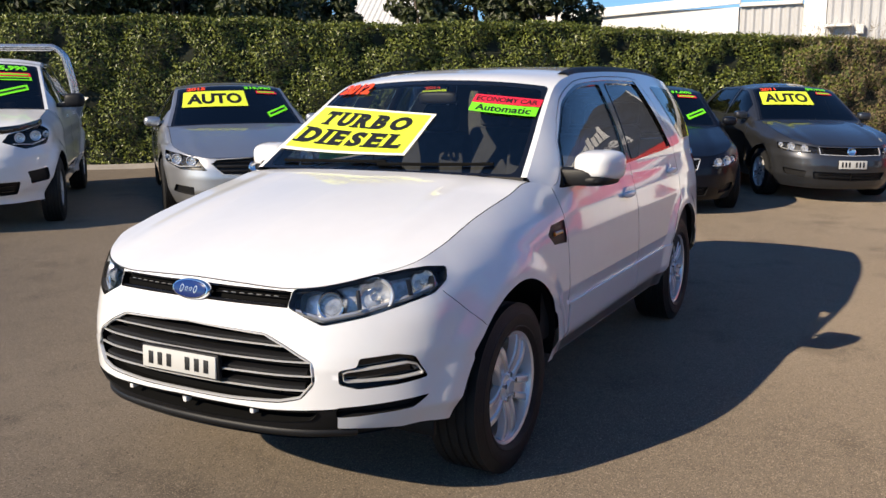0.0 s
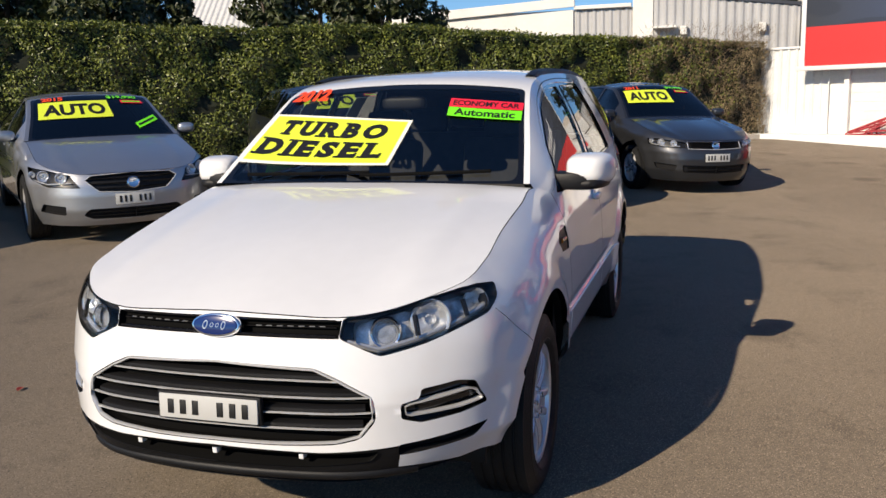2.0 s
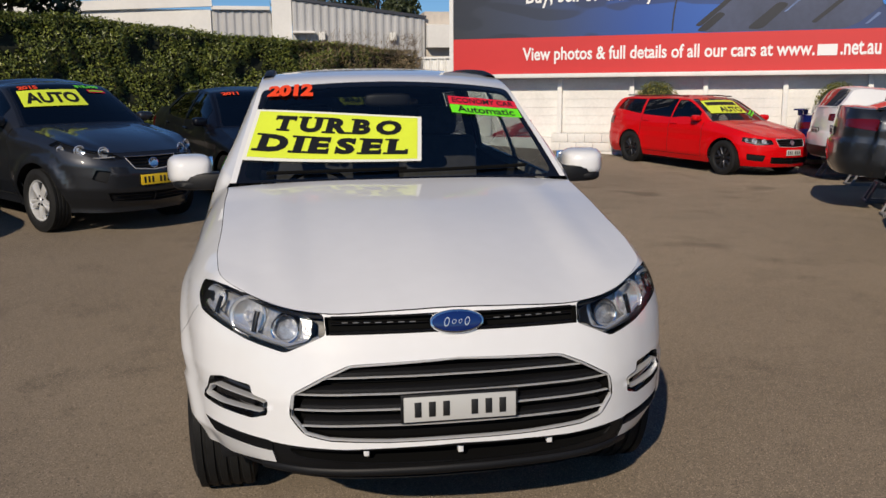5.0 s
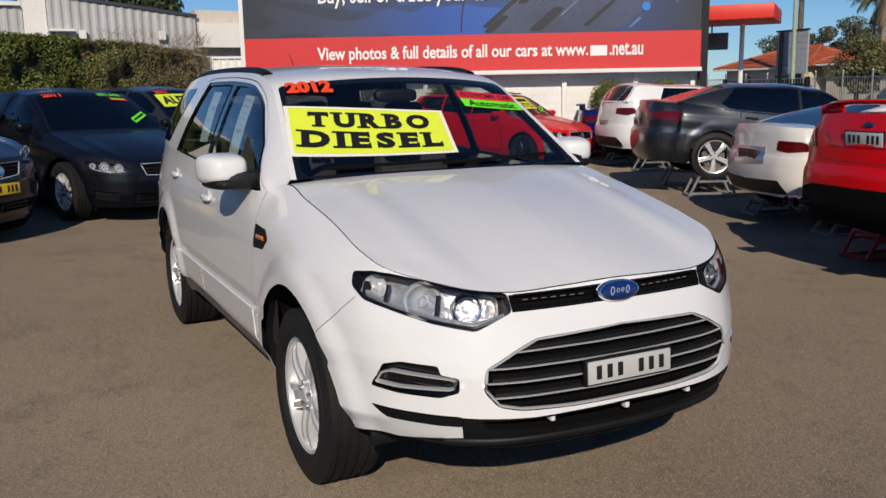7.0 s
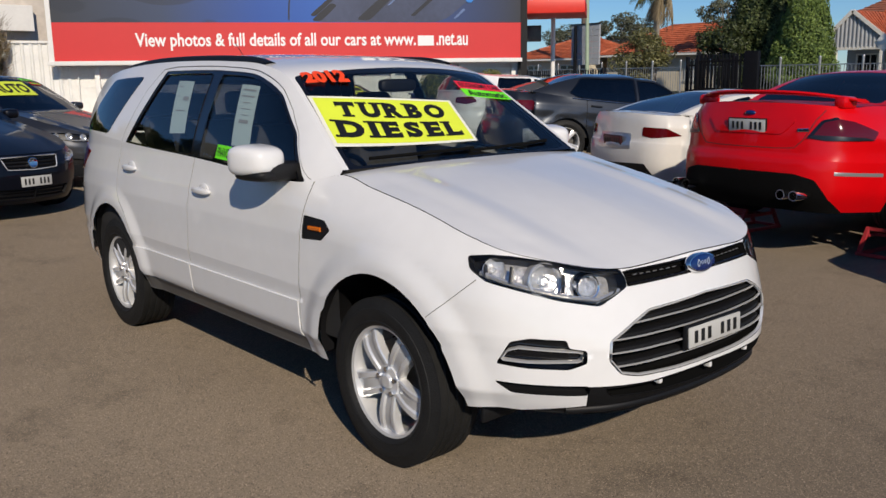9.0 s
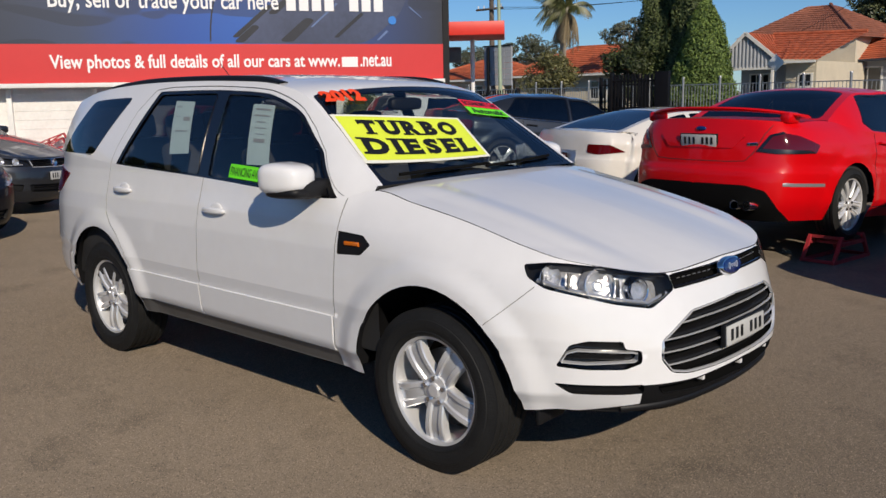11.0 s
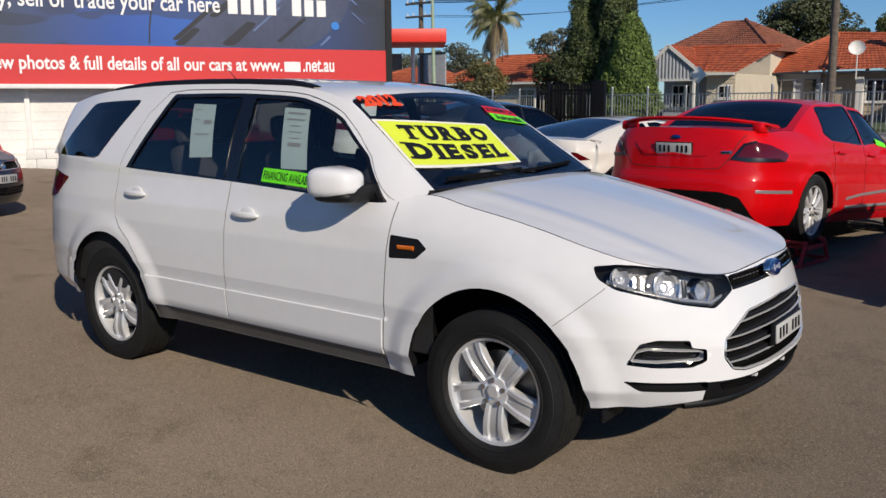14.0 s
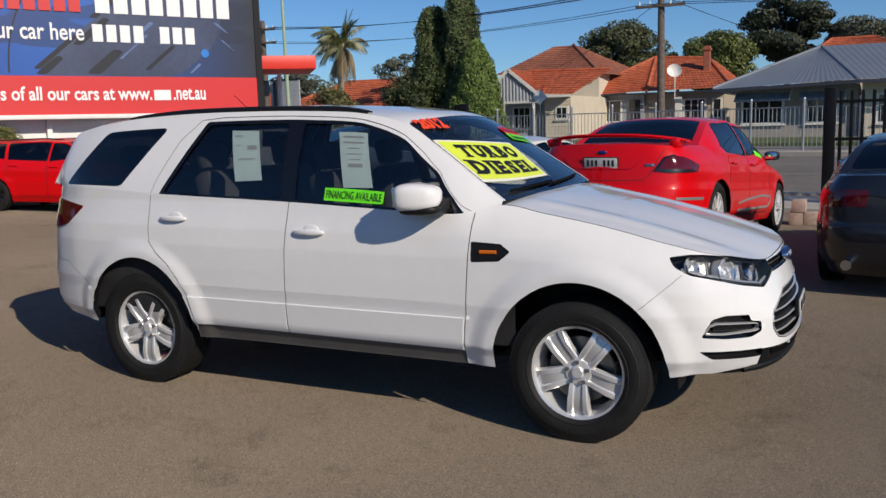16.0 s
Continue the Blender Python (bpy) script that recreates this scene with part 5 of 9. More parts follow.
    if lp:
        c = np.mean(lp, axis=0)
        w = max(p[0] for p in lp) - min(p[0] for p in lp)
        for k, hs in enumerate(kids["headlamp_housing"]):
            hl_ = max(p[1] for p in lp) - min(p[1] for p in lp)
            v, f = sweep(B, [(c[0] - w * 0.36, c[1] - hl_ * 0.26), (c[0], c[1] - hl_ * 0.32), (c[0] + w * 0.36, c[1] - hl_ * 0.12)], -0.036, 0.012, 0.012, False)
            if k:
                v, f = v * np.array([1, -1, 1]), [t[::-1] for t in f]
            link("lamp_trim", v, f, M["bright"], hs, smooth_angle=30)
            for q, r_ in ((-0.22, 0.40), (0.08, 0.42), (0.33, 0.26)):
                p = B.W(np.array([c[0] + q * w]), np.array([c[1] + 0.01 + q * 0.04]))[0]
                bm = bmesh.new()
                r_ = r_ * min(hl_, 0.14)
                add_lathe(bm, [(0.005, -0.01), (r_ * 0.4, 0.008), (r_ * 0.5, 0.0), (r_ * 0.9, 0.016), (r_, 0.01)], 20, "z")
                d = Vector((0.9, 0.25, 0.05)).normalized()
                bmesh.ops.transform(bm, matrix=Matrix.Translation(Vector(p) - d * 0.03) @ d.to_track_quat("Z", "Y").to_matrix().to_4x4(), verts=bm.verts)
                if k:
                    bmesh.ops.transform(bm, matrix=Matrix.Diagonal((1, -1, 1, 1)), verts=bm.verts)
                    bmesh.ops.reverse_faces(bm, faces=bm.faces)
                part("lamp_reflector", bm, M["reflector"], hs)
    if grille:
        zs = [z for _, z in grille]
        ys = max(y for y, _ in grille)
        for z in np.linspace(min(zs), max(zs), 5)[1:-1]:
            link("grille_bar", *sweep(B, [(0.0, z), (B.s_front(ys * 0.9, z), z)], -0.022, 0.010, 0.016), M[sp.get("bar", "gloss_black")], kids["grille"][0], smooth_angle=30)
        link("grille_trim", *sweep(B, [(0.0, max(zs)), (B.s_front(ys * 0.98, max(zs)), max(zs))], -0.004, 0.010, 0.010), M["chrome"], kids["grille"][0], "chrome strip", smooth_angle=30)
        half = [(B.s_front(max(y, 0.0), z) if y > 0 else 0.0, z) for y, z in grille]
        link("grille_surround", *sweep(B, half, -0.006, 0.010, 0.010), M["bright"], kids["grille"][0], "bright surround", smooth_angle=30)
        zc = (min(zs) + max(zs)) / 2
        p = B.W(np.array([0.0]), np.array([zc]))[0]
        bm = bmesh.new()
        add_lathe(bm, [(0.0, 0.0), (0.035, 0.0), (0.05, 0.004), (0.058, 0.0), (0.058, -0.03)], 24, "z")
        bmesh.ops.transform(bm, matrix=Matrix.Translation((p[0], 0, zc)) @ Vector((1, 0, 0.2)).to_track_quat("Z", "Y").to_matrix().to_4x4(), verts=bm.verts)
        part("badge", bm, M["chrome"], root)
    for q in mouth:
        if q[0][0] < 0:
            z0_, z1_ = min(z for _, z in q), max(z for _, z in q)
            for z in (z0_ * 0.65 + z1_ * 0.35, z0_ * 0.3 + z1_ * 0.7):
                link("intake_slat", *sweep(B, [(0.0, z), (B.s_front(max(y for y, _ in q) * 0.86, z), z)], -0.026, 0.012, 0.014), M["gloss_black"], kids["air_intake"][0], smooth_angle=30)
    if plate:
        p = B.W(np.array([0.0]), np.array([plate[1]]))[0]
        plate_part(root, pose(p[0] + 0.01, 0, plate[1], 0, -4, 0), mat=plate[0])
    if rear_plate:
        p = B.W(np.array([B.length]), np.array([rear_plate[1]]))[0]
        plate_part(root, pose(p[0] - 0.012, 0, rear_plate[1], 0, 8, 180), mat=rear_plate[0])
        bm = bmesh.new()
        add_box(bm, (p[0] - 0.004, 0, rear_plate[1]), (0.012, 0.40, 0.13), 0.004, Matrix.Rotation(radians(-8), 4, "Y"))
        part("plate_holder", bm, M["black"], root)
    for sg in (1, -1):
        for j, (a, b) in enumerate(zip(doors, doors[1:])):
            z = float(B.top(s_at(B, b))) - 0.10
            d = kids[("front_door", "rear_door")[j]][0 if sg > 0 else 1]
            s1 = s_at(B, b)
            v, f = sweep(B, [(s1 - 0.24, z), (s1 - 0.06, z + 0.004)], 0.01, 0.024, 0.022, False)
            if sg < 0:
                v, f = v * np.array([1, -1, 1]), [t[::-1] for t in f]
            link("handle", v, f, P, d, smooth_angle=50)
        if mirror:
            hw = sp["outline"][9][1]
            x = sp["mid"][0][0] - 0.28
            shell = M["black"] if name == "sport_sedan" else P
            z = sp["mid"][0][1] + 0.04
            bm = soft_box(0.07, 0.095, 0.058, 3.2, 20, 10)
            bmesh.ops.transform(bm, matrix=pose(x, sg * (hw + 0.03), z, 0, 0, sg * -8), verts=bm.verts)
            mir = part("door_mirror", bm, shell, root)
            bm = bmesh.new()
            add_box(bm, (x, sg * (hw - 0.06), z - 0.045), (0.08, 0.14, 0.035), 0.01)
            part("mirror_arm", bm, M["black"], mir)
            bm = bmesh.new()
            add_box(bm, (x - 0.072, sg * (hw + 0.03), z), (0.006, 0.14, 0.085), 0.002)
            part("mirror_glass", bm, M["chrome"], mir)
    bm = bmesh.new()
    add_box(bm, (sp["mid"][0][0] - 0.32, 0, sp["mid"][0][1] - 0.12), (0.5, sp["outline"][9][1] * 1.5, 0.22), 0.06)
    part("dashboard", bm, M["lining"], root)
    if seatrows:
        seats(root, B, [(-1.45, [(-0.36, 0.5), (0.36, 0.5)]), (-2.25, [(0.0, 1.2)])], sp["axle_z"] + 0.16)
    wh = build_wheel(sp["axle_z"], wheel_w, rim_r, rim[1], rim[2], M[rim[0]], n=36)
    put_wheels(root, wh, B, sp["outline"][9][1] - wheel_w / 2 - 0.015)
    drop(wh)
    return root


def park(x, y, heading, lift=0.0, pitch=None):
    """A pose on the sloping yard: front axle's middle over x, y; heading in degrees from +x. lift raises the rear wheels."""
    h = radians(heading)
    f, l = Vector((math.cos(h), math.sin(h), 0)), Vector((-math.sin(h), math.cos(h), 0))
    g = lambda p: float(ground_z(p.x, p.y))
    o = Vector((x, y, 0))
    wb = 2.7
    zf, zr = g(o), g(o - f * wb) + lift
    f3 = Vector((f.x * wb, f.y * wb, zf - zr)).normalized()
    zl, zr2 = g(o + l * 0.75 - f * 1.3), g(o - l * 0.75 - f * 1.3)
    l3 = Vector((l.x * 1.5, l.y * 1.5, zl - zr2)).normalized()
    u = f3.cross(l3).normalized()
    l3 = u.cross(f3)
    m = Matrix((f3, l3, u)).transposed().to_4x4()
    m.translation = (x, y, zf)
    return m


def screen_text(root, B, body, mat, t, s, h, w, label="", bold=0.05, lean=0.0):
    """Cut-out letters stuck on a windscreen: t, s their middle, h and w their size."""
    v, f, wh = letters(body, 1.0, bold)
    p = B.T(t + v[:, 1] / wh[1] * h + lean * v[:, 0] / wh[0], s + v[:, 0] / wh[0] * w)
    p[:, 2] += 0.008
    p[:, 0] += 0.005
    return link("screen_lettering", p, f, mat, root, label)


def card_set(root, B, year, price, auto, lime=True, corner=None):
    """Sale cards on a windscreen: a yellow card, a year, a price and small strips."""
    th = t_key(B, 2)
    T = B.T
    if auto:
        c = corner or [(th * 0.43, -0.84), (th * 0.43, 0.24), (th * 0.84, 0.24), (th * 0.84, -0.84)]
        decal("sale_card", T, c, M["card"], root, 0.006, auto, M["ink"], (0.86, 0.66), None, "yellow card lettered AUTO", bold=0.04)
    if year:
        screen_text(root, B, year, M["hot"], th * 0.92, -0.62, th * 0.11, 0.34, "orange-red year lettering")
    if price:
        screen_text(root, B, price, M["lime"], th * 0.92, 0.52, th * 0.10, 0.52, "lime price lettering", 0.04)
    if price:
        decal("strip_card", T, [(th * 0.76, 0.46), (th * 0.76, 0.84), (th * 0.84, 0.82), (th * 0.84, 0.46)], M["pink"], root, 0.006, lines=[("", 0.08, 0.3, 0.92, 0.7)], text_mat=M["lime"])
    if lime:
        decal("strip_card", T, [(th * 0.14, 0.52), (th * 0.34, 0.88), (th * 0.46, 0.86), (th * 0.26, 0.50)], M["lime"], root, 0.006, lines=[("", 0.08, 0.35, 0.92, 0.65)], text_mat=M["ink"])


def sedan_windows(cx, hx, rx, fx, zb, zt, bx):
    """Front and rear side windows: cowl, header, rear header and foot x, belt and top heights, pillar x."""
    a = [(bx + 0.03, zt - 0.005), (hx - 0.10, zt - 0.01), (hx + 0.12, zt - 0.09), ((cx + hx) / 2 - 0.06, (zb + zt) / 2 + 0.02), (cx - 0.38, zb + 0.03), (bx + 0.03, zb + 0.03)]
    b = [(bx - 0.05, zt - 0.005), (bx - 0.05, zb + 0.03), (fx + 0.52, zb + 0.05), (fx + 0.40, zb + 0.11), (rx - 0.02, zt - 0.06), (rx + 0.12, zt - 0.02)]
    return [a, b]


# silver sedan
B, sp = car_spec(2.915, 0.93, 1.08, 0.94, 0.335, 0.70, (-0.42, 0.99), (-1.18, 1.42), (-1.7, 1.465), (-2.45, 1.40), (-3.05, 1.10), (0.96, 1.03), 1.06)
c = make_car("sedan", "silver four-door sedan with yellow windscreen card, before the hedge", "silver_paint", B, park(-5.10, -4.98, 48) @ Matrix.Scale(1.06, 4), (-0.62, -1.65, -2.55),
             [(0.48, 0.575), (0.56, 0.70), (0.74, 0.745), (0.87, 0.77), (0.87, 0.655), (0.74, 0.585)], [(-1, 0.705), (0.38, 0.69), (0.44, 0.645), (0.32, 0.535), (-1, 0.515)], [[(-1, 0.37), (0.42, 0.37), (0.48, 0.31), (0.40, 0.27), (-1, 0.26)], [(0.62, 0.40), (0.80, 0.42), (0.82, 0.34), (0.62, 0.31)]],
             [(0.6, 0.9), (0.85, 0.93), (0.88, 0.78), (0.6, 0.75)], sedan_windows(-0.42, -1.18, -2.45, -3.05, 0.99, 1.40, -1.64), plate=("plate", 0.455), glass="dark_glass")
card_set(c, B, "2015", "$19,990", "AUTO")

# dark grey crossover
B, sp = car_spec(2.53, 0.86, 0.75, 0.88, 0.335, 0.86, (-0.42, 1.09), (-1.02, 1.50), (-1.5, 1.565), (-2.5, 1.50), (-3.05, 1.12), (1.06, 1.16), None, 0.12, 0.035, 0.40, 0.24)
c = make_car("crossover", "dark grey small crossover with a yellow card in its windscreen", "char_paint", B, park(-6.72, -2.52, 42), (-0.55, -1.45, -2.25),
             [(0.30, 0.80), (0.46, 0.90), (0.72, 0.98), (0.80, 0.93), (0.62, 0.83), (0.45, 0.78)], [(-1, 0.82), (0.30, 0.82), (0.22, 0.70), (-1, 0.68)], [[(-1, 0.45), (0.50, 0.46), (0.45, 0.36), (-1, 0.34)], [(0.46, 0.68), (0.58, 0.70), (0.62, 0.60), (0.50, 0.56)]],
             [(0.5, 1.1), (0.75, 1.1), (0.8, 0.95), (0.55, 0.95)], sedan_windows(-0.42, -1.02, -2.45, -2.9, 1.10, 1.50, -1.42), rim_r=0.22, plate=("plate_yellow", 0.58))
card_set(c, B, "2015", "$15,990", "AUTO", False)

# navy sedan
B, sp = car_spec(2.968, 0.83, 1.10, 0.93, 0.34, 0.72, (-0.52, 0.99), (-1.25, 1.41), (-1.8, 1.455), (-2.5, 1.39), (-3.1, 1.09), (0.95, 1.02), 1.05)
c = make_car("sedan", "near-black navy sedan with lime price lettering on its windscreen", "navy_paint", B, park(-7.85, -0.51, 22), (-0.72, -1.78, -2.68),
             [(0.44, 0.62), (0.52, 0.69), (0.80, 0.72), (0.82, 0.66), (0.70, 0.60), (0.52, 0.58)], [(-1, 0.70), (0.34, 0.69), (0.30, 0.57), (-1, 0.56)], [[(-1, 0.36), (0.45, 0.37), (0.42, 0.26), (-1, 0.25)], [(0.58, 0.38), (0.78, 0.40), (0.76, 0.30), (0.58, 0.28)]],
             [(0.5, 0.9), (0.85, 0.93), (0.88, 0.78), (0.5, 0.75)], sedan_windows(-0.52, -1.25, -2.5, -3.1, 0.98, 1.39, -1.75), rim=("alloy", 10, 0.022), plate=("plate", 0.44))
card_set(c, B, "2011", "$31,000", "")

# grey small sedan
B, sp = car_spec(2.648, 0.90, 1.09, 0.89, 0.32, 0.76, (-0.40, 1.01), (-1.10, 1.435), (-1.6, 1.48), (-2.3, 1.42), (-2.85, 1.12), (0.97, 1.03), 1.08)
c = make_car("sedan", "mid-grey small sedan with a yellow card in its windscreen", "grey_paint", B, park(-10.03, 1.14, 31), (-0.55, -1.52, -2.35),
             [(0.40, 0.66), (0.42, 0.735), (0.70, 0.775), (0.80, 0.77), (0.80, 0.69), (0.68, 0.65)], [(-1, 0.742), (0.40, 0.742), (0.40, 0.650), (-1, 0.640)], [[(-1, 0.42), (0.48, 0.43), (0.46, 0.33), (-1, 0.31)], [(0.54, 0.43), (0.76, 0.45), (0.74, 0.37), (0.56, 0.34)]],
             [(0.5, 0.92), (0.80, 0.95), (0.82, 0.78), (0.5, 0.78)], sedan_windows(-0.40, -1.10, -2.3, -2.85, 1.0, 1.42, -1.5), plate=("plate", 0.53))
card_set(c, B, "2011", "$9,990", "AUTO", False)

# red wagon
B, sp = car_spec(2.68, 0.90, 1.06, 0.905, 0.325, 0.74, (-0.42, 1.0), (-1.12, 1.42), (-1.7, 1.46), (-3.35, 1.38), (-3.66, 1.02), (0.96, 1.03), None)
c = make_car("station_wagon", "bright red station wagon with black wheels and yellow cards", "red_paint", B, park(-12.2, 8.42, 18), (-0.58, -1.52, -2.38),
             [(0.42, 0.62), (0.44, 0.70), (0.80, 0.74), (0.82, 0.66), (0.68, 0.60)], [(-1, 0.72), (0.36, 0.71), (0.32, 0.58), (-1, 0.57)], [[(-1, 0.38), (0.48, 0.39), (0.46, 0.27), (-1, 0.25)], [(0.56, 0.42), (0.78, 0.44), (0.76, 0.32), (0.58, 0.30)]],
             [(0.5, 0.95), (0.80, 0.96), (0.84, 0.80), (0.5, 0.80)], [[(-1.46, 1.39), (-1.25, 1.385), (-0.98, 1.29), (-0.78, 1.16), (-0.74, 1.03), (-1.46, 1.03)], [(-1.54, 1.39), (-1.54, 1.03), (-2.35, 1.05), (-2.42, 1.38)], [(-2.52, 1.37), (-2.46, 1.06), (-3.30, 1.12), (-3.16, 1.33)]], rim=("dark_alloy", 5, "split"), plate=("plate", 0.47))
card_set(c, B, "2014", "", "")
th = t_key(B, 2)
decal("sale_card", B.T, [(th * 0.30, -0.80), (th * 0.30, 0.5), (th * 0.85, 0.5), (th * 0.85, -0.80)], M["card"], c, 0.006, "", M["ink"], lines=[("AUTO", 0.3, 0.08, 0.95, 0.48), ("", 0.06, 0.6, 0.94, 0.86)], label="yellow card lettered AUTO", bold=0.04)
for sg in (1, -1):
    xs = np.linspace(-1.3, -3.2, 14)
    e = B.E_at(xs)
    bm = bmesh.new()
    limb(bm, [(p[0], sg * (p[1] - 0.03), p[2] + 0.05) for p in e], 0.013, 0.013, 8)
    part("roof_rail", bm, M["gloss_black"], c)
decal("strip_card", B.G, [(-0.95, 0.06), (-1.30, 0.06), (-1.30, 0.16), (-0.95, 0.16)], M["lime"], c, 0.004)

# red sport sedan with a boot spoiler, its tail up on stands
B, sp = car_spec(2.838, 0.92, 1.20, 0.934, 0.335, 0.72, (-0.45, 0.99), (-1.2, 1.435), (-1.72, 1.490), (-2.42, 1.43), (-3.05, 1.11), (0.96, 1.03), 1.070)
sp["tail_up"] = 0.0
FALCON = park(-0.72, 7.94, 82, 0.18)
c = make_car("sport_sedan", "bright red sport sedan with boot spoiler, tail on steel stands", "red_paint", B, FALCON, (-0.66, -1.62, -2.46),
             [(0.44, 0.60), (0.50, 0.68), (0.78, 0.72), (0.84, 0.64), (0.68, 0.58)], [(-1, 0.68), (0.36, 0.68), (0.32, 0.58), (-1, 0.56)], [[(-1, 0.44), (0.45, 0.44), (0.42, 0.28), (-1, 0.26)]],
             [(0.555, 0.80), (0.64, 0.935), (0.72, 0.965), (0.80, 0.945), (0.875, 0.87), (0.88, 0.80), (0.70, 0.785)], sedan_windows(-0.45, -1.2, -2.42, -3.0, 0.99, 1.425, -1.62), rim=("alloy", 5, "split"), rim_r=0.245, rear_plate=("plate", 0.880), plate=None)
FB = B
zt = float(B.top(B.length))
for nm, poly, off, mat in (("plate_recess", [(-1, 0.955), (0.42, 0.955), (0.44, 0.93), (0.34, 0.82), (-1, 0.815)], -0.012, "red_paint"), ("diffuser", [(-1, 0.50), (0.50, 0.50), (0.66, 0.46), (0.74, 0.30), (0.76, 0.19), (-1, 0.19)], 0.01, "void")):
    poly = [(B.s_rear(y, z) if y >= 0 else B.length, z) for y, z in poly]
    pc = cut_sheet(rounded(poly, 0.02, 3), [], 0.05)
    lay(nm, B.W, pc["base"], M[mat], c, 0.008, (1, -1), joined=True)
bm = bmesh.new()
rows = []
for y in np.linspace(-0.80, 0.80, 17):
    a = abs(y) / 0.80
    x, z = -3.86 + 0.30 * a**2.2, zt + 0.080 - 0.05 * a**3
    rows.append([bm.verts.new((x + dx, y, z + dz)) for dx, dz in ((-0.13, 0.012), (-0.12, 0.026), (0.0, 0.022), (0.06, 0.0), (0.0, -0.008), (-0.12, 0.0))])
for a, b in zip(rows, rows[1:]):
    for i in range(6):
        bm.faces.new((a[i], a[(i + 1) % 6], b[(i + 1) % 6], b[i]))
bm.faces.new(rows[0])
bm.faces.new(rows[-1][::-1])
bmesh.ops.recalc_face_normals(bm, faces=bm.faces)
sp_ob = part("boot_spoiler", bm, M["red_paint"], c, "red boot spoiler", 50)
for sg in (1, -1):
    bm = bmesh.new()
    add_box(bm, (-3.68, sg * 0.70, zt + 0.022), (0.20, 0.10, 0.10), 0.03)
    part("spoiler_foot", bm, M["red_paint"], sp_ob)
    for k in (0.50, 0.62):
        bm = bmesh.new()
        add_lathe(bm, [(0.030, 0.10), (0.036, 0.10), (0.042, 0.0), (0.042, -0.08), (0.034, -0.08), (0.030, 0.1)], 20, "z")
        bmesh.ops.transform(bm, matrix=Matrix.Translation((-4.06, sg * k, 0.33)) @ Vector((1, 0, 0.0)).to_track_quat("Z", "Y").to_matrix().to_4x4(), verts=bm.verts)
        part("tailpipe", bm, M["chrome"], c)
for nm, poly, off, mat in (("lamp_base", [(0.57, 0.80), (0.59, 0.825), (0.86, 0.820), (0.88, 0.80), (0.70, 0.785)], 0.010, "dark_alloy"), ("lamp_rim", [(0.55, 0.796), (0.64, 0.945), (0.72, 0.975), (0.74, 0.96), (0.66, 0.93), (0.585, 0.80)], 0.009, "gloss_black")):
    poly = [(B.s_rear(y, z), z) for y, z in poly]
    lay(nm, B.W, cut_sheet(rounded(poly, 0.01, 3), [], 0.04)["base"], M[mat], c, off, (1, -1))
link("boot_gap", *sweep(B, [(B.length, 0.700), (B.s_rear(0.30, 0.702), 0.702), (B.s_rear(0.46, 0.712), 0.712), (B.s_rear(0.525, 0.78), 0.78), (B.s_rear(0.60, 0.95), 0.95), (B.s_rear(0.64, 1.03), 1.03)], -0.0015, 0.007, 0.003), M["gap"], c, "dark shut line of the boot lid")
bm = bmesh.new()
p = B.W(np.array([B.length]), np.array([0.985]))[0]
bm2 = soft_box(0.02, 0.055, 0.024, 2.0)
bm.free()
bmesh.ops.transform(bm2, matrix=Matrix.Translation((p[0], 0, 0.99)), verts=bm2.verts)
part("boot_badge", bm2, M["badge_blue"], c)
v, f = sweep(B, [(B.s_rear(0.56, 0.86), 0.865), (B.s_rear(0.47, 0.86), 0.858)], 0.002, 0.028, 0.006, False)
link("boot_mark", v * np.array([1, -1, 1]), [t[::-1] for t in f], M["chrome"], c)
for sg in (1, -1):
    st = lambda x, z: (s_at(B, x), z)
    for line in ([st(-0.62, 0.50), st(-1.0, 0.515), st(-1.7, 0.48), st(-2.1, 0.44)], [st(-0.62, 0.50), st(-0.55, 0.44), st(-0.7, 0.37), st(-2.1, 0.355)], [st(-3.35, 0.52), st(-3.85, 0.52)]):
        v, f = sweep(B, line, 0.002, 0.03, 0.003, False)
        if sg < 0:
            v, f = v * np.array([1, -1, 1]), [t[::-1] for t in f]
        link("side_stripe", v, f, M["strip"], c, "silver stripe")
decal("strip_card", lambda a, b: B.G(a, b) * np.array([1, -1, 1]), [(-0.95, 0.04), (-1.22, 0.04), (-1.22, 0.13), (-0.95, 0.13)], M["lime"], c, 0.006)

# white coupe
B, sp = car_spec(2.57, 0.82, 0.84, 0.887, 0.31, 0.64, (-0.55, 0.90), (-1.28, 1.26), (-1.65, 1.30), (-2.15, 1.25), (-2.95, 0.97), (0.86, 0.93), 0.95)
c = make_car("coupe", "pearl white low coupe, its tail raised on stands", "pearl_paint", B, park(-2.86, 8.76, 72, 0.15), (-0.75, -1.85),
             [(0.44, 0.56), (0.50, 0.64), (0.76, 0.67), (0.80, 0.60)], [(-1, 0.50), (0.40, 0.50), (0.36, 0.34), (-1, 0.32)], [],
             [(0.48, 0.80), (0.74, 0.80), (0.80, 0.72), (0.62, 0.68), (0.48, 0.70)], [sedan_windows(-0.55, -1.28, -2.1, -2.7, 0.90, 1.24, -1.85)[0], [(-1.92, 1.22), (-1.92, 0.95), (-2.35, 1.0), (-2.2, 1.14)]], rear_plate=("plate_red", 0.62), plate=None, seatrows=False)
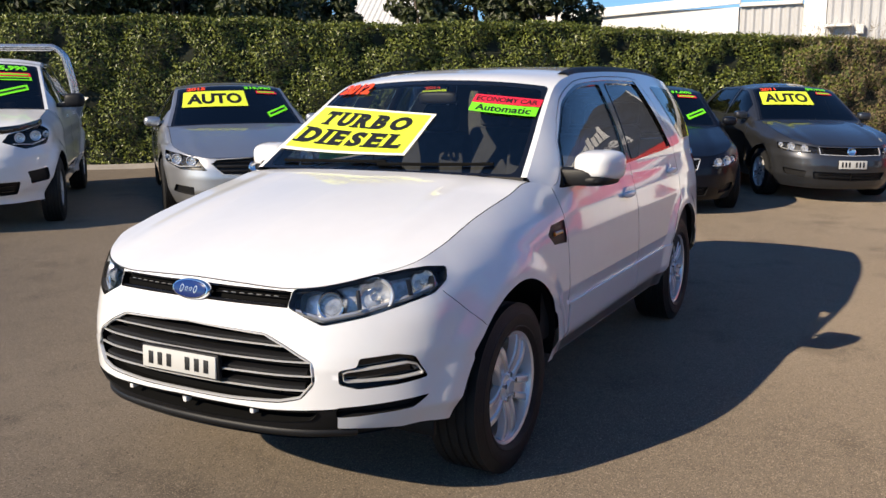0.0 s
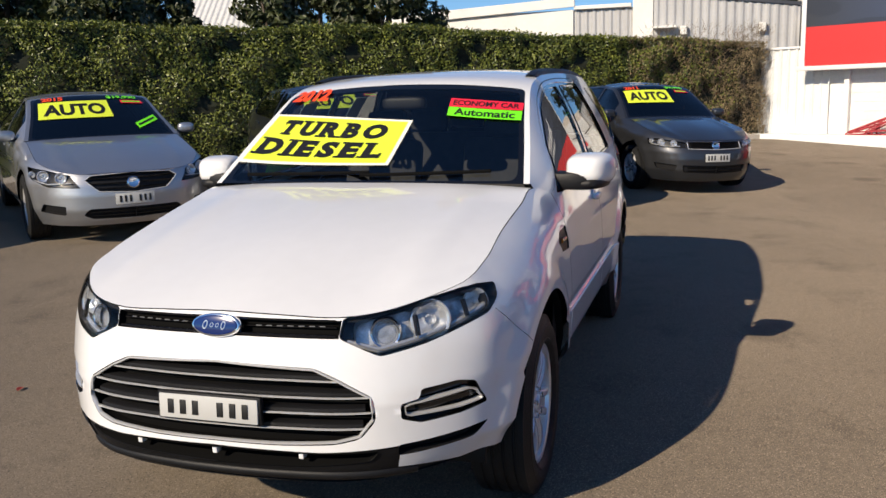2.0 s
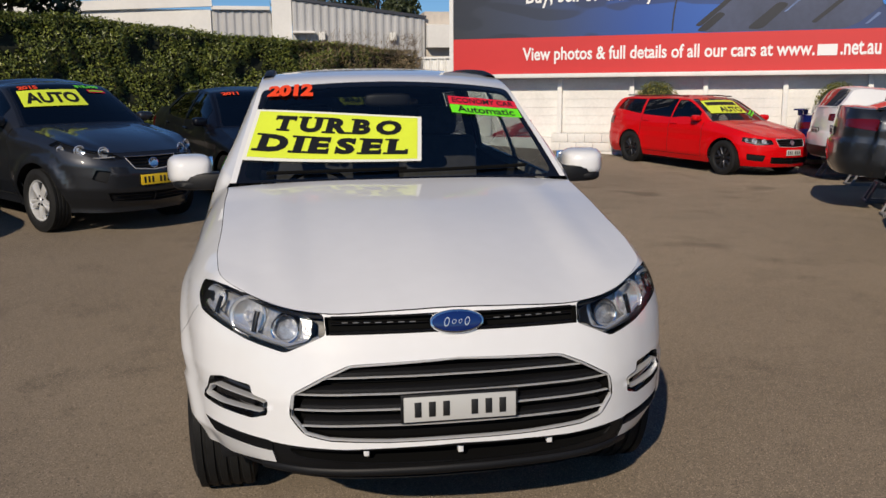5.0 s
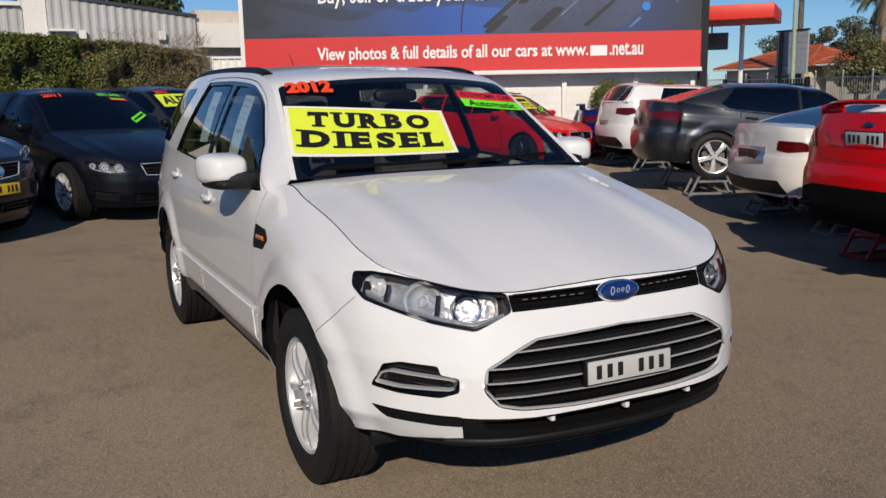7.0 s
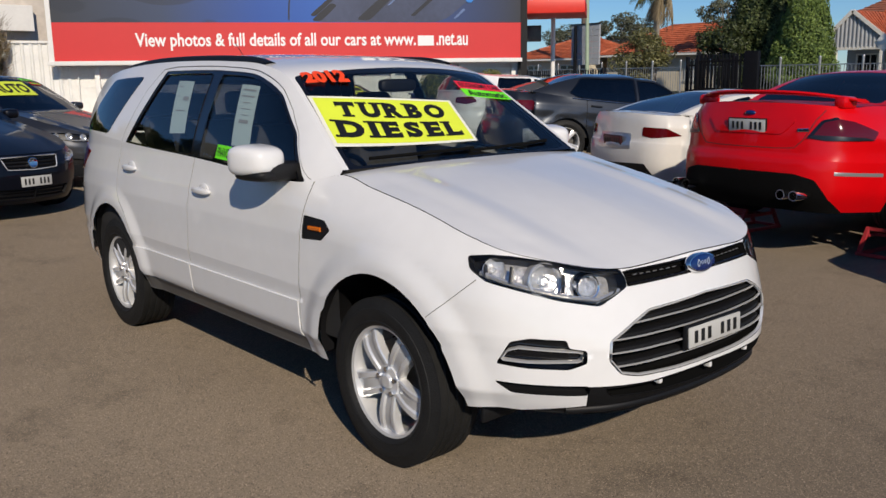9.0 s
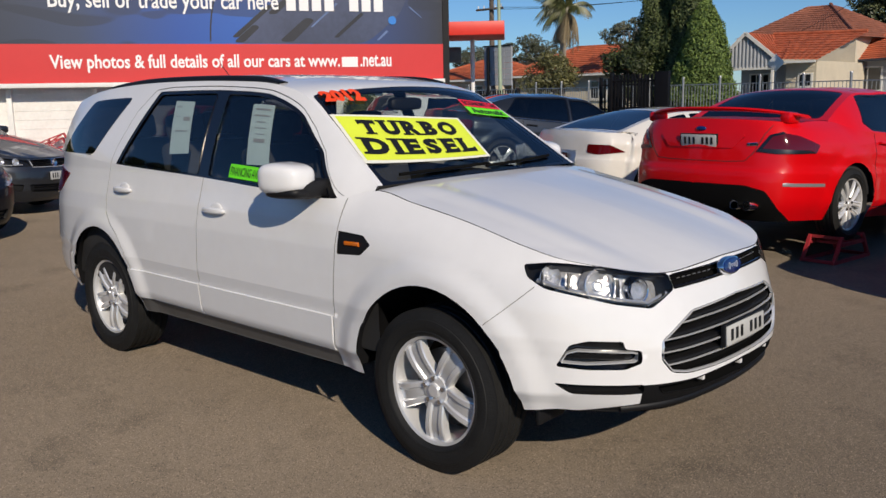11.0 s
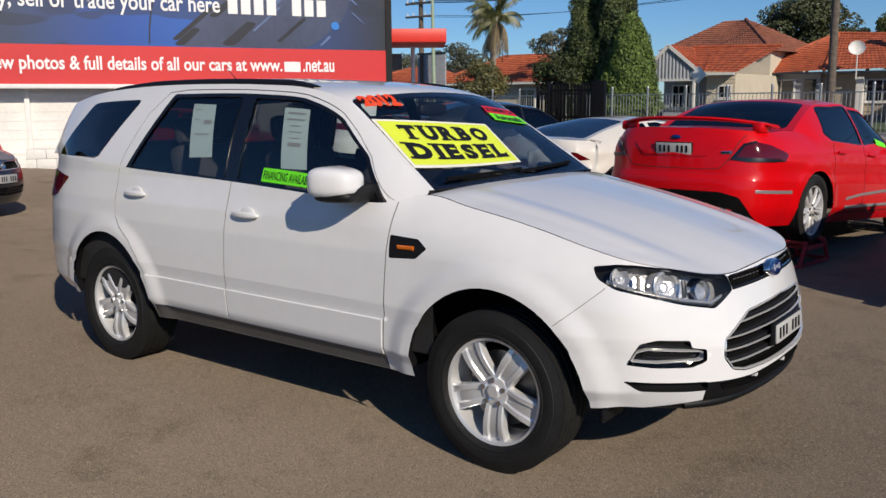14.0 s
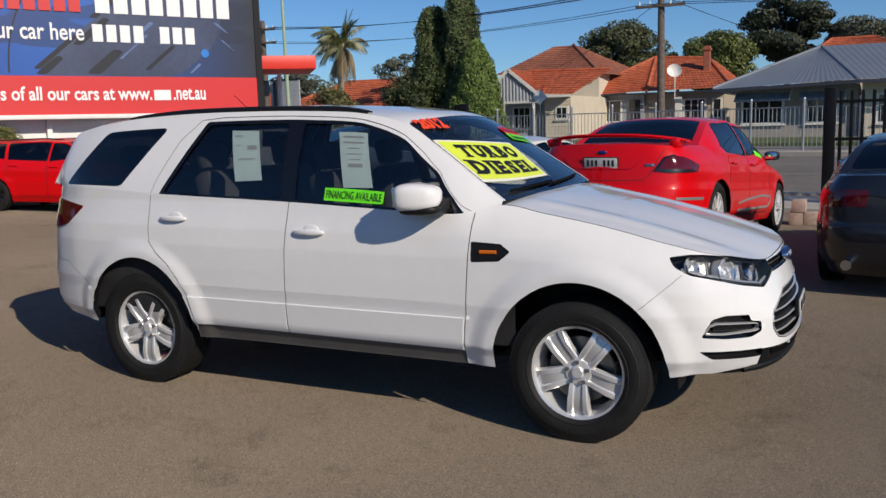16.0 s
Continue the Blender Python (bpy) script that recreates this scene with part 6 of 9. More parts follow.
for nm, poly, mat in (("plate_recess", [(-1, 0.72), (0.30, 0.72), (0.34, 0.54), (-1, 0.52)], "silver_paint"), ("diffuser", [(-1, 0.36), (0.55, 0.38), (0.62, 0.24), (-1, 0.22)], "black")):
    poly = [(B.s_rear(y, z) if y >= 0 else B.length, z) for y, z in poly]
    lay(nm, B.W, cut_sheet(rounded(poly, 0.02, 3), [], 0.05)["base"], M[mat], c, 0.006, (1, -1), joined=True)

# steel-grey sedan, tail on stands
B, sp = car_spec(2.76, 0.80, 1.02, 0.885, 0.325, 0.74, (-0.48, 0.98), (-1.18, 1.40), (-1.7, 1.445), (-2.50, 1.385), (-3.30, 1.075), (0.95, 1.02), 1.045)
c = make_car("sedan", "steel-grey sedan with silver five-spoke wheels, its tail on stands", "steel_paint", B, park(-5.57, 10.0, 62, 0.24), (-0.66, -1.62, -2.46),
             [(0.44, 0.62), (0.50, 0.70), (0.78, 0.74), (0.82, 0.66)], [(-1, 0.70), (0.32, 0.70), (0.28, 0.55), (-1, 0.54)], [[(-1, 0.42), (0.45, 0.42), (0.42, 0.28), (-1, 0.26)]],
             [(0.56, 0.90), (0.80, 0.93), (0.86, 0.85), (0.84, 0.785), (0.58, 0.81)], sedan_windows(-0.48, -1.18, -2.50, -3.12, 0.98, 1.385, -1.6), rim=("alloy", 5, 0.034), rim_r=0.24, rear_plate=("plate", 0.72), plate=None)
decal("strip_card", lambda a, b: B.G(a, b) * np.array([1, -1, 1]), [(-0.9, 0.05), (-1.25, 0.05), (-1.25, 0.12), (-0.9, 0.12)], M["lime"], c, 0.006)
for sg in (1, -1):
    v, f = sweep(B, [(s_at(B, x), float(B.top(s_at(B, x))) - 0.012) for x in (-0.8, -1.6, -2.3, -2.7)], 0.003, 0.014, 0.006, False)
    if sg < 0:
        v, f = v * np.array([1, -1, 1]), [t[::-1] for t in f]
    link("chrome_trim", v, f, M["chrome"], c)

# white hatchback
B, sp = car_spec(2.575, 0.87, 0.76, 0.89, 0.32, 0.74, (-0.42, 1.02), (-1.05, 1.43), (-1.6, 1.48), (-2.95, 1.42), (-3.27, 1.06), (0.97, 1.03), None)
c = make_car("hatchback", "white hatchback seen from behind, raised on ramps", "white_paint", B, park(-9.73, 11.80, 74, 0.2), (-0.55, -1.62),
             [(0.44, 0.62), (0.46, 0.70), (0.78, 0.74), (0.80, 0.66)], [(-1, 0.70), (0.36, 0.70), (0.36, 0.64), (-1, 0.63)], [],
             [(0.44, 0.95), (0.76, 0.97), (0.82, 0.88), (0.72, 0.82), (0.44, 0.84)], [sedan_windows(-0.42, -1.05, -2.6, -3.0, 1.0, 1.42, -1.62)[0], [(-1.70, 1.40), (-1.70, 1.04), (-2.55, 1.08), (-2.40, 1.38)]], rear_plate=("plate", 0.64), plate=None)

poly = [(B.s_rear(y, z) if y >= 0 else B.length, z) for y, z in ((-1, 0.40), (0.56, 0.40), (0.66, 0.30), (0.64, 0.22), (-1, 0.22))]
lay("diffuser", B.W, cut_sheet(rounded(poly, 0.02, 3), [], 0.05)["base"], M["black"], c, 0.008, (1, -1), joined=True, middle=(B.length,))

# blue sedan behind
B, sp = car_spec(2.65, 0.90, 1.0, 0.89, 0.32, 0.74, (-0.45, 1.0), (-1.15, 1.42), (-1.6, 1.46), (-2.3, 1.40), (-2.9, 1.10), (0.97, 1.03), 1.09)
c = make_car("sedan", "dark blue sedan with a small boot spoiler beside the white wall", "blue_paint", B, park(-11.3, 12.95, 52), (-0.55, -1.52, -2.35),
             None, None, [], [(0.46, 0.93), (0.80, 0.96), (0.86, 0.84), (0.48, 0.80)], sedan_windows(-0.45, -1.15, -2.3, -2.9, 1.0, 1.40, -1.5), plate=None)
bm = bmesh.new()
add_box(bm, (-3.52, 0, 1.20), (0.2, 1.35, 0.03), 0.012)
spo = part("boot_spoiler", bm, M["blue_paint"], c)
for sg in (1, -1):
    bm = bmesh.new()
    add_box(bm, (-3.50, sg * 0.52, 1.14), (0.10, 0.06, 0.12), 0.012)
    part("spoiler_foot", bm, M["blue_paint"], spo)

# charcoal sedan at the street side
B, sp = car_spec(2.637, 0.86, 0.97, 0.90, 0.325, 0.74, (-0.45, 0.98), (-1.15, 1.38), (-1.6, 1.42), (-2.35, 1.36), (-2.9, 1.08), (0.95, 1.01), 1.06)
c = make_car("sedan", "charcoal grey sedan with a red tail lamp, parked beside the gate", "char_paint", B, park(2.05, 6.75, 84), (-0.62, -1.58, -2.42),
             None, None, [], [(0.40, 0.94), (0.78, 0.95), (0.86, 0.86), (0.80, 0.78), (0.42, 0.80)], sedan_windows(-0.45, -1.15, -2.35, -2.9, 0.98, 1.36, -1.56), rear_plate=("plate", 0.80), plate=None)
for sg in (1, -1):
    bm = bmesh.new()
    add_cyl(bm, (-3.62, sg * 0.55, 0.30), (-3.45, sg * 0.55, 0.30), 0.045, None, 16)
    part("tailpipe", bm, M["chrome"], c)


# ---- white ute ----
def build_ute():
    U, sp = car_spec(3.0, 0.88, 1.15, 0.90, 0.38, 1.06, (-0.42, 1.29), (-1.02, 1.81), (-1.5, 1.885), (-2.25, 1.84), (-2.62, 1.38), (1.23, 1.28), 1.26, 0.22, 0.04, 0.44, 0.32)
    c = make_car("ute", "white dual-cab ute with tubular steel rack and lime windscreen cards", "white_paint", U, park(-2.98, -7.06, 46), (-0.58, -1.50, -2.35),
                 [(0.40, 0.98), (0.46, 1.06), (0.74, 1.14), (0.82, 1.08), (0.80, 0.94), (0.62, 0.90)], [(-1, 1.04), (0.36, 1.03), (0.30, 0.84), (-1, 0.82)], [[(-1, 0.56), (0.55, 0.56), (0.50, 0.42), (-1, 0.40)], [(0.62, 0.66), (0.80, 0.68), (0.80, 0.54), (0.64, 0.52)]],
                 [(0.7, 1.1), (0.85, 1.1), (0.85, 0.8), (0.7, 0.8)], sedan_windows(-0.42, -1.02, -2.22, -2.6, 1.27, 1.80, -1.46), rim=("alloy", 6, 0.036), plate=("plate", 0.62), mirror=False)
    th = t_key(U, 2)
    decal("price_card", U.T, [(th * 0.80, 0.05), (th * 0.80, 0.80), (th * 0.96, 0.78), (th * 0.96, 0.05)], M["gloss_black"], c, 0.005, "$25,990", M["lime"], (0.95, 0.86), label="lime price lettering", bold=0.05)
    decal("strip_card", U.T, [(th * 0.70, 0.05), (th * 0.70, 0.82), (th * 0.78, 0.81), (th * 0.78, 0.05)], M["pink"], c, 0.006, lines=[("", 0.05, 0.3, 0.95, 0.7)], text_mat=M["lime"])
    decal("strip_card", U.T, [(th * 0.61, 0.05), (th * 0.61, 0.83), (th * 0.69, 0.82), (th * 0.69, 0.05)], M["lime"], c, 0.006, lines=[("", 0.05, 0.3, 0.95, 0.7)], text_mat=M["ink"])
    decal("strip_card", U.T, [(th * 0.18, 0.05), (th * 0.40, 0.76), (th * 0.52, 0.74), (th * 0.30, 0.03)], M["lime"], c, 0.006, lines=[("", 0.05, 0.35, 0.95, 0.65)], text_mat=M["ink"])
    # bonnet guard
    link("bonnet_guard", *sweep(U, [(0.0, 1.08), (U.s_front(0.55, 1.11), 1.11), (U.s_front(0.74, 1.16), 1.16)], 0.004, 0.085, 0.016), M["gloss_black"], c, "smoked black bonnet guard", smooth_angle=40)
    for sg in (1, -1):
        bm = soft_box(0.085, 0.115, 0.085, 3.4, 20, 10)
        bmesh.ops.transform(bm, matrix=pose(-0.72, sg * 1.03, 1.37, 0, 0, sg * -10), verts=bm.verts)
        mir = part("door_mirror", bm, M["black"], c, "black door mirror")
        bm = bmesh.new()
        add_box(bm, (-0.72, sg * 0.90, 1.31), (0.09, 0.16, 0.05), 0.012)
        part("mirror_arm", bm, M["black"], mir)
    tube = material("rack_tube", (0.70, 0.71, 0.72), 0.25, 0.8, vary=0.08)
    for x, top in ((-2.66, 2.06), (-3.15, 2.04)):
        line = [(x - 0.05, -0.88, 1.05), (x, -0.84, 1.55), (x + 0.02, -0.76, top - 0.12), (x + 0.02, -0.66, top)]
        line += [(a, -b, z) for a, b, z in line[::-1]]
        cu = bpy.data.curves.new("rack_hoop", "CURVE")
        cu.dimensions, cu.bevel_depth, cu.bevel_resolution = "3D", 0.035, 3
        s = cu.splines.new("POLY")
        pts = rounded3(line, 0.12)
        s.points.add(len(pts) - 1)
        for q, p in zip(s.points, pts):
            q.co = (*p, 1)
        ob = new("rack_hoop", cu)
        ob.parent = c
        cu.materials.append(tube)
    for y in (-0.62, 0.62):
        bm = bmesh.new()
        add_cyl(bm, (-2.64, y, 2.04), (-3.13, y, 2.02), 0.026, None, 12)
        part("rack_rail", bm, tube, c)
    return c


def rounded3(line, r):
    out = [Vector(line[0])]
    for a, b, d in zip(line, line[1:], line[2:]):
        a, b, d = Vector(a), Vector(b), Vector(d)
        k = min(r, (a - b).length * 0.45, (d - b).length * 0.45)
        u, w = b + (a - b).normalized() * k, b + (d - b).normalized() * k
        out += [u * (1 - t) ** 2 + b * 2 * t * (1 - t) + w * t * t for t in (0, 0.25, 0.5, 0.75, 1)]
    return out + [Vector(line[-1])]


build_ute()

# ---- stands and ramps ----
def beam(bm, a, b, w=0.03, h=None):
    """A square steel bar from a to b."""
    a, b = Vector(a), Vector(b)
    d = b - a
    q = d.to_track_quat("Z", "Y").to_matrix().to_4x4()
    add_box(bm, (a + b) / 2, (w, h or w, d.length), 0.0, q)


def wheel_stand(car_m, wb, track, side, mat, label):
    """A steel cradle under a raised rear wheel."""
    p = car_m @ Vector((-wb, side * track, 0.0))
    g = float(ground_z(p.x, p.y))
    h = p.z - g
    root = thing("wheel_stand", label, "car stand", "stands under raised wheels")
    a = math.atan2(car_m[1][0], car_m[0][0])
    root.matrix_world = Matrix.Translation((p.x, p.y, g)) @ Matrix.Rotation(a, 4, "Z")
    for y in (-0.15, 0.15):
        for x0, x1 in ((-0.34, -0.20), (0.34, 0.20)):
            bm = bmesh.new()
            beam(bm, (x0, y, 0.0), (x1, y, h + 0.05))
            part("leg", bm, mat, root, smooth_angle=None)
        bm = bmesh.new()
        beam(bm, (-0.21, y, h - 0.02), (0.21, y, h - 0.02))
        part("top_rail", bm, mat, root, smooth_angle=None)
        bm = bmesh.new()
        beam(bm, (-0.34, y, 0.016), (0.34, y, 0.016))
        part("foot_rail", bm, mat, root, smooth_angle=None)
    for x, z in ((-0.20, h + 0.04), (0.20, h + 0.04), (-0.10, h - 0.02), (0.0, h - 0.02), (0.10, h - 0.02), (-0.34, 0.02), (0.34, 0.02)):
        bm = bmesh.new()
        beam(bm, (x, -0.165, z), (x, 0.165, z), 0.028)
        part("cross_bar", bm, mat, root, smooth_angle=None)
    return root


stand_red = material("stand_red", (0.42, 0.035, 0.045), 0.5, vary=0.3, scale=12)
stand_grey = material("stand_grey", (0.22, 0.22, 0.23), 0.5, 0.3, vary=0.3, scale=12)
for m_, wb_, tr_, mat_, lab in ((FALCON, 2.838, 0.80, stand_red, "red-painted steel wheel stand under the red sedan"), (park(-2.86, 8.76, 72, 0.15), 2.57, 0.77, stand_grey, "grey steel wheel stand under the white coupe"),
                                (park(-5.57, 10.0, 62, 0.24), 2.76, 0.77, stand_grey, "grey steel wheel stand under the steel-grey sedan"), (park(-9.73, 11.80, 74, 0.2), 2.575, 0.77, stand_grey, "grey steel wheel stand under the white hatchback")):
    for sd in (1, -1):
        wheel_stand(m_, wb_, tr_, sd, mat_, lab)


def car_ramp(m, label):
    """A wedge-shaped ladder ramp of steel bars, 1.0 long and 0.3 high."""
    root = thing("car_ramp", label, "ramp", "stacked ramps", m)
    for y in (-0.13, 0.13):
        for a, b in (((-0.5, y, 0.0), (0.5, y, 0.0)), ((-0.5, y, 0.02), (0.38, y, 0.30)), ((0.5, y, 0.0), (0.38, y, 0.30)), ((0.05, y, 0.0), (0.05, y, 0.19)), ((-0.15, y, 0.0), (0.38, y, 0.30))):
            bm = bmesh.new()
            beam(bm, a, b, 0.026)
            part("side_rail", bm, stand_red, root, smooth_angle=None)
    for k in np.linspace(0.04, 0.98, 9):
        bm = bmesh.new()
        beam(bm, (-0.5 + 0.88 * k, -0.14, 0.02 + 0.28 * k), (-0.5 + 0.88 * k, 0.14, 0.02 + 0.28 * k), 0.022)
        part("rung", bm, stand_red, root, smooth_angle=None)


# ---- ground, street ----
def asphalt_material(name, base, light, fine=220.0):
    m = material(name, base, 0.85)
    n, l = m.node_tree.nodes, m.node_tree.links
    b = n["Principled BSDF"]
    b.inputs["Diffuse Roughness"].default_value = 1.0
    b.inputs["Specular IOR Level"].default_value = 0.35
    co = n.new("ShaderNodeTexCoord")

    def noise_node(scale, detail=5.0, rough=0.6):
        t = n.new("ShaderNodeTexNoise")
        t.inputs["Scale"].default_value, t.inputs["Detail"].default_value, t.inputs["Roughness"].default_value = scale, detail, rough
        l.new(co.outputs["Object"], t.inputs["Vector"])
        return t

    def mix(fac, a, c, kind="MIX"):
        x = n.new("ShaderNodeMix")
        x.data_type, x.blend_type = "RGBA", kind
        if isinstance(fac, float):
            x.inputs["Factor"].default_value = fac
        else:
            l.new(fac, x.inputs["Factor"])
        for sock, val in ((x.inputs["A"], a), (x.inputs["B"], c)):
            if isinstance(val, tuple):
                sock.default_value = (*val, 1)
            else:
                l.new(val, sock)
        return x.outputs["Result"]

    def ramp_node(src, a, c):
        r = n.new("ShaderNodeMapRange")
        r.inputs["From Min"].default_value, r.inputs["From Max"].default_value = a, c
        l.new(src, r.inputs["Value"])
        return r.outputs[0]

    big, mid_, sm = noise_node(0.22, 4), noise_node(1.7, 6, 0.7), noise_node(fine, 3)
    v = n.new("ShaderNodeTexVoronoi")
    v.inputs["Scale"].default_value = fine * 0.55
    l.new(co.outputs["Object"], v.inputs["Vector"])
    col = mix(ramp_node(big.outputs["Fac"], 0.35, 0.68), base, light)
    col = mix(ramp_node(mid_.outputs["Fac"], 0.52, 0.75), col, tuple(c * 0.62 for c in base))
    sp_ = n.new("ShaderNodeSeparateColor")
    l.new(v.outputs["Color"], sp_.inputs[0])
    stone = mix(ramp_node(sp_.outputs[0], 0.80, 0.95), col, tuple(min(1, c * 1.6) for c in light))
    stone = mix(ramp_node(sp_.outputs[1], 0.82, 0.95), stone, tuple(c * 0.50 for c in base))
    # oil spots
    oil = noise_node(0.9, 2, 0.4)
    stone = mix(ramp_node(oil.outputs["Fac"], 0.66, 0.74), stone, tuple(c * 0.78 for c in base))
    l.new(stone, b.inputs["Base Color"])
    bu = n.new("ShaderNodeBump")
    bu.inputs["Strength"].default_value, bu.inputs["Distance"].default_value = 0.7, 0.004
    l.new(sm.outputs["Fac"], bu.inputs["Height"])
    l.new(bu.outputs[0], b.inputs["Normal"])
    return m


ASPHALT = asphalt_material("yard_asphalt", (0.140, 0.113, 0.084), (0.205, 0.166, 0.124), 420.0)
ROAD = asphalt_material("road_asphalt", (0.10, 0.095, 0.09), (0.15, 0.14, 0.13))
CONCRETE = material("concrete", (0.42, 0.38, 0.33), 0.85, vary=0.18, scale=2.0, bump=0.3, bump_scale=40)
axis = np.unique(np.concatenate([np.arange(-30, 40.1, 1.0), np.array([-400, -250, -160, -110, -80, -60, -45, -36, 46, 55, 70, 90, 120, 170, 260, 400])]))
X, Y = np.meshgrid(axis, axis)
n_ = len(axis)
gv = np.stack([X.ravel(), Y.ravel(), ground_z(X, Y).ravel()], 1)
gf = [(i * n_ + j, i * n_ + j + 1, (i + 1) * n_ + j + 1, (i + 1) * n_ + j) for i in range(n_ - 1) for j in range(n_ - 1)]
tagged(link("ground", gv, gf, ASPHALT, smooth_angle=60), "worn brown-grey asphalt yard with fine stones and stains", "ground", kind="structure")
SU, SN = np.array([-0.982, 0.191]), np.array([0.191, 0.982])


def street(m, t, z=0.0):
    """A point by its distance across the street (m) and along it (t)."""
    p = SN * m + SU * t
    return (p[0], p[1], float(ground_z(p[0], p[1])) + z)


def band(name, m0, m1, t0, t1, z, mat, label, cat, thick=0.0):
    ts = np.linspace(t0, t1, 40)
    ms = np.linspace(m0, m1, 6)
    v = [street(m, t, z) for t in ts for m in ms]
    f = [(i * 6 + j, i * 6 + j + 1, (i + 1) * 6 + j + 1, (i + 1) * 6 + j) for i in range(39) for j in range(5)]
    if thick:
        k = len(v)
        v += [street(m, t, z - thick) for t in ts for m in ms]
        f += [(i * 6, (i + 1) * 6, k + (i + 1) * 6, k + i * 6) for i in range(39)] + [(i * 6 + 5, k + i * 6 + 5, k + (i + 1) * 6 + 5, (i + 1) * 6 + 5) for i in range(39)]
    return tagged(link(name, v, f, mat), label, cat, kind="structure")


band("road", 12.6, 23.9, -60, 140, 0.006, ROAD, "grey asphalt street beyond the yard's gate", "road")
band("road", 25.4, 29.0, -60, 140, 0.006, ROAD, "far lane of the grey asphalt street", "road")
band("pavement", 10.4, 12.4, -60, 140, 0.05, CONCRETE, "pale concrete footpath along the street", "pavement", 0.1)
band("kerb", 12.4, 12.6, -60, 140, 0.10, CONCRETE, "concrete kerb of the footpath", "kerb", 0.15)
band("median_kerb", 23.9, 25.4, -60, 140, 0.14, CONCRETE, "raised concrete median strip under the fence", "kerb", 0.16)
band("verge", 29.0, 33.0, -60, 140, 0.12, material("verge_grass", (0.09, 0.12, 0.045), 0.9, vary=0.4, scale=3), "grass verge on the far side of the street", "verge", 0.16)

# ---- hedge ----
HE, HD = np.array([-18.46, 2.75]), np.array([0.568, -0.823])
HN = np.array([0.823, 0.568])
leaf = leaf_material("hedge_leaf", (0.022, 0.040, 0.008), (0.215, 0.245, 0.042), 0.40)
dry = leaf_material("hedge_dry", (0.09, 0.070, 0.035), (0.33, 0.25, 0.14), 0.7)
twig = material("hedge_twig", (0.20, 0.15, 0.10), 0.85, vary=0.3, scale=30)


def leaves(name, pts, nrm, size, mat, parent, rng, label="", spread=0.9):
    """Small folded leaves at pts, roughly facing nrm."""
    k = len(pts)
    n = nrm + rng.normal(0, spread, (k, 3))
    n /= np.linalg.norm(n, axis=1)[:, None]
    a = np.cross(n, rng.normal(0, 1, (k, 3)))
    a /= np.linalg.norm(a, axis=1)[:, None]
    b = np.cross(n, a)
    s = size * rng.uniform(0.6, 1.4, (k, 1))
    v = np.stack([pts - a * s, pts + b * s * 0.45 + n * s * 0.12, pts + a * s, pts - b * s * 0.45 + n * s * 0.12], 1).reshape(-1, 3)
    f = np.arange(4 * k).reshape(k, 4)
    me = bpy.data.meshes.new(name)
    me.from_pydata(v.tolist(), [], f.tolist())
    me.materials.append(mat)
    ob = new(name, me)
    ob.parent = parent
    ob["kind"] = "stuff"
    if label:
        ob["label"] = label
    return ob


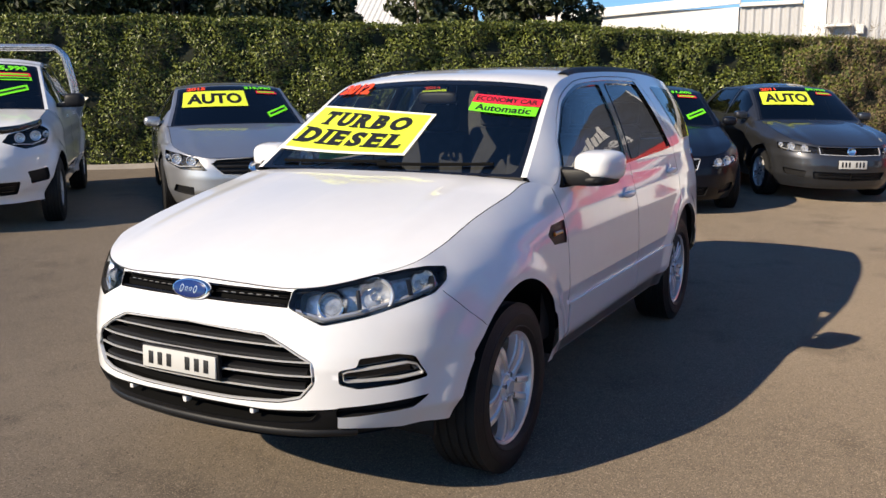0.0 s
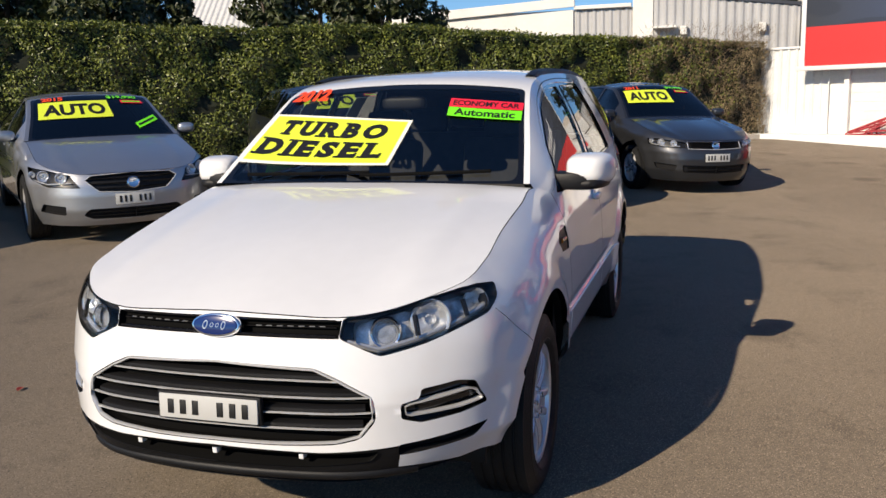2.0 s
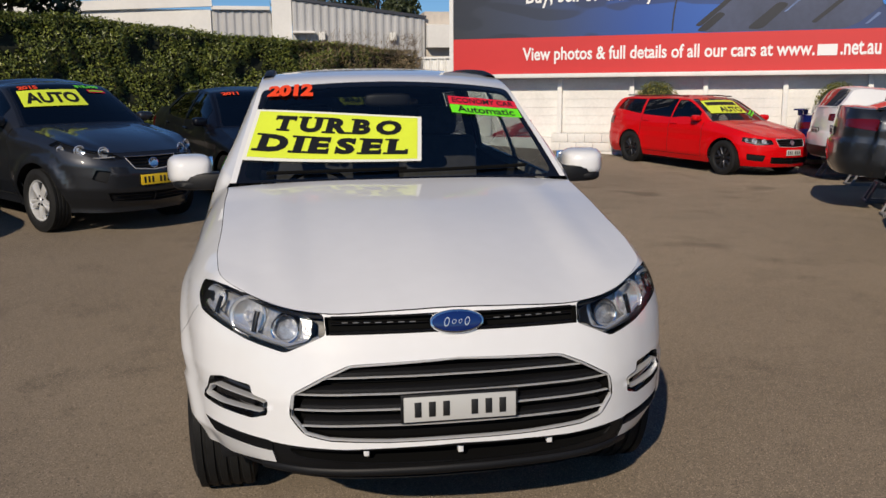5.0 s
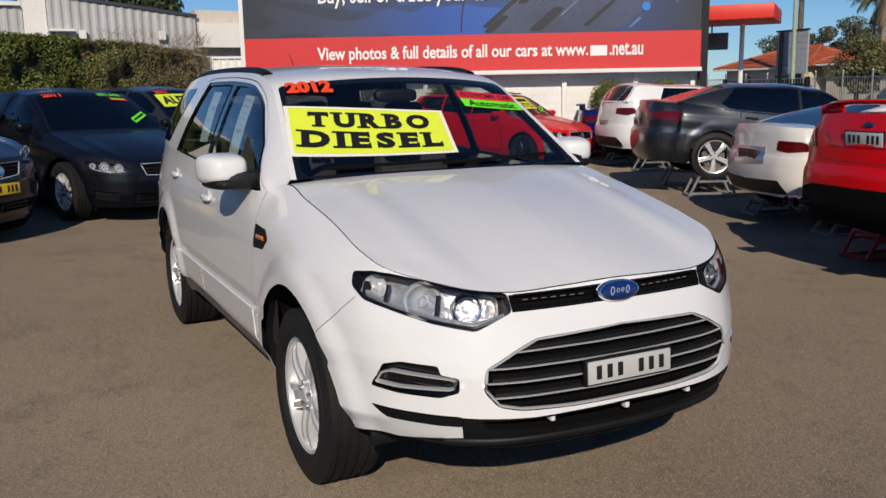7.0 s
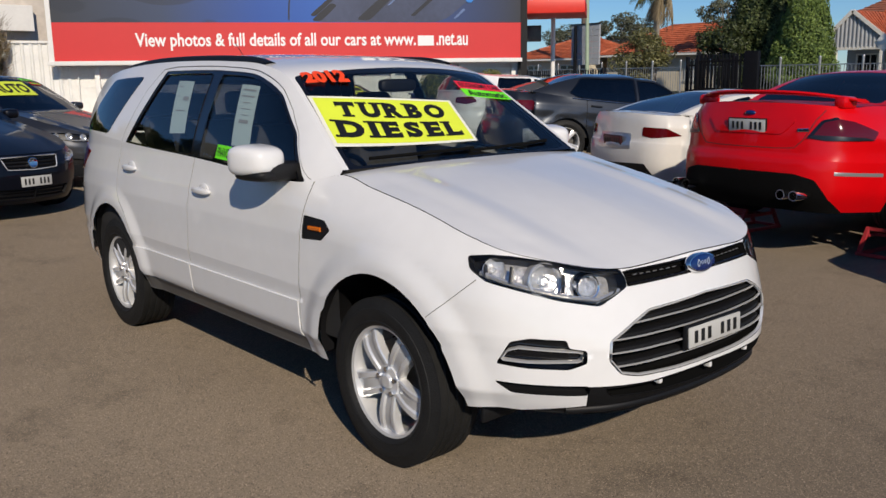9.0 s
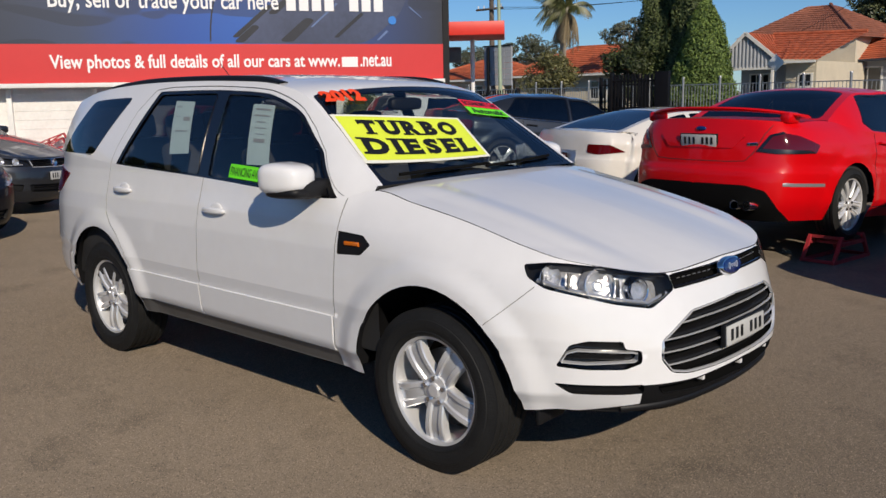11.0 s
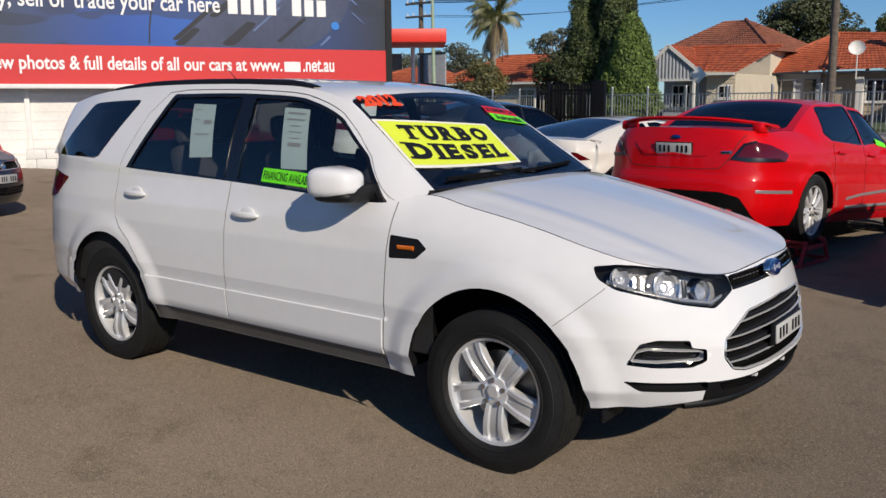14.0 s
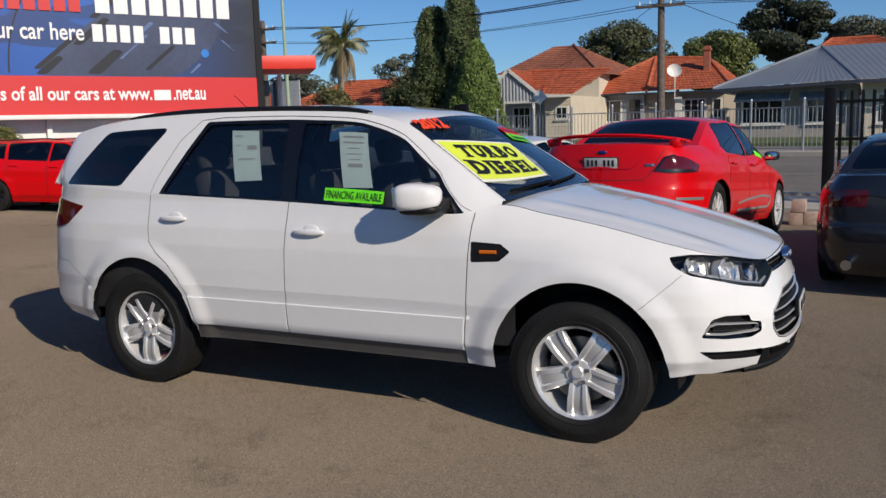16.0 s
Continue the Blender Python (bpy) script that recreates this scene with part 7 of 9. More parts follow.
def build_hedge():
    rng = np.random.default_rng(4)
    L, top, depth = 26.0, 3.02, 1.3
    root = thing("hedge", "tall clipped green hedge, brown and bare at one end", "hedge")
    # core sheet, near-black to stand in for shade among leaves and twigs
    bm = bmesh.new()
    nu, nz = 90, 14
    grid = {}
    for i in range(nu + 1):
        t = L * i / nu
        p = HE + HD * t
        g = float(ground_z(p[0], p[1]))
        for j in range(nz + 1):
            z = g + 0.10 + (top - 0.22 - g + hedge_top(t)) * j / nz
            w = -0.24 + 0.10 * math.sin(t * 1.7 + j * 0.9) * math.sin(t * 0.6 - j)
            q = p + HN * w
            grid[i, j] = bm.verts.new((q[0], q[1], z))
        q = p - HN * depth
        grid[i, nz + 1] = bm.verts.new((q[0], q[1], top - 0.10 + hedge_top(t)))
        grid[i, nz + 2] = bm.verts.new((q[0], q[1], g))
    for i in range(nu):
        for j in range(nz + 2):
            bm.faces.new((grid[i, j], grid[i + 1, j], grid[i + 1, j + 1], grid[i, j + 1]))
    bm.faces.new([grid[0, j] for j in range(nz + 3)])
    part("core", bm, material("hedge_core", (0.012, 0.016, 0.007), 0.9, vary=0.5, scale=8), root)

    def scatter(n, t0, t1, power=1.0):
        t = t0 + (t1 - t0) * rng.random(n) ** power
        on_top = rng.random(n) < 0.26
        g = ground_z(HE[0] + HD[0] * t, HE[1] + HD[1] * t)
        h = np.where(on_top, 1.0, rng.random(n) ** 0.9)
        tz = top + hedge_top(t)
        lump = 0.07 * np.sin(t * 5.1 + h * 7) + 0.05 * np.sin(t * 11.3 - h * 13) + 0.06 * np.sin(h * 17 + t * 2.3)
        w = np.where(on_top, -depth * rng.random(n), lump - 0.10 * rng.random(n) ** 2 - 0.08)
        z = np.where(on_top, tz + 0.03 * rng.normal(0, 1, n) - 0.04, g + 0.08 + (tz - g - 0.10) * h)
        w -= np.where(h > 0.96, (h - 0.96) * 2.0, 0) * ~on_top
        p = np.stack([HE[0] + HD[0] * t + HN[0] * w, HE[1] + HD[1] * t + HN[1] * w, z], 1)
        nrm = np.where(on_top[:, None], np.array([0, 0, 1.0]), np.array([HN[0], HN[1], 0.25]))
        return p, nrm, t

    p, nrm, t = scatter(120000, 0.0, L)
    bare = (t < 2.6) & (rng.random(len(t)) < np.clip(1.15 - t / 2.8, 0, 1))
    leaves("foliage", p[~bare], nrm[~bare], 0.033, leaf, root, rng, "glossy dark green leaves")
    p, nrm, t = scatter(20000, 0.0, 3.6, 1.1)
    leaves("dry_foliage", p, nrm, 0.024, dry, root, rng, "dry brown leaves")
    # bare twigs at the dry end and end face
    k = 2600
    t = 3.2 * rng.random(k) ** 1.4
    endf = rng.random(k) < 0.3
    t = np.where(endf, -0.02, t)
    g = ground_z(HE[0] + HD[0] * t, HE[1] + HD[1] * t)
    z = g + 0.1 + (top - g - 0.15) * rng.random(k)
    w = np.where(endf, -depth * rng.random(k), -0.10 - 0.15 * rng.random(k))
    a = np.stack([HE[0] + HD[0] * t + HN[0] * w, HE[1] + HD[1] * t + HN[1] * w, z], 1)
    d = np.stack([np.where(endf, -HD[0], HN[0]) * 0.5 + rng.normal(0, 0.5, k), np.where(endf, -HD[1], HN[1]) * 0.5 + rng.normal(0, 0.5, k), 0.5 + 0.6 * rng.random(k)], 1)
    d /= np.linalg.norm(d, axis=1)[:, None]
    b = a + d * rng.uniform(0.12, 0.34, (k, 1))
    s = np.cross(d, rng.normal(0, 1, (k, 3)))
    s /= np.linalg.norm(s, axis=1)[:, None]
    s2 = np.cross(d, s)
    r = 0.004
    v = np.concatenate([np.stack([a + s * r, a - s * r * 0.5 + s2 * r, a - s * r * 0.5 - s2 * r, b], 1)]).reshape(-1, 3)
    f = []
    for i in range(k):
        q = 4 * i
        f += [(q, q + 1, q + 3), (q + 1, q + 2, q + 3), (q + 2, q, q + 3)]
    ob = link("twig_tangle", v, f, twig, root, "bare brown twigs")
    ob["kind"] = "stuff"


def hedge_top(t):
    """The hedge's top is a little uneven and drops to its dry end."""
    t = np.asarray(t, float)
    return 0.03 * np.sin(t * 0.9) + 0.02 * np.sin(t * 3.1 + 1) - 0.42 * np.clip(1 - t / 9.0, 0, 1) + 0.02 * np.clip(t - 12, 0, 10)


build_hedge()
k0, k1 = HE + HD * 0 + HN * 0.12, HE + HD * 26 + HN * 0.12
v = []
for i in range(31):
    p = k0 + (k1 - k0) * i / 30
    z = float(ground_z(p[0], p[1]))
    for o, h in ((0, -0.05), (0, 0.09), (-0.10, 0.09), (-0.10, -0.05)):
        q = p - HN * (-o)
        v.append((q[0], q[1], z + h))
f = [(4 * i + j, 4 * i + 4 + j, 4 * i + 4 + (j + 1) % 4, 4 * i + (j + 1) % 4) for i in range(30) for j in range(4)]
tagged(link("bed_edging", v, f, CONCRETE), "low concrete edging along the hedge's foot", "edging", kind="structure")

# ---- billboard and white boundary wall ----
BP, BD = np.array([-17.094, 5.074]), np.array([0.4903, 0.8715])
BN = np.array([0.8715, -0.4903])


def bb(s, z, out=0.0):
    p = BP + BD * s + BN * out
    return Vector((float(p[0]), float(p[1]), float(z)))


def bb_box(bm, s0, s1, z0, z1, o0, o1, bevel=0.0):
    a = math.atan2(BD[1], BD[0])
    c = BP + BD * (s0 + s1) / 2 + BN * (o0 + o1) / 2
    add_box(bm, (c[0], c[1], (z0 + z1) / 2), (s1 - s0, abs(o1 - o0), z1 - z0), bevel, Matrix.Rotation(a, 4, "Z"))


white_wall = material("white_wall_paint", (0.80, 0.79, 0.76), 0.7, vary=0.10, scale=1.6, bump=0.2, bump_scale=25)
white_steel = material("white_steel", (0.78, 0.78, 0.76), 0.45, vary=0.06, scale=3)
sign_red = material("sign_red", (0.62, 0.030, 0.030), 0.45, vary=0.03, scale=0.7)
sign_white = material("sign_white", (0.85, 0.85, 0.85), 0.5)


def sign_picture():
    """Printed vinyl: a blue field that darkens to charcoal, with sweeping car-like curves."""
    m = material("sign_picture", (0.03, 0.08, 0.25), 0.4)
    n, l = m.node_tree.nodes, m.node_tree.links
    co, sp_ = n.new("ShaderNodeTexCoord"), n.new("ShaderNodeSeparateXYZ")
    l.new(co.outputs["Object"], sp_.inputs[0])
    r = n.new("ShaderNodeValToRGB")
    e = r.color_ramp.elements
    e[0].position, e[0].color = 0.0, (0.035, 0.038, 0.045, 1)
    e[1].position, e[1].color = 1.0, (0.030, 0.032, 0.040, 1)
    for pos, c in ((0.22, (0.040, 0.060, 0.12)), (0.42, (0.015, 0.075, 0.34)), (0.62, (0.02, 0.12, 0.48)), (0.80, (0.025, 0.06, 0.20))):
        k = e.new(pos)
        k.color = (*c, 1)
    mr = n.new("ShaderNodeMapRange")
    mr.inputs["From Min"].default_value, mr.inputs["From Max"].default_value = -5.4, 5.4
    l.new(sp_.outputs[0], mr.inputs["Value"])
    l.new(mr.outputs[0], r.inputs[0])
    mp = n.new("ShaderNodeMapping")
    mp.inputs["Rotation"].default_value = (0, radians(35), 0)
    mp.inputs["Scale"].default_value = (0.28, 1.0, 1.1)
    w = n.new("ShaderNodeTexNoise")
    w.inputs["Scale"].default_value, w.inputs["Detail"].default_value = 1.3, 1.0
    w.inputs["Distortion"].default_value = 1.2
    l.new(co.outputs["Object"], mp.inputs["Vector"])
    l.new(mp.outputs[0], w.inputs["Vector"])
    q = n.new("ShaderNodeValToRGB")
    q.color_ramp.elements[0].position, q.color_ramp.elements[1].position = 0.50, 0.53
    x = n.new("ShaderNodeMix")
    x.data_type = "RGBA"
    l.new(w.outputs["Fac"], q.inputs[0])
    mm = n.new("ShaderNodeMath")
    mm.operation = "MULTIPLY"
    mm.inputs[1].default_value = 0.55
    l.new(q.outputs[0], mm.inputs[0])
    l.new(mm.outputs[0], x.inputs["Factor"])
    l.new(r.outputs[0], x.inputs["A"])
    x.inputs["B"].default_value = (0.02, 0.025, 0.04, 1)
    l.new(x.outputs["Result"], n["Principled BSDF"].inputs["Base Color"])
    return m


def flat_text(name, body, s0, s1, z0, z1, mat, parent, bold=0.02, out=0.175):
    """A line of printed letters on the billboard, each letter a part of its own."""
    v, f, wh = letters(body, 1.0, bold)
    # faces that share points belong to one stroke; strokes above one another to one letter
    home = list(range(len(v)))

    def root_of(i):
        while home[i] != i:
            home[i] = home[home[i]]
            i = home[i]
        return i

    for t in f:
        for i in t[1:]:
            home[root_of(i)] = root_of(t[0])
    groups = {}
    for t in f:
        groups.setdefault(root_of(t[0]), []).append(t)
    spans = sorted((min(v[i, 0] for t in g for i in t), max(v[i, 0] for t in g for i in t), g) for g in groups.values())
    glyphs = []
    for x0, x1, g in spans:
        if glyphs and x0 < glyphs[-1][1] - 0.6 * min(x1 - x0, glyphs[-1][1] - glyphs[-1][0]):
            glyphs[-1] = (glyphs[-1][0], max(x1, glyphs[-1][1]), glyphs[-1][2] + g)
        else:
            glyphs.append((x0, x1, g))
    for _, _, g in glyphs:
        ids = sorted({i for t in g for i in t})
        at = {i: k for k, i in enumerate(ids)}
        pts = [bb(s0 + (v[i, 0] / wh[0] + 0.5) * (s1 - s0), z0 + (v[i, 1] / wh[1] + 0.5) * (z1 - z0), out) for i in ids]
        link(name, pts, [tuple(at[i] for i in t) for t in g], mat, parent)


def text_bar(s0, s1, z0, z1, mat, parent, out=0.17):
    bm = bmesh.new()
    bb_box(bm, s0, s1, z0, z1, out, out + 0.006, 0.0)
    return part("lettering_bar", bm, mat, parent, smooth_angle=None)


def build_billboard():
    root = thing("billboard", "large advertising billboard, blue picture over a red lettered band", "billboard")
    S0, S1, Z0, ZR, Z1 = -1.74, 9.04, 2.0, 2.86, 5.75
    bm = bmesh.new()
    add_box(bm, (0, 0, 0), (S1 - S0, 0.10, Z1 - ZR))
    pic = part("picture", bm, sign_picture(), root, "blue and charcoal printed picture", None)
    c = bb((S0 + S1) / 2, (ZR + Z1) / 2, 0.10)
    pic.matrix_local = Matrix.Translation(c) @ Matrix.Rotation(math.atan2(BD[1], BD[0]), 4, "Z")
    bm = bmesh.new()
    bb_box(bm, S0, S1, Z0 + 0.02, ZR - 0.002, 0.06, 0.16)
    band_ = part("red_band", bm, sign_red, root, "red band with white lettering", None)
    bm = bmesh.new()
    bb_box(bm, S0 - 0.10, S0, Z0 - 0.06, Z1, -0.1, 0.18)
    part("frame_post", bm, white_steel, root)
    bm = bmesh.new()
    bb_box(bm, S1, S1 + 0.16, 0.0, Z1, -0.1, 0.18)
    part("frame_post", bm, M["black"], root, "dark steel post")
    bm = bmesh.new()
    bb_box(bm, S0 - 0.15, S1 + 0.02, Z0 - 0.08, Z0 + 0.015, -0.12, 0.24, 0.01)
    part("frame_rail", bm, white_steel, root)
    flat_text("letter", "View photos & full details of all our cars at www.", 0.0, 6.42, 2.235, 2.63, sign_white, band_, 0.022)
    text_bar(6.47, 6.86, 2.32, 2.555, sign_white, band_, 0.168)
    flat_text("letter", ".net.au", 6.92, 7.70, 2.32, 2.61, sign_white, band_, 0.022)
    flat_text("letter", "Buy, sell or trade your car here", 0.07, 5.02, 3.52, 4.0, sign_white, pic_parent(pic), 0.015)
    for i in range(8):
        if i != 4:
            text_bar(5.20 + i * 0.30, 5.42 + i * 0.30, 3.62, 4.0, sign_white, pic_parent(pic))
    # the printed close-up of a car: pale sweep, dark slats, a thin arc and light glints
    slate = material("print_slate", (0.050, 0.066, 0.125), 0.4, vary=0.25, scale=0.8)
    slat = material("print_dark", (0.014, 0.016, 0.024), 0.4, vary=0.2, scale=1.5)
    glint = material("print_glint", (0.11, 0.17, 0.34), 0.4, vary=0.2, scale=2.0)
    shapes = [("print_sweep", slate, 0.154, [(3.95, 2.87), (4.35, 3.35), (5.1, 4.0), (6.2, 4.75), (7.7, 5.2), (8.3, 4.5), (8.0, 3.6), (7.1, 2.87)], 0.3)]
    for x, z, length, w in ((3.92, 3.02, 1.15, 0.13), (3.95, 2.90, 0.62, 0.22), (4.75, 3.55, 0.95, 0.20), (5.0, 2.92, 0.85, 0.32), (5.15, 4.15, 1.0, 0.16), (6.3, 3.02, 0.9, 0.10)):
        dx, dz = length * 0.76, length * 0.65
        shapes.append(("print_slat", slat, 0.158, [(x, z), (x + w, z - 0.02), (x + dx + w * 0.7, z + dz - 0.05), (x + dx, z + dz)], 0.12))
    for x, z, length, w in ((5.75, 3.25, 0.9, 0.05), (6.1, 3.75, 0.55, 0.10), (8.15, 3.75, 0.45, 0.06), (8.0, 4.15, 0.4, 0.09), (7.35, 2.95, 0.35, 0.06)):
        sg = -1 if x > 7.9 else 1
        shapes.append(("print_glint", glint, 0.162, [(x, z), (x + w, z), (x + w + length * 0.7, z + sg * length * 0.6), (x + length * 0.7, z + sg * length * 0.6 + 0.03)], 0.04))
    for nm, mt, out, poly, r in shapes:
        pts = rounded(poly, r, 5)
        link(nm, [bb(a, max(z, ZR + 0.004), out) for a, z in pts], [tuple(range(len(pts)))], mt, pic_parent(pic))
    arc = [(3.42 + 1.5 * (1 - math.cos(a)), 2.87 + 2.4 * math.sin(a)) for a in np.linspace(0.02, 1.15, 16)]
    link("print_arc", [bb(a + o, z, 0.158) for a, z in arc for o in (0.0, 0.035)], [(2 * i, 2 * i + 1, 2 * i + 3, 2 * i + 2) for i in range(len(arc) - 1)], slat, pic_parent(pic))
    # the firm's name stays plain shapes
    for s0, s1, mat in ((0.0, 2.4, sign_white), (2.6, 5.05, sign_red), (5.3, 8.5, sign_white)):
        n = 8
        for i in range(n):
            w = (s1 - s0) / n
            text_bar(s0 + i * w, s0 + i * w + w * 0.78, 4.25, 4.25 + (0.78 if i % 3 == 0 else 0.58), mat, pic_parent(pic))
    bm = bmesh.new()
    c = Vector(bb(7.75, 3.42, 0.172))
    r = bmesh.ops.create_circle(bm, cap_ends=True, segments=24, radius=0.10)
    bmesh.ops.transform(bm, matrix=Matrix.Translation(c) @ Vector((BN[0], BN[1], 0)).to_track_quat("Z", "Y").to_matrix().to_4x4(), verts=r["verts"])
    part("blue_dot", bm, material("dot_blue", (0.02, 0.20, 0.62), 0.5), pic_parent(pic), smooth_angle=None)


def pic_parent(pic):
    return pic.parent


build_billboard()


def build_wall():
    root = tagged(new("wall_white"), "white painted wall under the billboard with steel posts", "wall", kind="structure")
    bm = bmesh.new()
    bb_box(bm, -1.74, 9.2, 0.0, 1.98, -0.42, -0.30)
    part("wall_panel", bm, white_wall, root)
    # sheet fence left of the billboard: trapezoid ribs
    bm = bmesh.new()
    pts = []
    s = -3.6
    while s < -1.70:
        pts += [(s, 0.0), (s + 0.10, 0.0), (s + 0.125, 0.035), (s + 0.165, 0.035), (s + 0.19, 0.0)]
        s += 0.19
    lo = [bm.verts.new(bb(a, 0.25, -0.30 + o)) for a, o in pts]
    hi = [bm.verts.new(bb(a, 2.46, -0.30 + o)) for a, o in pts]
    for i in range(len(pts) - 1):
        bm.faces.new((lo[i], lo[i + 1], hi[i + 1], hi[i]))
    part("sheet_fence", bm, white_steel, root, "white ribbed steel sheet fence", None)
    bm = bmesh.new()
    bb_box(bm, -3.6, -1.72, 2.43, 2.48, -0.34, -0.24)
    part("fence_cap", bm, white_steel, root)
    for z in np.arange(0.62, 1.95, 0.2):
        bm = bmesh.new()
        bb_box(bm, -1.60, 9.2, z, z + 0.196, -0.298, -0.288, 0.002)
        part("weatherboard", bm, white_wall, root, smooth_angle=None)
    for s in (-0.93, 0.84, 2.55, 4.2, 5.9, 7.6, 8.95):
        bm = bmesh.new()
        bb_box(bm, s - 0.055, s + 0.055, 0.3, 1.98, -0.26, -0.14, 0.008)
        part("wall_post", bm, white_steel, root)
    bm = bmesh.new()
    bb_box(bm, -1.74, 9.0, 1.74, 1.79, -0.24, -0.20)
    part("wall_rail", bm, white_steel, root)
    bm = bmesh.new()
    bb_box(bm, -3.4, 0.75, 0.0, 0.52, -0.28, 0.22, 0.02)
    part("footing", bm, white_wall, root, "white painted concrete footing")
    # low block wall
    for r_ in range(3):
        s = 0.75 + (0.2 if r_ % 2 else 0.0)
        if r_ % 2:
            bm = bmesh.new()
            bb_box(bm, 0.75, 0.945, 0.02 + r_ * 0.2, 0.214 + r_ * 0.2, -0.1, 0.30, 0.008)
            part("block", bm, white_wall, root)
        while s < 9.0:
            bm = bmesh.new()
            bb_box(bm, s, s + 0.394, 0.02 + r_ * 0.2, 0.214 + r_ * 0.2, -0.1, 0.30 + random.uniform(-0.006, 0.006), 0.008)
            part("block", bm, white_wall, root)
            s += 0.4
    # conduit and meter boxes
    bm = bmesh.new()
    add_cyl(bm, bb(-1.35, 0.55, -0.22), bb(-1.35, 2.0, -0.22), 0.018, None, 8)
    part("conduit", bm, white_steel, root)


build_wall()

# clipped round shrubs before the wall
rng = np.random.default_rng(9)
shrub_leaf = leaf_material("shrub_leaf", (0.07, 0.085, 0.012), (0.27, 0.26, 0.045), 0.5)
for s, r in ((3.13, 0.52), (6.95, 0.46), (8.3, 0.44)):
    c = np.array(bb(s, 1.28, 0.10))
    root = thing("shrub", "clipped round yellow-green shrub on the block wall", "shrub", "shrubs on the wall")
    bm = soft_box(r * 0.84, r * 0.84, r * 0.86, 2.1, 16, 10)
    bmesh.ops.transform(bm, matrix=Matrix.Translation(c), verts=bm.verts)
    # dark body under the leaves; the shade between them is its colour
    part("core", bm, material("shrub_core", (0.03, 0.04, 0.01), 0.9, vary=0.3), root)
    bm = bmesh.new()
    add_cyl(bm, (c[0], c[1], 0.55), (c[0], c[1], c[2] - r * 0.5), 0.05, None, 8)
    part("stem", bm, twig, root)
    d = rng.normal(0, 1, (2600, 3))
    d /= np.linalg.norm(d, axis=1)[:, None]
    leaves("foliage", c + d * r * rng.uniform(0.86, 1.04, (2600, 1)) * np.array([1, 1, 1.05]), d, 0.022, shrub_leaf, root, rng)

# ramps on the footing
for s, z, tilt in ((-0.27, 0.525, 0), (-0.22, 0.60, 4)):
    car_ramp(Matrix.Translation(bb(s, z, 0.05)) @ Matrix.Rotation(math.atan2(BD[1], BD[0]), 4, "Z") @ Matrix.Rotation(radians(-tilt), 4, "Y"), "dark red steel car ramp stacked on the wall's footing")


# ---- cards on the white wagon ----
SERIFS = dict(T=[(0.26, 0.74, 0, 0.09), (0.0, 0.09, 0.70, 0.9), (0.91, 1.0, 0.70, 0.9)], U=[(-0.09, 0.36, 0.91, 1), (0.64, 1.09, 0.91, 1)], R=[(-0.10, 0.38, 0, 0.09), (-0.10, 0.12, 0.91, 1), (0.76, 1.12, 0, 0.09)], B=[(-0.10, 0.12, 0, 0.09), (-0.10, 0.12, 0.91, 1)],
              O=[], D=[(-0.10, 0.12, 0, 0.09), (-0.10, 0.12, 0.91, 1)], I=[(-0.45, 1.45, 0, 0.09), (-0.45, 1.45, 0.91, 1)], E=[(-0.12, 0.12, 0, 0.09), (-0.12, 0.12, 0.91, 1), (0.88, 1.02, 0, 0.30), (0.86, 1.0, 0.70, 1)], S=[(0.02, 0.12, 0.03, 0.30), (0.86, 0.95, 0.70, 0.97)], L=[(-0.12, 0.42, 0.91, 1), (-0.12, 0.12, 0, 0.09), (0.90, 1.04, 0, 0.30)])


def serif_line(card, fn, corners, body, u0, v0, u1, v1):
    """Heavy slab-serif letters across a card: each letter a part of the card."""
    q = quad_map(corners)
    glyphs = [letters(ch, 1.0, 0.058) for ch in body]
    gap = 0.17
    total = sum(g[2][0] for g in glyphs) + gap * (len(body) - 1)
    at = 0.0

    def lift(u, v, o):
        ab = q(np.asarray(u), np.asarray(v))
        p = fn(ab[:, 0], ab[:, 1])
        return p + np.array([0.55, 0, 0.83]) * o

    for ch, (v, f, wh) in zip(body, glyphs):
        k = (u1 - u0) / total
        a = u0 + at * k
        u = a + (v[:, 0] + wh[0] / 2) * k + (v[:, 1] / wh[1]) * 0.012
        w = v0 + (v[:, 1] / wh[1] + 0.5) * (v1 - v0)
        pts = [lift(u, w, 0.009)]
        faces = [tuple(t) for t in f]
        n = len(u)
        for x0, x1, y0, y1 in SERIFS[ch]:
            x0, x1 = (x0 - 0.07, x1 + 0.07) if y1 - y0 < 0.15 else (x0, x1)
            y0, y1 = (y0, y1 + 0.02) if y0 == 0 else (y0 - 0.02, y1)
            uu = [a + x * wh[0] * k + (y - 0.5) * 0.012 for x, y in ((x0, y0), (x1, y0), (x1, y1), (x0, y1))]
            vv = [v0 + y * (v1 - v0) for y in (y0, y0, y1, y1)]
            pts.append(lift(uu, vv, 0.0098))
            faces.append((n, n + 1, n + 2, n + 3))
            n += 4
        link("letter", np.concatenate(pts), faces, M["ink"], card)
        at += wh[0] + gap


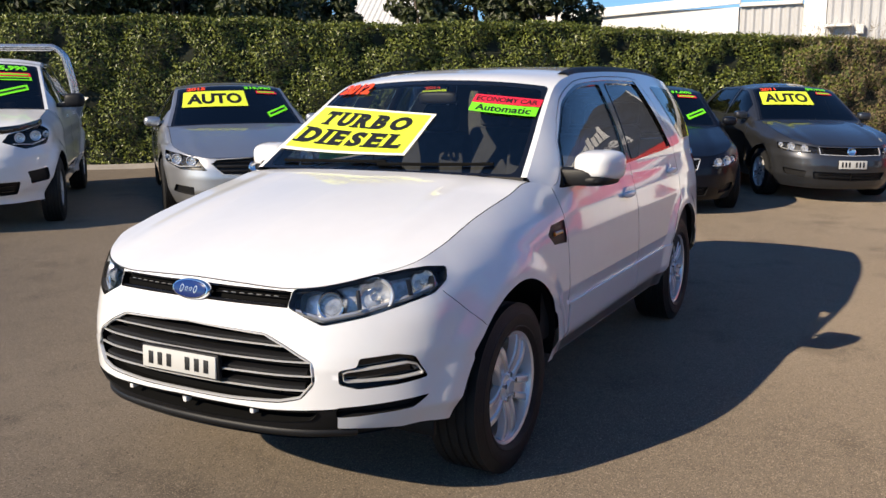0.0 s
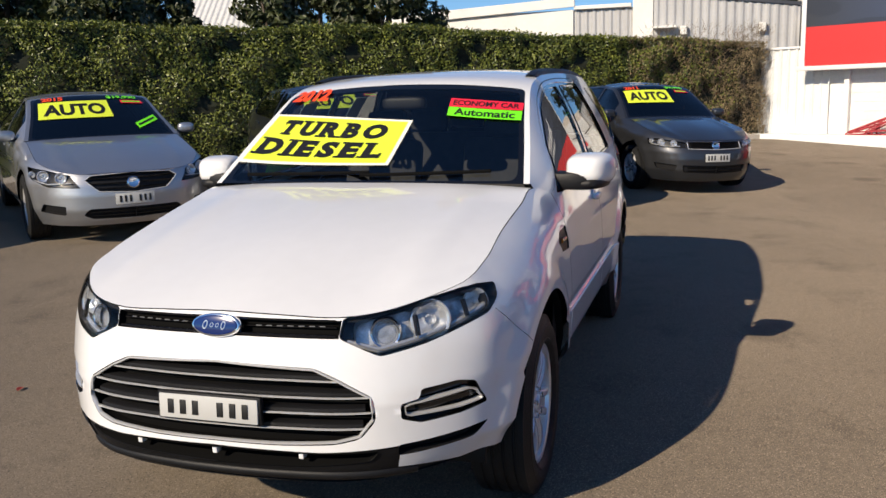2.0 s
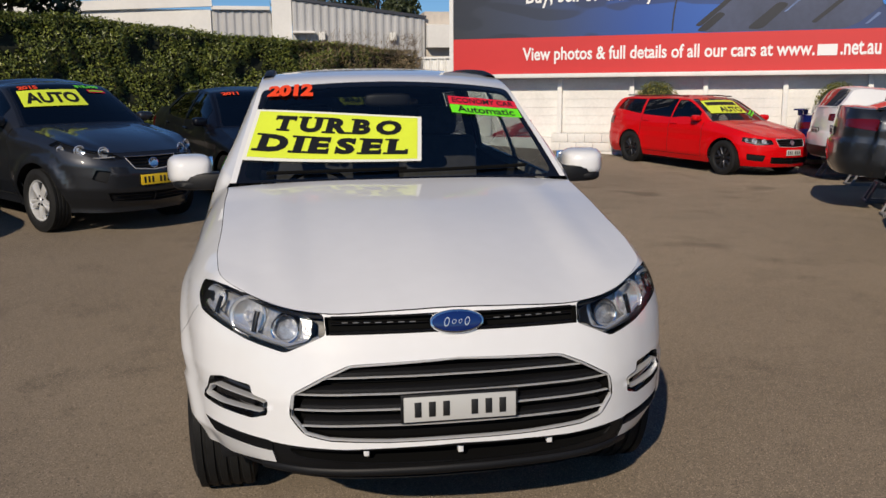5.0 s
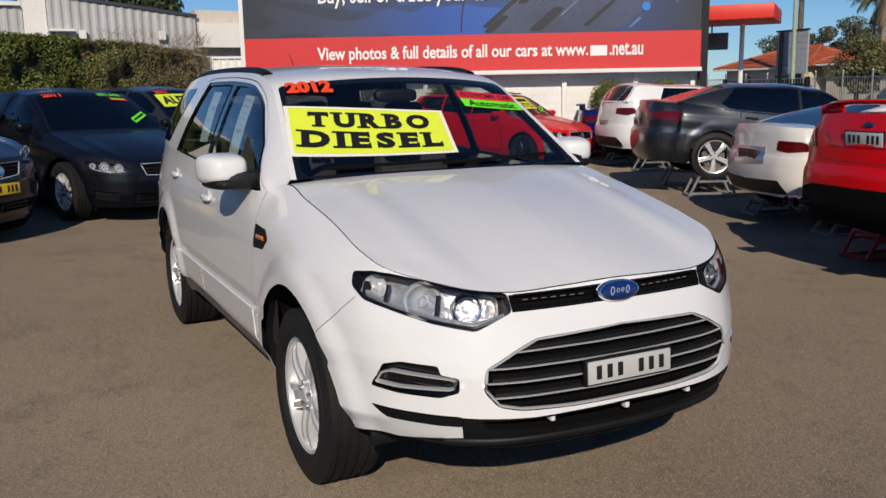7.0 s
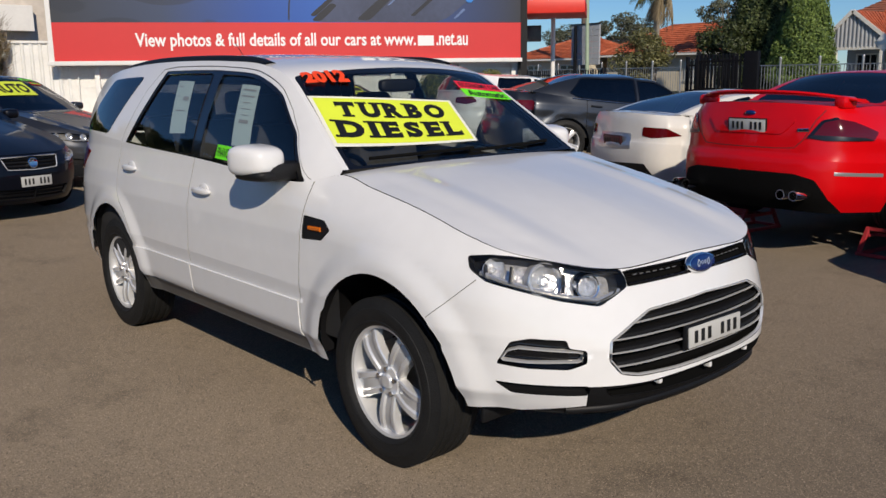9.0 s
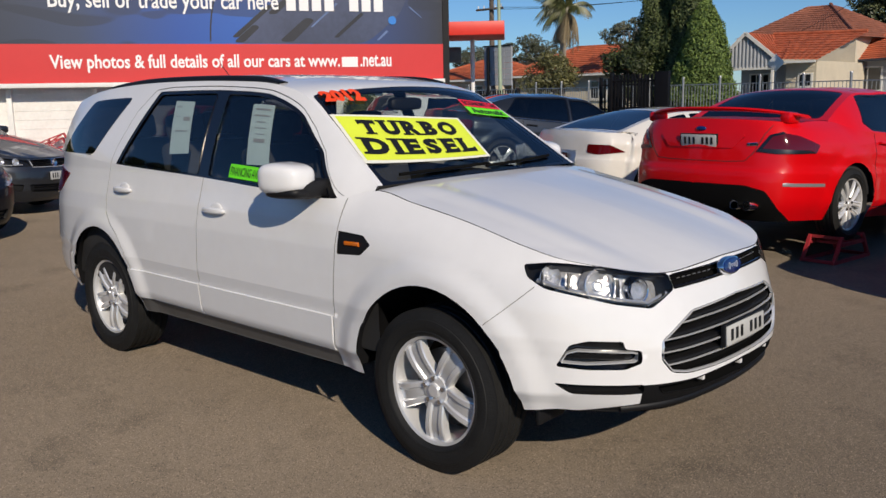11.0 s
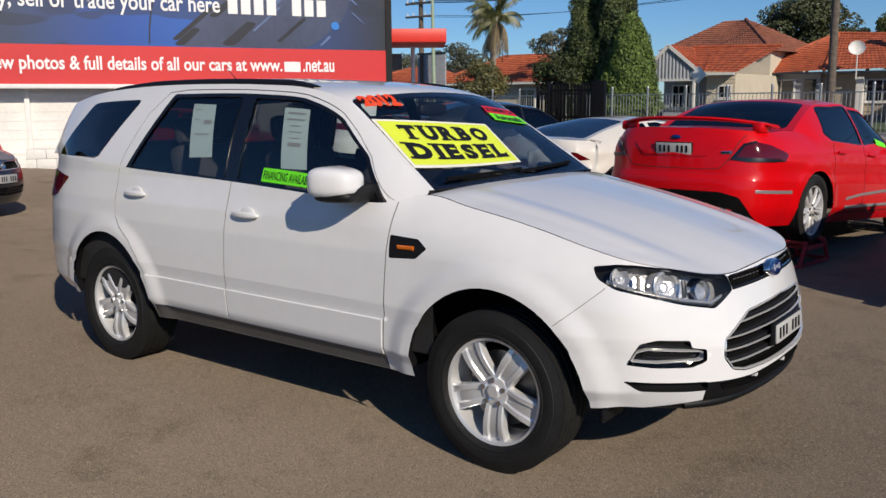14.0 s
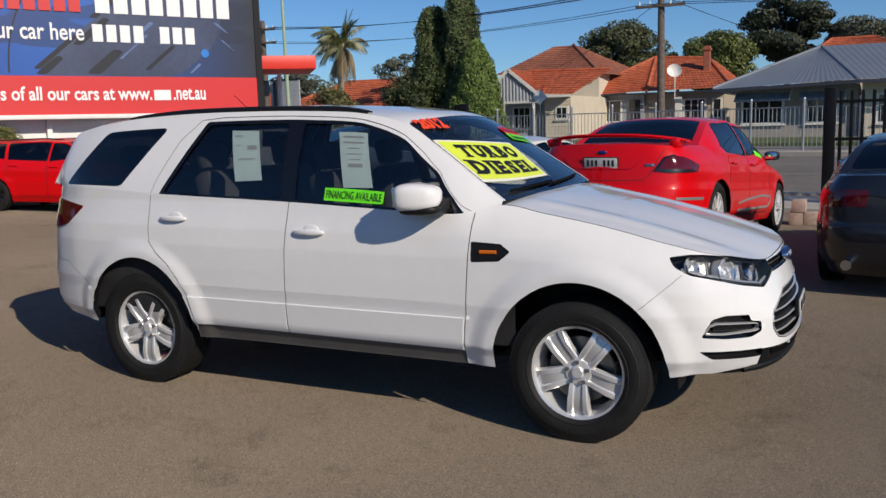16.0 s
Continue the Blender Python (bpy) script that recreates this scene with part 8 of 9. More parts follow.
def hero_cards():
    T, G = HB.T, HB.G
    R = lambda a, b: G(a, b) * np.array([1, -1, 1])
    CARD = [(0.135, -0.945), (0.132, 0.104), (0.43, 0.165), (0.50, -0.935)]
    card = decal("sale_card", T, CARD, M["card"], hero, 0.006, "", M["ink"], border=M["card_edge"], label="yellow card lettered TURBO DIESEL")
    serif_line(card, T, CARD, "TURBO", 0.11, 0.545, 0.90, 0.90)
    serif_line(card, T, CARD, "DIESEL", 0.05, 0.10, 0.94, 0.455)
    screen_text(hero, HB, "2012", M["hot"], 0.680, -0.745, 0.120, 0.34, "orange-red year lettering", 0.06, -0.02)
    decal("economy_card", T, [(0.545, 0.43), (0.50, 0.952), (0.572, 0.962), (0.61, 0.435)], M["pink"], hero, 0.006, "ECONOMY CAR", M["ink"], (0.9, 0.6), label="pink-red card lettered ECONOMY CAR", bold=0.02)
    decal("automatic_card", T, [(0.475, 0.43), (0.41, 0.944), (0.495, 0.951), (0.543, 0.43)], M["lime"], hero, 0.006, "Automatic", M["ink"], (0.82, 0.74), label="lime card lettered Automatic", bold=0.02)
    decal("finance_card", R, [(-1.467, 0.022), (-1.085, 0.026), (-1.085, 0.097), (-1.467, 0.09)], M["lime"], hero, 0.004, "FINANCING AVAILABLE", M["ink"], (0.93, 0.62), label="lime card lettered FINANCING AVAILABLE", bold=0.012)
    rows = [("", 0.15, 0.90, 0.85, 0.93), ("", 0.15, 0.80, 0.85, 0.825), ("", 0.3, 0.70, 0.7, 0.715), ("", 0.25, 0.60, 0.75, 0.612), ("", 0.3, 0.50, 0.7, 0.512), ("$00.00", 0.22, 0.36, 0.78, 0.44)]
    decal("notice_sheet", R, [(-1.36, 0.10), (-1.172, 0.115), (-1.273, 0.405), (-1.461, 0.396)], M["paper"], hero, -0.014, "", M["soft_gap"], lines=rows[:5] + [("", 0.25, 0.37, 0.75, 0.43)], label="printed white notice sheet behind the glass")
    decal("notice_sheet", R, [(-2.118, 0.10), (-1.924, 0.114), (-2.025, 0.393), (-2.226, 0.396)], M["paper"], hero, -0.014, "", M["soft_gap"], lines=[("", 0.12, 0.88, 0.4, 0.90), ("", 0.12, 0.70, 0.35, 0.712), ("", 0.55, 0.62, 0.9, 0.70), ("", 0.2, 0.42, 0.8, 0.44)], label="printed white notice sheet behind the glass")


hero_cards()


# ---- trees ----
bark = material("bark", (0.13, 0.105, 0.085), 0.9, vary=0.35, scale=8, bump=0.6, bump_scale=18)
pale_bark = material("pale_bark", (0.33, 0.29, 0.24), 0.85, vary=0.3, scale=5, bump=0.4, bump_scale=14)


def clump_tree(name, label, x, y, top, spread, low, dark, light, seed, n=9000, size=0.10, clumps=26, gap=0.55, flat=0.7, bark_mat=None, lean=0.0, gloss=0.5):
    """A broad tree: trunk, limbs to each clump, and leaves gathered in uneven clumps. top and low are the crown's heights, spread its half width."""
    rng = np.random.default_rng(seed)
    g = float(ground_z(x, y))
    root = thing(name, label, "tree")
    cz, h = (top + low) / 2, (top - low) / 2
    d = rng.normal(0, 1, (clumps, 3))
    d /= np.linalg.norm(d, axis=1)[:, None]
    r = rng.uniform(0.45, 0.95, (clumps, 1)) ** 0.6
    cc = np.array([x + lean, y, cz]) + d * r * np.array([spread * 0.8, spread * 0.8, h * 0.85])
    cr = spread * rng.uniform(0.20, 0.38, clumps)
    bm = bmesh.new()
    limb(bm, [(x, y, g - 0.1), (x + 0.05 * spread, y, g + (low - g) * 0.6), (x + lean * 0.5, y, low + h * 0.3), (x + lean, y, cz + h * 0.3)], 0.045 * top * 0.5 + 0.08, 0.05)
    part("trunk", bm, bark_mat or bark, root)
    bm = bmesh.new()
    for c in cc[:14]:
        a = np.array([x + lean * 0.4, y, low + h * 0.15])
        m = (a + c) / 2 + np.array([0, 0, -0.08 * spread])
        limb(bm, [a, m, c], 0.05 + 0.012 * spread, 0.015, 5)
    ob = part("branchwork", bm, bark_mat or bark, root)
    ob["kind"] = "stuff"
    k = rng.integers(0, clumps, n)
    e = rng.normal(0, 1, (n, 3))
    e /= np.linalg.norm(e, axis=1)[:, None]
    rr = rng.uniform(gap, 1.0, (n, 1)) ** 0.5
    p = cc[k] + e * rr * cr[k][:, None] * np.array([1, 1, flat])
    leaves("crown", p, e + np.array([0, 0, 0.4]), size, leaf_material(name + "_leaf", dark, light, gloss), root, rng, spread=0.7)
    return root


def column_tree(name, label, x, y, top, half, seed, dark, light, n=18000, power=0.28, lumps=1.0, size=0.075, base=0.2):
    """A dense conifer: short trunk, core darkened for inner shade, and leaf sprays on an uneven pointed surface."""
    rng = np.random.default_rng(seed)
    g = float(ground_z(x, y))
    root = thing(name, label, "tree")
    bm = bmesh.new()
    limb(bm, [(x, y, g - 0.1), (x, y, g + 0.8), (x, y, top * 0.7)], 0.16, 0.05)
    part("trunk", bm, bark, root)

    def rad(u, a):
        prof = np.minimum(np.clip(u / 0.18, 0, 1) ** 0.5, np.clip((1 - u), 0, 1) ** power)
        return half * prof * (1 + lumps * (0.13 * np.sin(3 * a + 9 * u) + 0.10 * np.sin(7 * a - 17 * u) + 0.08 * np.sin(5 * a + 31 * u)))

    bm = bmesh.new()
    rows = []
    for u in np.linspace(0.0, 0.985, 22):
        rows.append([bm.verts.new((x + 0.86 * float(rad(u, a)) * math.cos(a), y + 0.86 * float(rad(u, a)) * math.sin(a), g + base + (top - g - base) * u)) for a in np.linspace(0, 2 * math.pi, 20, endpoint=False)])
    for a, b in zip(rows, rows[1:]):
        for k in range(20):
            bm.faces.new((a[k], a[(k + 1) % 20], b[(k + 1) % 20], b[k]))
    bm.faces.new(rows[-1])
    # half the dark leaf colour, standing in for shade inside the crown
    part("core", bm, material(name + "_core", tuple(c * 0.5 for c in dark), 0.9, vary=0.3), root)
    u, a = rng.random(n) ** 1.15, rng.uniform(0, 2 * math.pi, n)
    r = rad(u, a) * rng.uniform(0.84, 1.08, n) + 0.03 * rng.random(n)
    p = np.stack([x + r * np.cos(a), y + r * np.sin(a), g + base + (top - g - base) * u + 0.05 * rng.normal(0, 1, n)], 1)
    nr = np.stack([np.cos(a), np.sin(a), 0.5 + 0 * a], 1)
    leaves("crown", p, nr, size, leaf_material(name + "_leaf", dark, light, 0.6), root, rng, spread=0.8)
    return root


def build_palm(x, y, top, seed=3):
    rng = np.random.default_rng(seed)
    g = float(ground_z(x, y))
    root = thing("palm_tree", "tall wind-blown palm with drooping fronds", "palm")
    bm = bmesh.new()
    limb(bm, [(x - 0.2, y, g - 0.1), (x - 0.1, y, g + 1.5), (x, y, top - 2.0), (x + 0.15, y, top - 1.1)], 0.20, 0.13, 10)
    part("trunk", bm, pale_bark, root, "pale ringed trunk")
    green = leaf_material("palm_green", (0.05, 0.06, 0.02), (0.16, 0.17, 0.06), 0.45)
    dead = leaf_material("palm_dead", (0.16, 0.12, 0.07), (0.30, 0.24, 0.14), 0.7)
    for i in range(64):
        old = i >= 44
        a = rng.uniform(0, 2 * math.pi)
        L = rng.uniform(1.4, 2.1)
        up = rng.uniform(-0.6, 0.1) if old else rng.uniform(0.2, 2.2)
        v, f = [], []
        o = np.array([x + 0.15, y, top - 1.5])
        d = np.array([math.cos(a) * (0.6 if old else 0.55) - (0.0 if old else 0.18), math.sin(a) * 0.5, up])
        d /= np.linalg.norm(d)
        q = o.copy()
        side = np.cross(d, [0, 0, 1])
        side /= np.linalg.norm(side)
        for k in range(34):
            q = q + d * L / 34
            d = d + np.array([-0.012, 0, -0.072 if not old else -0.10])
            d /= np.linalg.norm(d)
            w = 0.50 * math.sin(math.pi * min(1, (k + 4) / 36)) + 0.06
            for sg in (1, -1):
                tip = q + side * sg * w * 0.40 + d * w * 0.5 + np.array([-w * 0.25, 0, -w * rng.uniform(0.5, 1.1)])
                b = len(v)
                v += [q - d * 0.03, q + d * 0.03, tip]
                f.append((b, b + 1, b + 2))
        ob = link("frond", v, f, dead if old else green, root, "dry brown frond" if old else "")
        ob["kind"] = "stuff"
    return root


column_tree("conifer", "tall dark green columnar conifer beyond the fence", -17.2, 32.4, 6.95, 1.25, 11, (0.026, 0.044, 0.013), (0.13, 0.165, 0.048), size=0.062, n=26000)
column_tree("conifer", "tall dark green columnar conifer beyond the fence", -15.65, 32.0, 7.9, 1.05, 12, (0.024, 0.042, 0.013), (0.12, 0.155, 0.046), size=0.062, n=24000)
column_tree("conifer", "bright green conical conifer beyond the fence", -14.6, 31.3, 5.2, 1.40, 13, (0.045, 0.085, 0.018), (0.19, 0.27, 0.055), power=0.50, lumps=0.5, n=26000, size=0.058)
clump_tree("bush", "dark green rounded bush beside the conifers", -17.9, 31.2, 4.0, 1.6, 0.9, (0.016, 0.026, 0.008), (0.065, 0.085, 0.026), 14, 9000, 0.075, 30, 0.6, 0.9)
build_palm(-22.3, 32.2, 6.9)
clump_tree("bush", "brownish green scrub at the palm's foot", -22.5, 31.0, 3.65, 1.75, 1.1, (0.050, 0.056, 0.018), (0.19, 0.18, 0.065), 16, 8000, 0.07, 26, 0.6, 0.7)
clump_tree("gum_tree", "thin gum tree with sparse grey-green foliage", -22.0, 37.5, 5.6, 2.1, 3.6, (0.05, 0.06, 0.035), (0.15, 0.16, 0.10), 17, 3200, 0.075, 16, 0.5, 0.4, pale_bark, 0.6)
clump_tree("gum_tree", "far gum tree with sparse grey-green foliage", -33.5, 44.0, 5.4, 2.4, 3.4, (0.04, 0.05, 0.03), (0.12, 0.13, 0.08), 18, 4200, 0.09, 18, 0.5, 0.5, pale_bark)
clump_tree("gum_tree", "far gum tree with sparse grey-green foliage", -38.5, 45.0, 5.0, 2.6, 3.0, (0.04, 0.05, 0.03), (0.12, 0.13, 0.08), 28, 4200, 0.09, 18, 0.5, 0.5, pale_bark)
clump_tree("tree", "broad dark tree behind the red-roofed houses", -18.9, 74.0, 10.2, 4.2, 5.0, (0.025, 0.034, 0.012), (0.12, 0.135, 0.055), 19, 26000, 0.15, 60, 0.45, 0.6)
clump_tree("tree", "leafy green tree behind the chimney", -9.8, 70.0, 9.0, 3.2, 3.2, (0.04, 0.055, 0.010), (0.18, 0.21, 0.05), 20, 26000, 0.15, 50, 0.40, 0.8)
clump_tree("tree", "small dark tree behind the red-roofed house", -13.6, 72.0, 7.6, 1.3, 4.4, (0.018, 0.028, 0.012), (0.06, 0.08, 0.03), 21, 3200, 0.14, 14, 0.5, 0.8)
clump_tree("tree", "tall dark spreading pine behind the grey roof", -5.2, 75.0, 12.2, 4.2, 5.4, (0.016, 0.024, 0.012), (0.060, 0.075, 0.035), 22, 26000, 0.15, 62, 0.45, 0.35)
clump_tree("gum_tree", "grey-green gum tree behind the grey roof", 0.6, 75.0, 9.6, 3.8, 5.0, (0.035, 0.042, 0.025), (0.11, 0.12, 0.07), 23, 20000, 0.13, 48, 0.45, 0.55, pale_bark)
# trees behind the hedge
for i, (x, y, top, sp_, lo) in enumerate(((-21.5, -7.6, 6.0, 1.7, 1.6), (-21.0, -9.6, 6.4, 2.0, 1.6), (-19.4, -14.4, 6.4, 1.7, 1.2), (-17.0, -16.6, 6.8, 2.4, 1.2), (-14.6, -19.6, 6.6, 2.6, 1.2), (-12.0, -22.8, 6.8, 2.8, 1.2), (-9.2, -26.5, 7.0, 3.0, 1.2))):
    clump_tree("tree", "dark leafy tree rising behind the hedge", x, y, top, sp_, lo, (0.014, 0.022, 0.008), (0.07, 0.085, 0.026), 30 + i, 15000, 0.10, 34, 0.45, 0.8)
for i, (t_, back, top, sp_) in enumerate(((10.6, 4.5, 5.6, 1.0), (14.9, 2.9, 5.2, 1.5), (16.3, 3.1, 5.6, 1.6), (17.8, 2.8, 5.3, 1.6), (19.3, 3.0, 5.8, 1.7), (20.9, 2.9, 5.4, 1.7))):
    p = HE + HD * t_ - HN * back
    clump_tree("tree", "dense dark tree close behind the hedge", p[0], p[1], top, sp_, 1.4, (0.014, 0.022, 0.008), (0.08, 0.095, 0.028), 60 + i, 9000, 0.085, 40, 0.35, 0.9)
for i, (x, y, top, sp_, lo) in enumerate(((-33.5, 1.0, 8.0, 2.6, 3.5), (-33.0, 3.2, 7.2, 2.0, 3.5))):
    clump_tree("tree", "dark tree behind the corrugated building", x, y, top, sp_, lo, (0.014, 0.022, 0.008), (0.06, 0.075, 0.026), 40 + i, 5000, 0.11, 22, 0.55, 0.8)


# ---- houses across the street ----
terracotta = material("terracotta_tile", (0.42, 0.105, 0.045), 0.75, vary=0.35, scale=3.0, bump=0.3)
old_tile = material("weathered_tile", (0.27, 0.10, 0.06), 0.8, vary=0.35, scale=3.0, bump=0.3)
blue_metal = material("blue_grey_roof", (0.16, 0.19, 0.235), 0.45, vary=0.08, scale=1.0)
cream = material("cream_cladding", (0.62, 0.56, 0.44), 0.8, vary=0.08, scale=1.5)
# cream darkened for the hip house: eave shade put into the colour
beige = material("beige_cladding", (0.40, 0.34, 0.26), 0.8, vary=0.08, scale=1.5)
# true grey of the sheets; on porch and verandah walls it paints shade
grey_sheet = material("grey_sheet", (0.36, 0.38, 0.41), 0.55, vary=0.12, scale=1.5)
white_trim = material("white_trim", (0.75, 0.74, 0.70), 0.6, vary=0.06)
dark_trim = material("dark_fascia", (0.035, 0.04, 0.055), 0.5, vary=0.1)
pane = material("window_pane", (0.02, 0.023, 0.028), 0.06, coat=0.5)
brick_red = material("chimney_brick", (0.30, 0.10, 0.06), 0.85, vary=0.4, scale=14)


def roof_plane(name, quad, mat, parent, step=0.34, ribs="down", amp=0.035):
    """A tiled or ribbed roof slope. quad: eave left, eave right, ridge right, ridge left. Courses step like laid tiles, with rolls down the slope."""
    q = np.array(quad, float)
    n = np.cross(q[1] - q[0], q[3] - q[0])
    n /= np.linalg.norm(n)
    if n[2] < 0:
        n = -n
    H = max(np.linalg.norm(q[3] - q[0]), np.linalg.norm(q[2] - q[1]))
    W = np.linalg.norm(q[1] - q[0])
    nu, nv = max(2, int(W / 0.11)), max(1, int(H / step))
    v, f = [], []
    for j in range(nv if ribs == "down" else 1):
        for e in (0, 1):
            t = (j + e) / (nv if ribs == "down" else 1)
            for i in range(nu + 1):
                u = i / nu
                p = (q[0] * (1 - u) + q[1] * u) * (1 - t) + (q[3] * (1 - u) + q[2] * u) * t
                roll = (amp * 0.6 if i % 2 else 0.0) * (1 if ribs == "down" else 1.0)
                v.append(p + n * (roll + (amp * (1 - e) if ribs == "down" else 0)))
        b = j * 2 * (nu + 1)
        for i in range(nu):
            f.append((b + i, b + i + 1, b + nu + 2 + i, b + nu + 1 + i))
        if j:
            for i in range(nu):
                f.append((b - nu - 1 + i, b - nu + i, b + i + 1, b + i))
    return link(name, v, f, mat, parent)


def box_part(name, parent, mat, x0, x1, y0, y1, z0, z1, label="", bevel=0.01):
    bm = bmesh.new()
    add_box(bm, ((x0 + x1) / 2, (y0 + y1) / 2, (z0 + z1) / 2), (x1 - x0, y1 - y0, z1 - z0), bevel)
    return part(name, bm, mat, parent, label, None)


def ridge_cap(parent, a, b, mat, r=0.09):
    bm = bmesh.new()
    limb(bm, [a, (Vector(a) + Vector(b)) / 2, b], r, r, 8)
    part("ridge_cap", bm, mat, parent)


def house_window(parent, x0, x1, z0, z1, y, bars=1):
    w = box_part("window", parent, white_trim, x0 - 0.07, x1 + 0.07, y - 0.06, y + 0.02, z0 - 0.07, z1 + 0.07, "white window frame")
    for i in range(bars + 1):
        a, b = x0 + (x1 - x0) * i / (bars + 1), x0 + (x1 - x0) * (i + 1) / (bars + 1)
        box_part("pane", w, pane, a + 0.03, b - 0.03, y - 0.072, y - 0.05, z0, z1, "", 0.0)
    box_part("sill", w, white_trim, x0 - 0.12, x1 + 0.12, y - 0.12, y, z0 - 0.14, z0 - 0.08)


def boards(parent, x0, x1, y, z0, z1, mat, step=0.18):
    """Overlapping cladding boards, each a part."""
    z = z0
    while z < z1 - 0.02:
        h = min(step, z1 - z)
        bm = bmesh.new()
        vs = [bm.verts.new(p) for p in ((x0, y - 0.03, z), (x1, y - 0.03, z), (x1, y - 0.008, z + h + 0.01), (x0, y - 0.008, z + h + 0.01), (x0, y, z), (x1, y, z))]
        bm.faces.new((vs[0], vs[1], vs[2], vs[3]))
        bm.faces.new((vs[4], vs[5], vs[1], vs[0]))
        part("board", bm, mat, parent, smooth_angle=None)
        z += step


def gable_house():
    """House with a grey sheet gable to the street, a low tiled roof and an older hipped roof behind."""
    g = float(ground_z(-14, 37))
    root = thing("house", "cream house with a grey sheet gable and terracotta tiled roof", "house", "houses across the street")
    box_part("wall", root, cream, -13.6, -12.2, 37.6, 45, g, 2.85, "cream clad wall")
    boards(root, -13.55, -12.2, 37.6, g + 0.2, 2.8, cream)
    # grey in place of cream: the porch's shade is put into the colour
    box_part("wall", root, grey_sheet, -16.0, -13.62, 38.2, 45, g, 2.75, "porch wall, its shade painted in as grey")
    # street gable
    bm = bmesh.new()
    n = 26
    top = lambda x: 3.35 + (x + 16.2) / 0.9 * 0.80 if x < -15.3 else 4.15 - (x + 15.3) / 1.4 * 1.08
    prev = None
    for i in range(2 * n + 1):
        x = -16.2 + 2.35 * i / (2 * n)
        o = 0.03 if i % 4 in (1, 2) else 0.0
        cur = (bm.verts.new((x, 37 - o, 2.62)), bm.verts.new((x, 37 - o, max(2.66, top(x)))))
        if prev:
            bm.faces.new((prev[0], cur[0], cur[1], prev[1]))
        prev = cur
    part("gable_sheet", bm, grey_sheet, root, "grey ribbed gable sheet", None)
    for a, b in (((-16.35, 36.9, 3.2), (-15.3, 36.9, 4.22)), ((-15.3, 36.9, 4.22), (-13.75, 36.9, 2.98))):
        bm = bmesh.new()
        beam(bm, a, b, 0.05, 0.16)
        part("barge_board", bm, white_trim, root, smooth_angle=None)
    for x in (-16.0, -14.0):
        box_part("porch_post", root, white_trim, x - 0.06, x + 0.06, 37.0, 37.12, g, 2.62)
    box_part("porch_beam", root, white_trim, -16.15, -13.85, 36.98, 37.1, 2.52, 2.66)
    house_window(root, -15.5, -14.6, 1.3, 2.3, 38.2, 2)
    roof_plane("roof", [(-13.85, 37.0, 2.93), (-12.0, 36.95, 2.84), (-10.9, 40.2, 4.15), (-15.3, 40.2, 4.25)], terracotta, root)
    roof_plane("roof", [(-16.35, 36.9, 3.2), (-16.35, 41, 3.2), (-15.3, 41, 4.22), (-15.3, 36.9, 4.22)], terracotta, root)
    roof_plane("roof", [(-13.85, 36.95, 2.95), (-15.3, 36.95, 4.22), (-15.3, 40.2, 4.25), (-13.9, 38.0, 3.1)], terracotta, root)
    ridge_cap(root, (-15.3, 40.2, 4.3), (-10.9, 40.2, 4.2), terracotta)
    box_part("gutter", root, white_trim, -13.9, -12.0, 36.82, 36.92, 2.76, 2.86)
    house_window(root, -12.95, -12.4, 1.75, 2.25, 37.6, 1)
    # older roof behind
    k = roof_plane("back_roof", [(-18.6, 43, 4.3), (-12.2, 43, 4.1), (-15.0, 47, 6.1), (-16.2, 47, 6.1)], old_tile, root)
    roof_plane("back_roof", [(-12.2, 43, 4.1), (-11.0, 51, 4.1), (-15.0, 48, 6.1), (-15.0, 47, 6.1)], old_tile, root)
    ridge_cap(root, (-12.2, 43, 4.15), (-15.0, 47, 6.15), old_tile)
    box_part("back_wall", root, cream, -18.2, -12.4, 43.4, 50, g, 4.25)


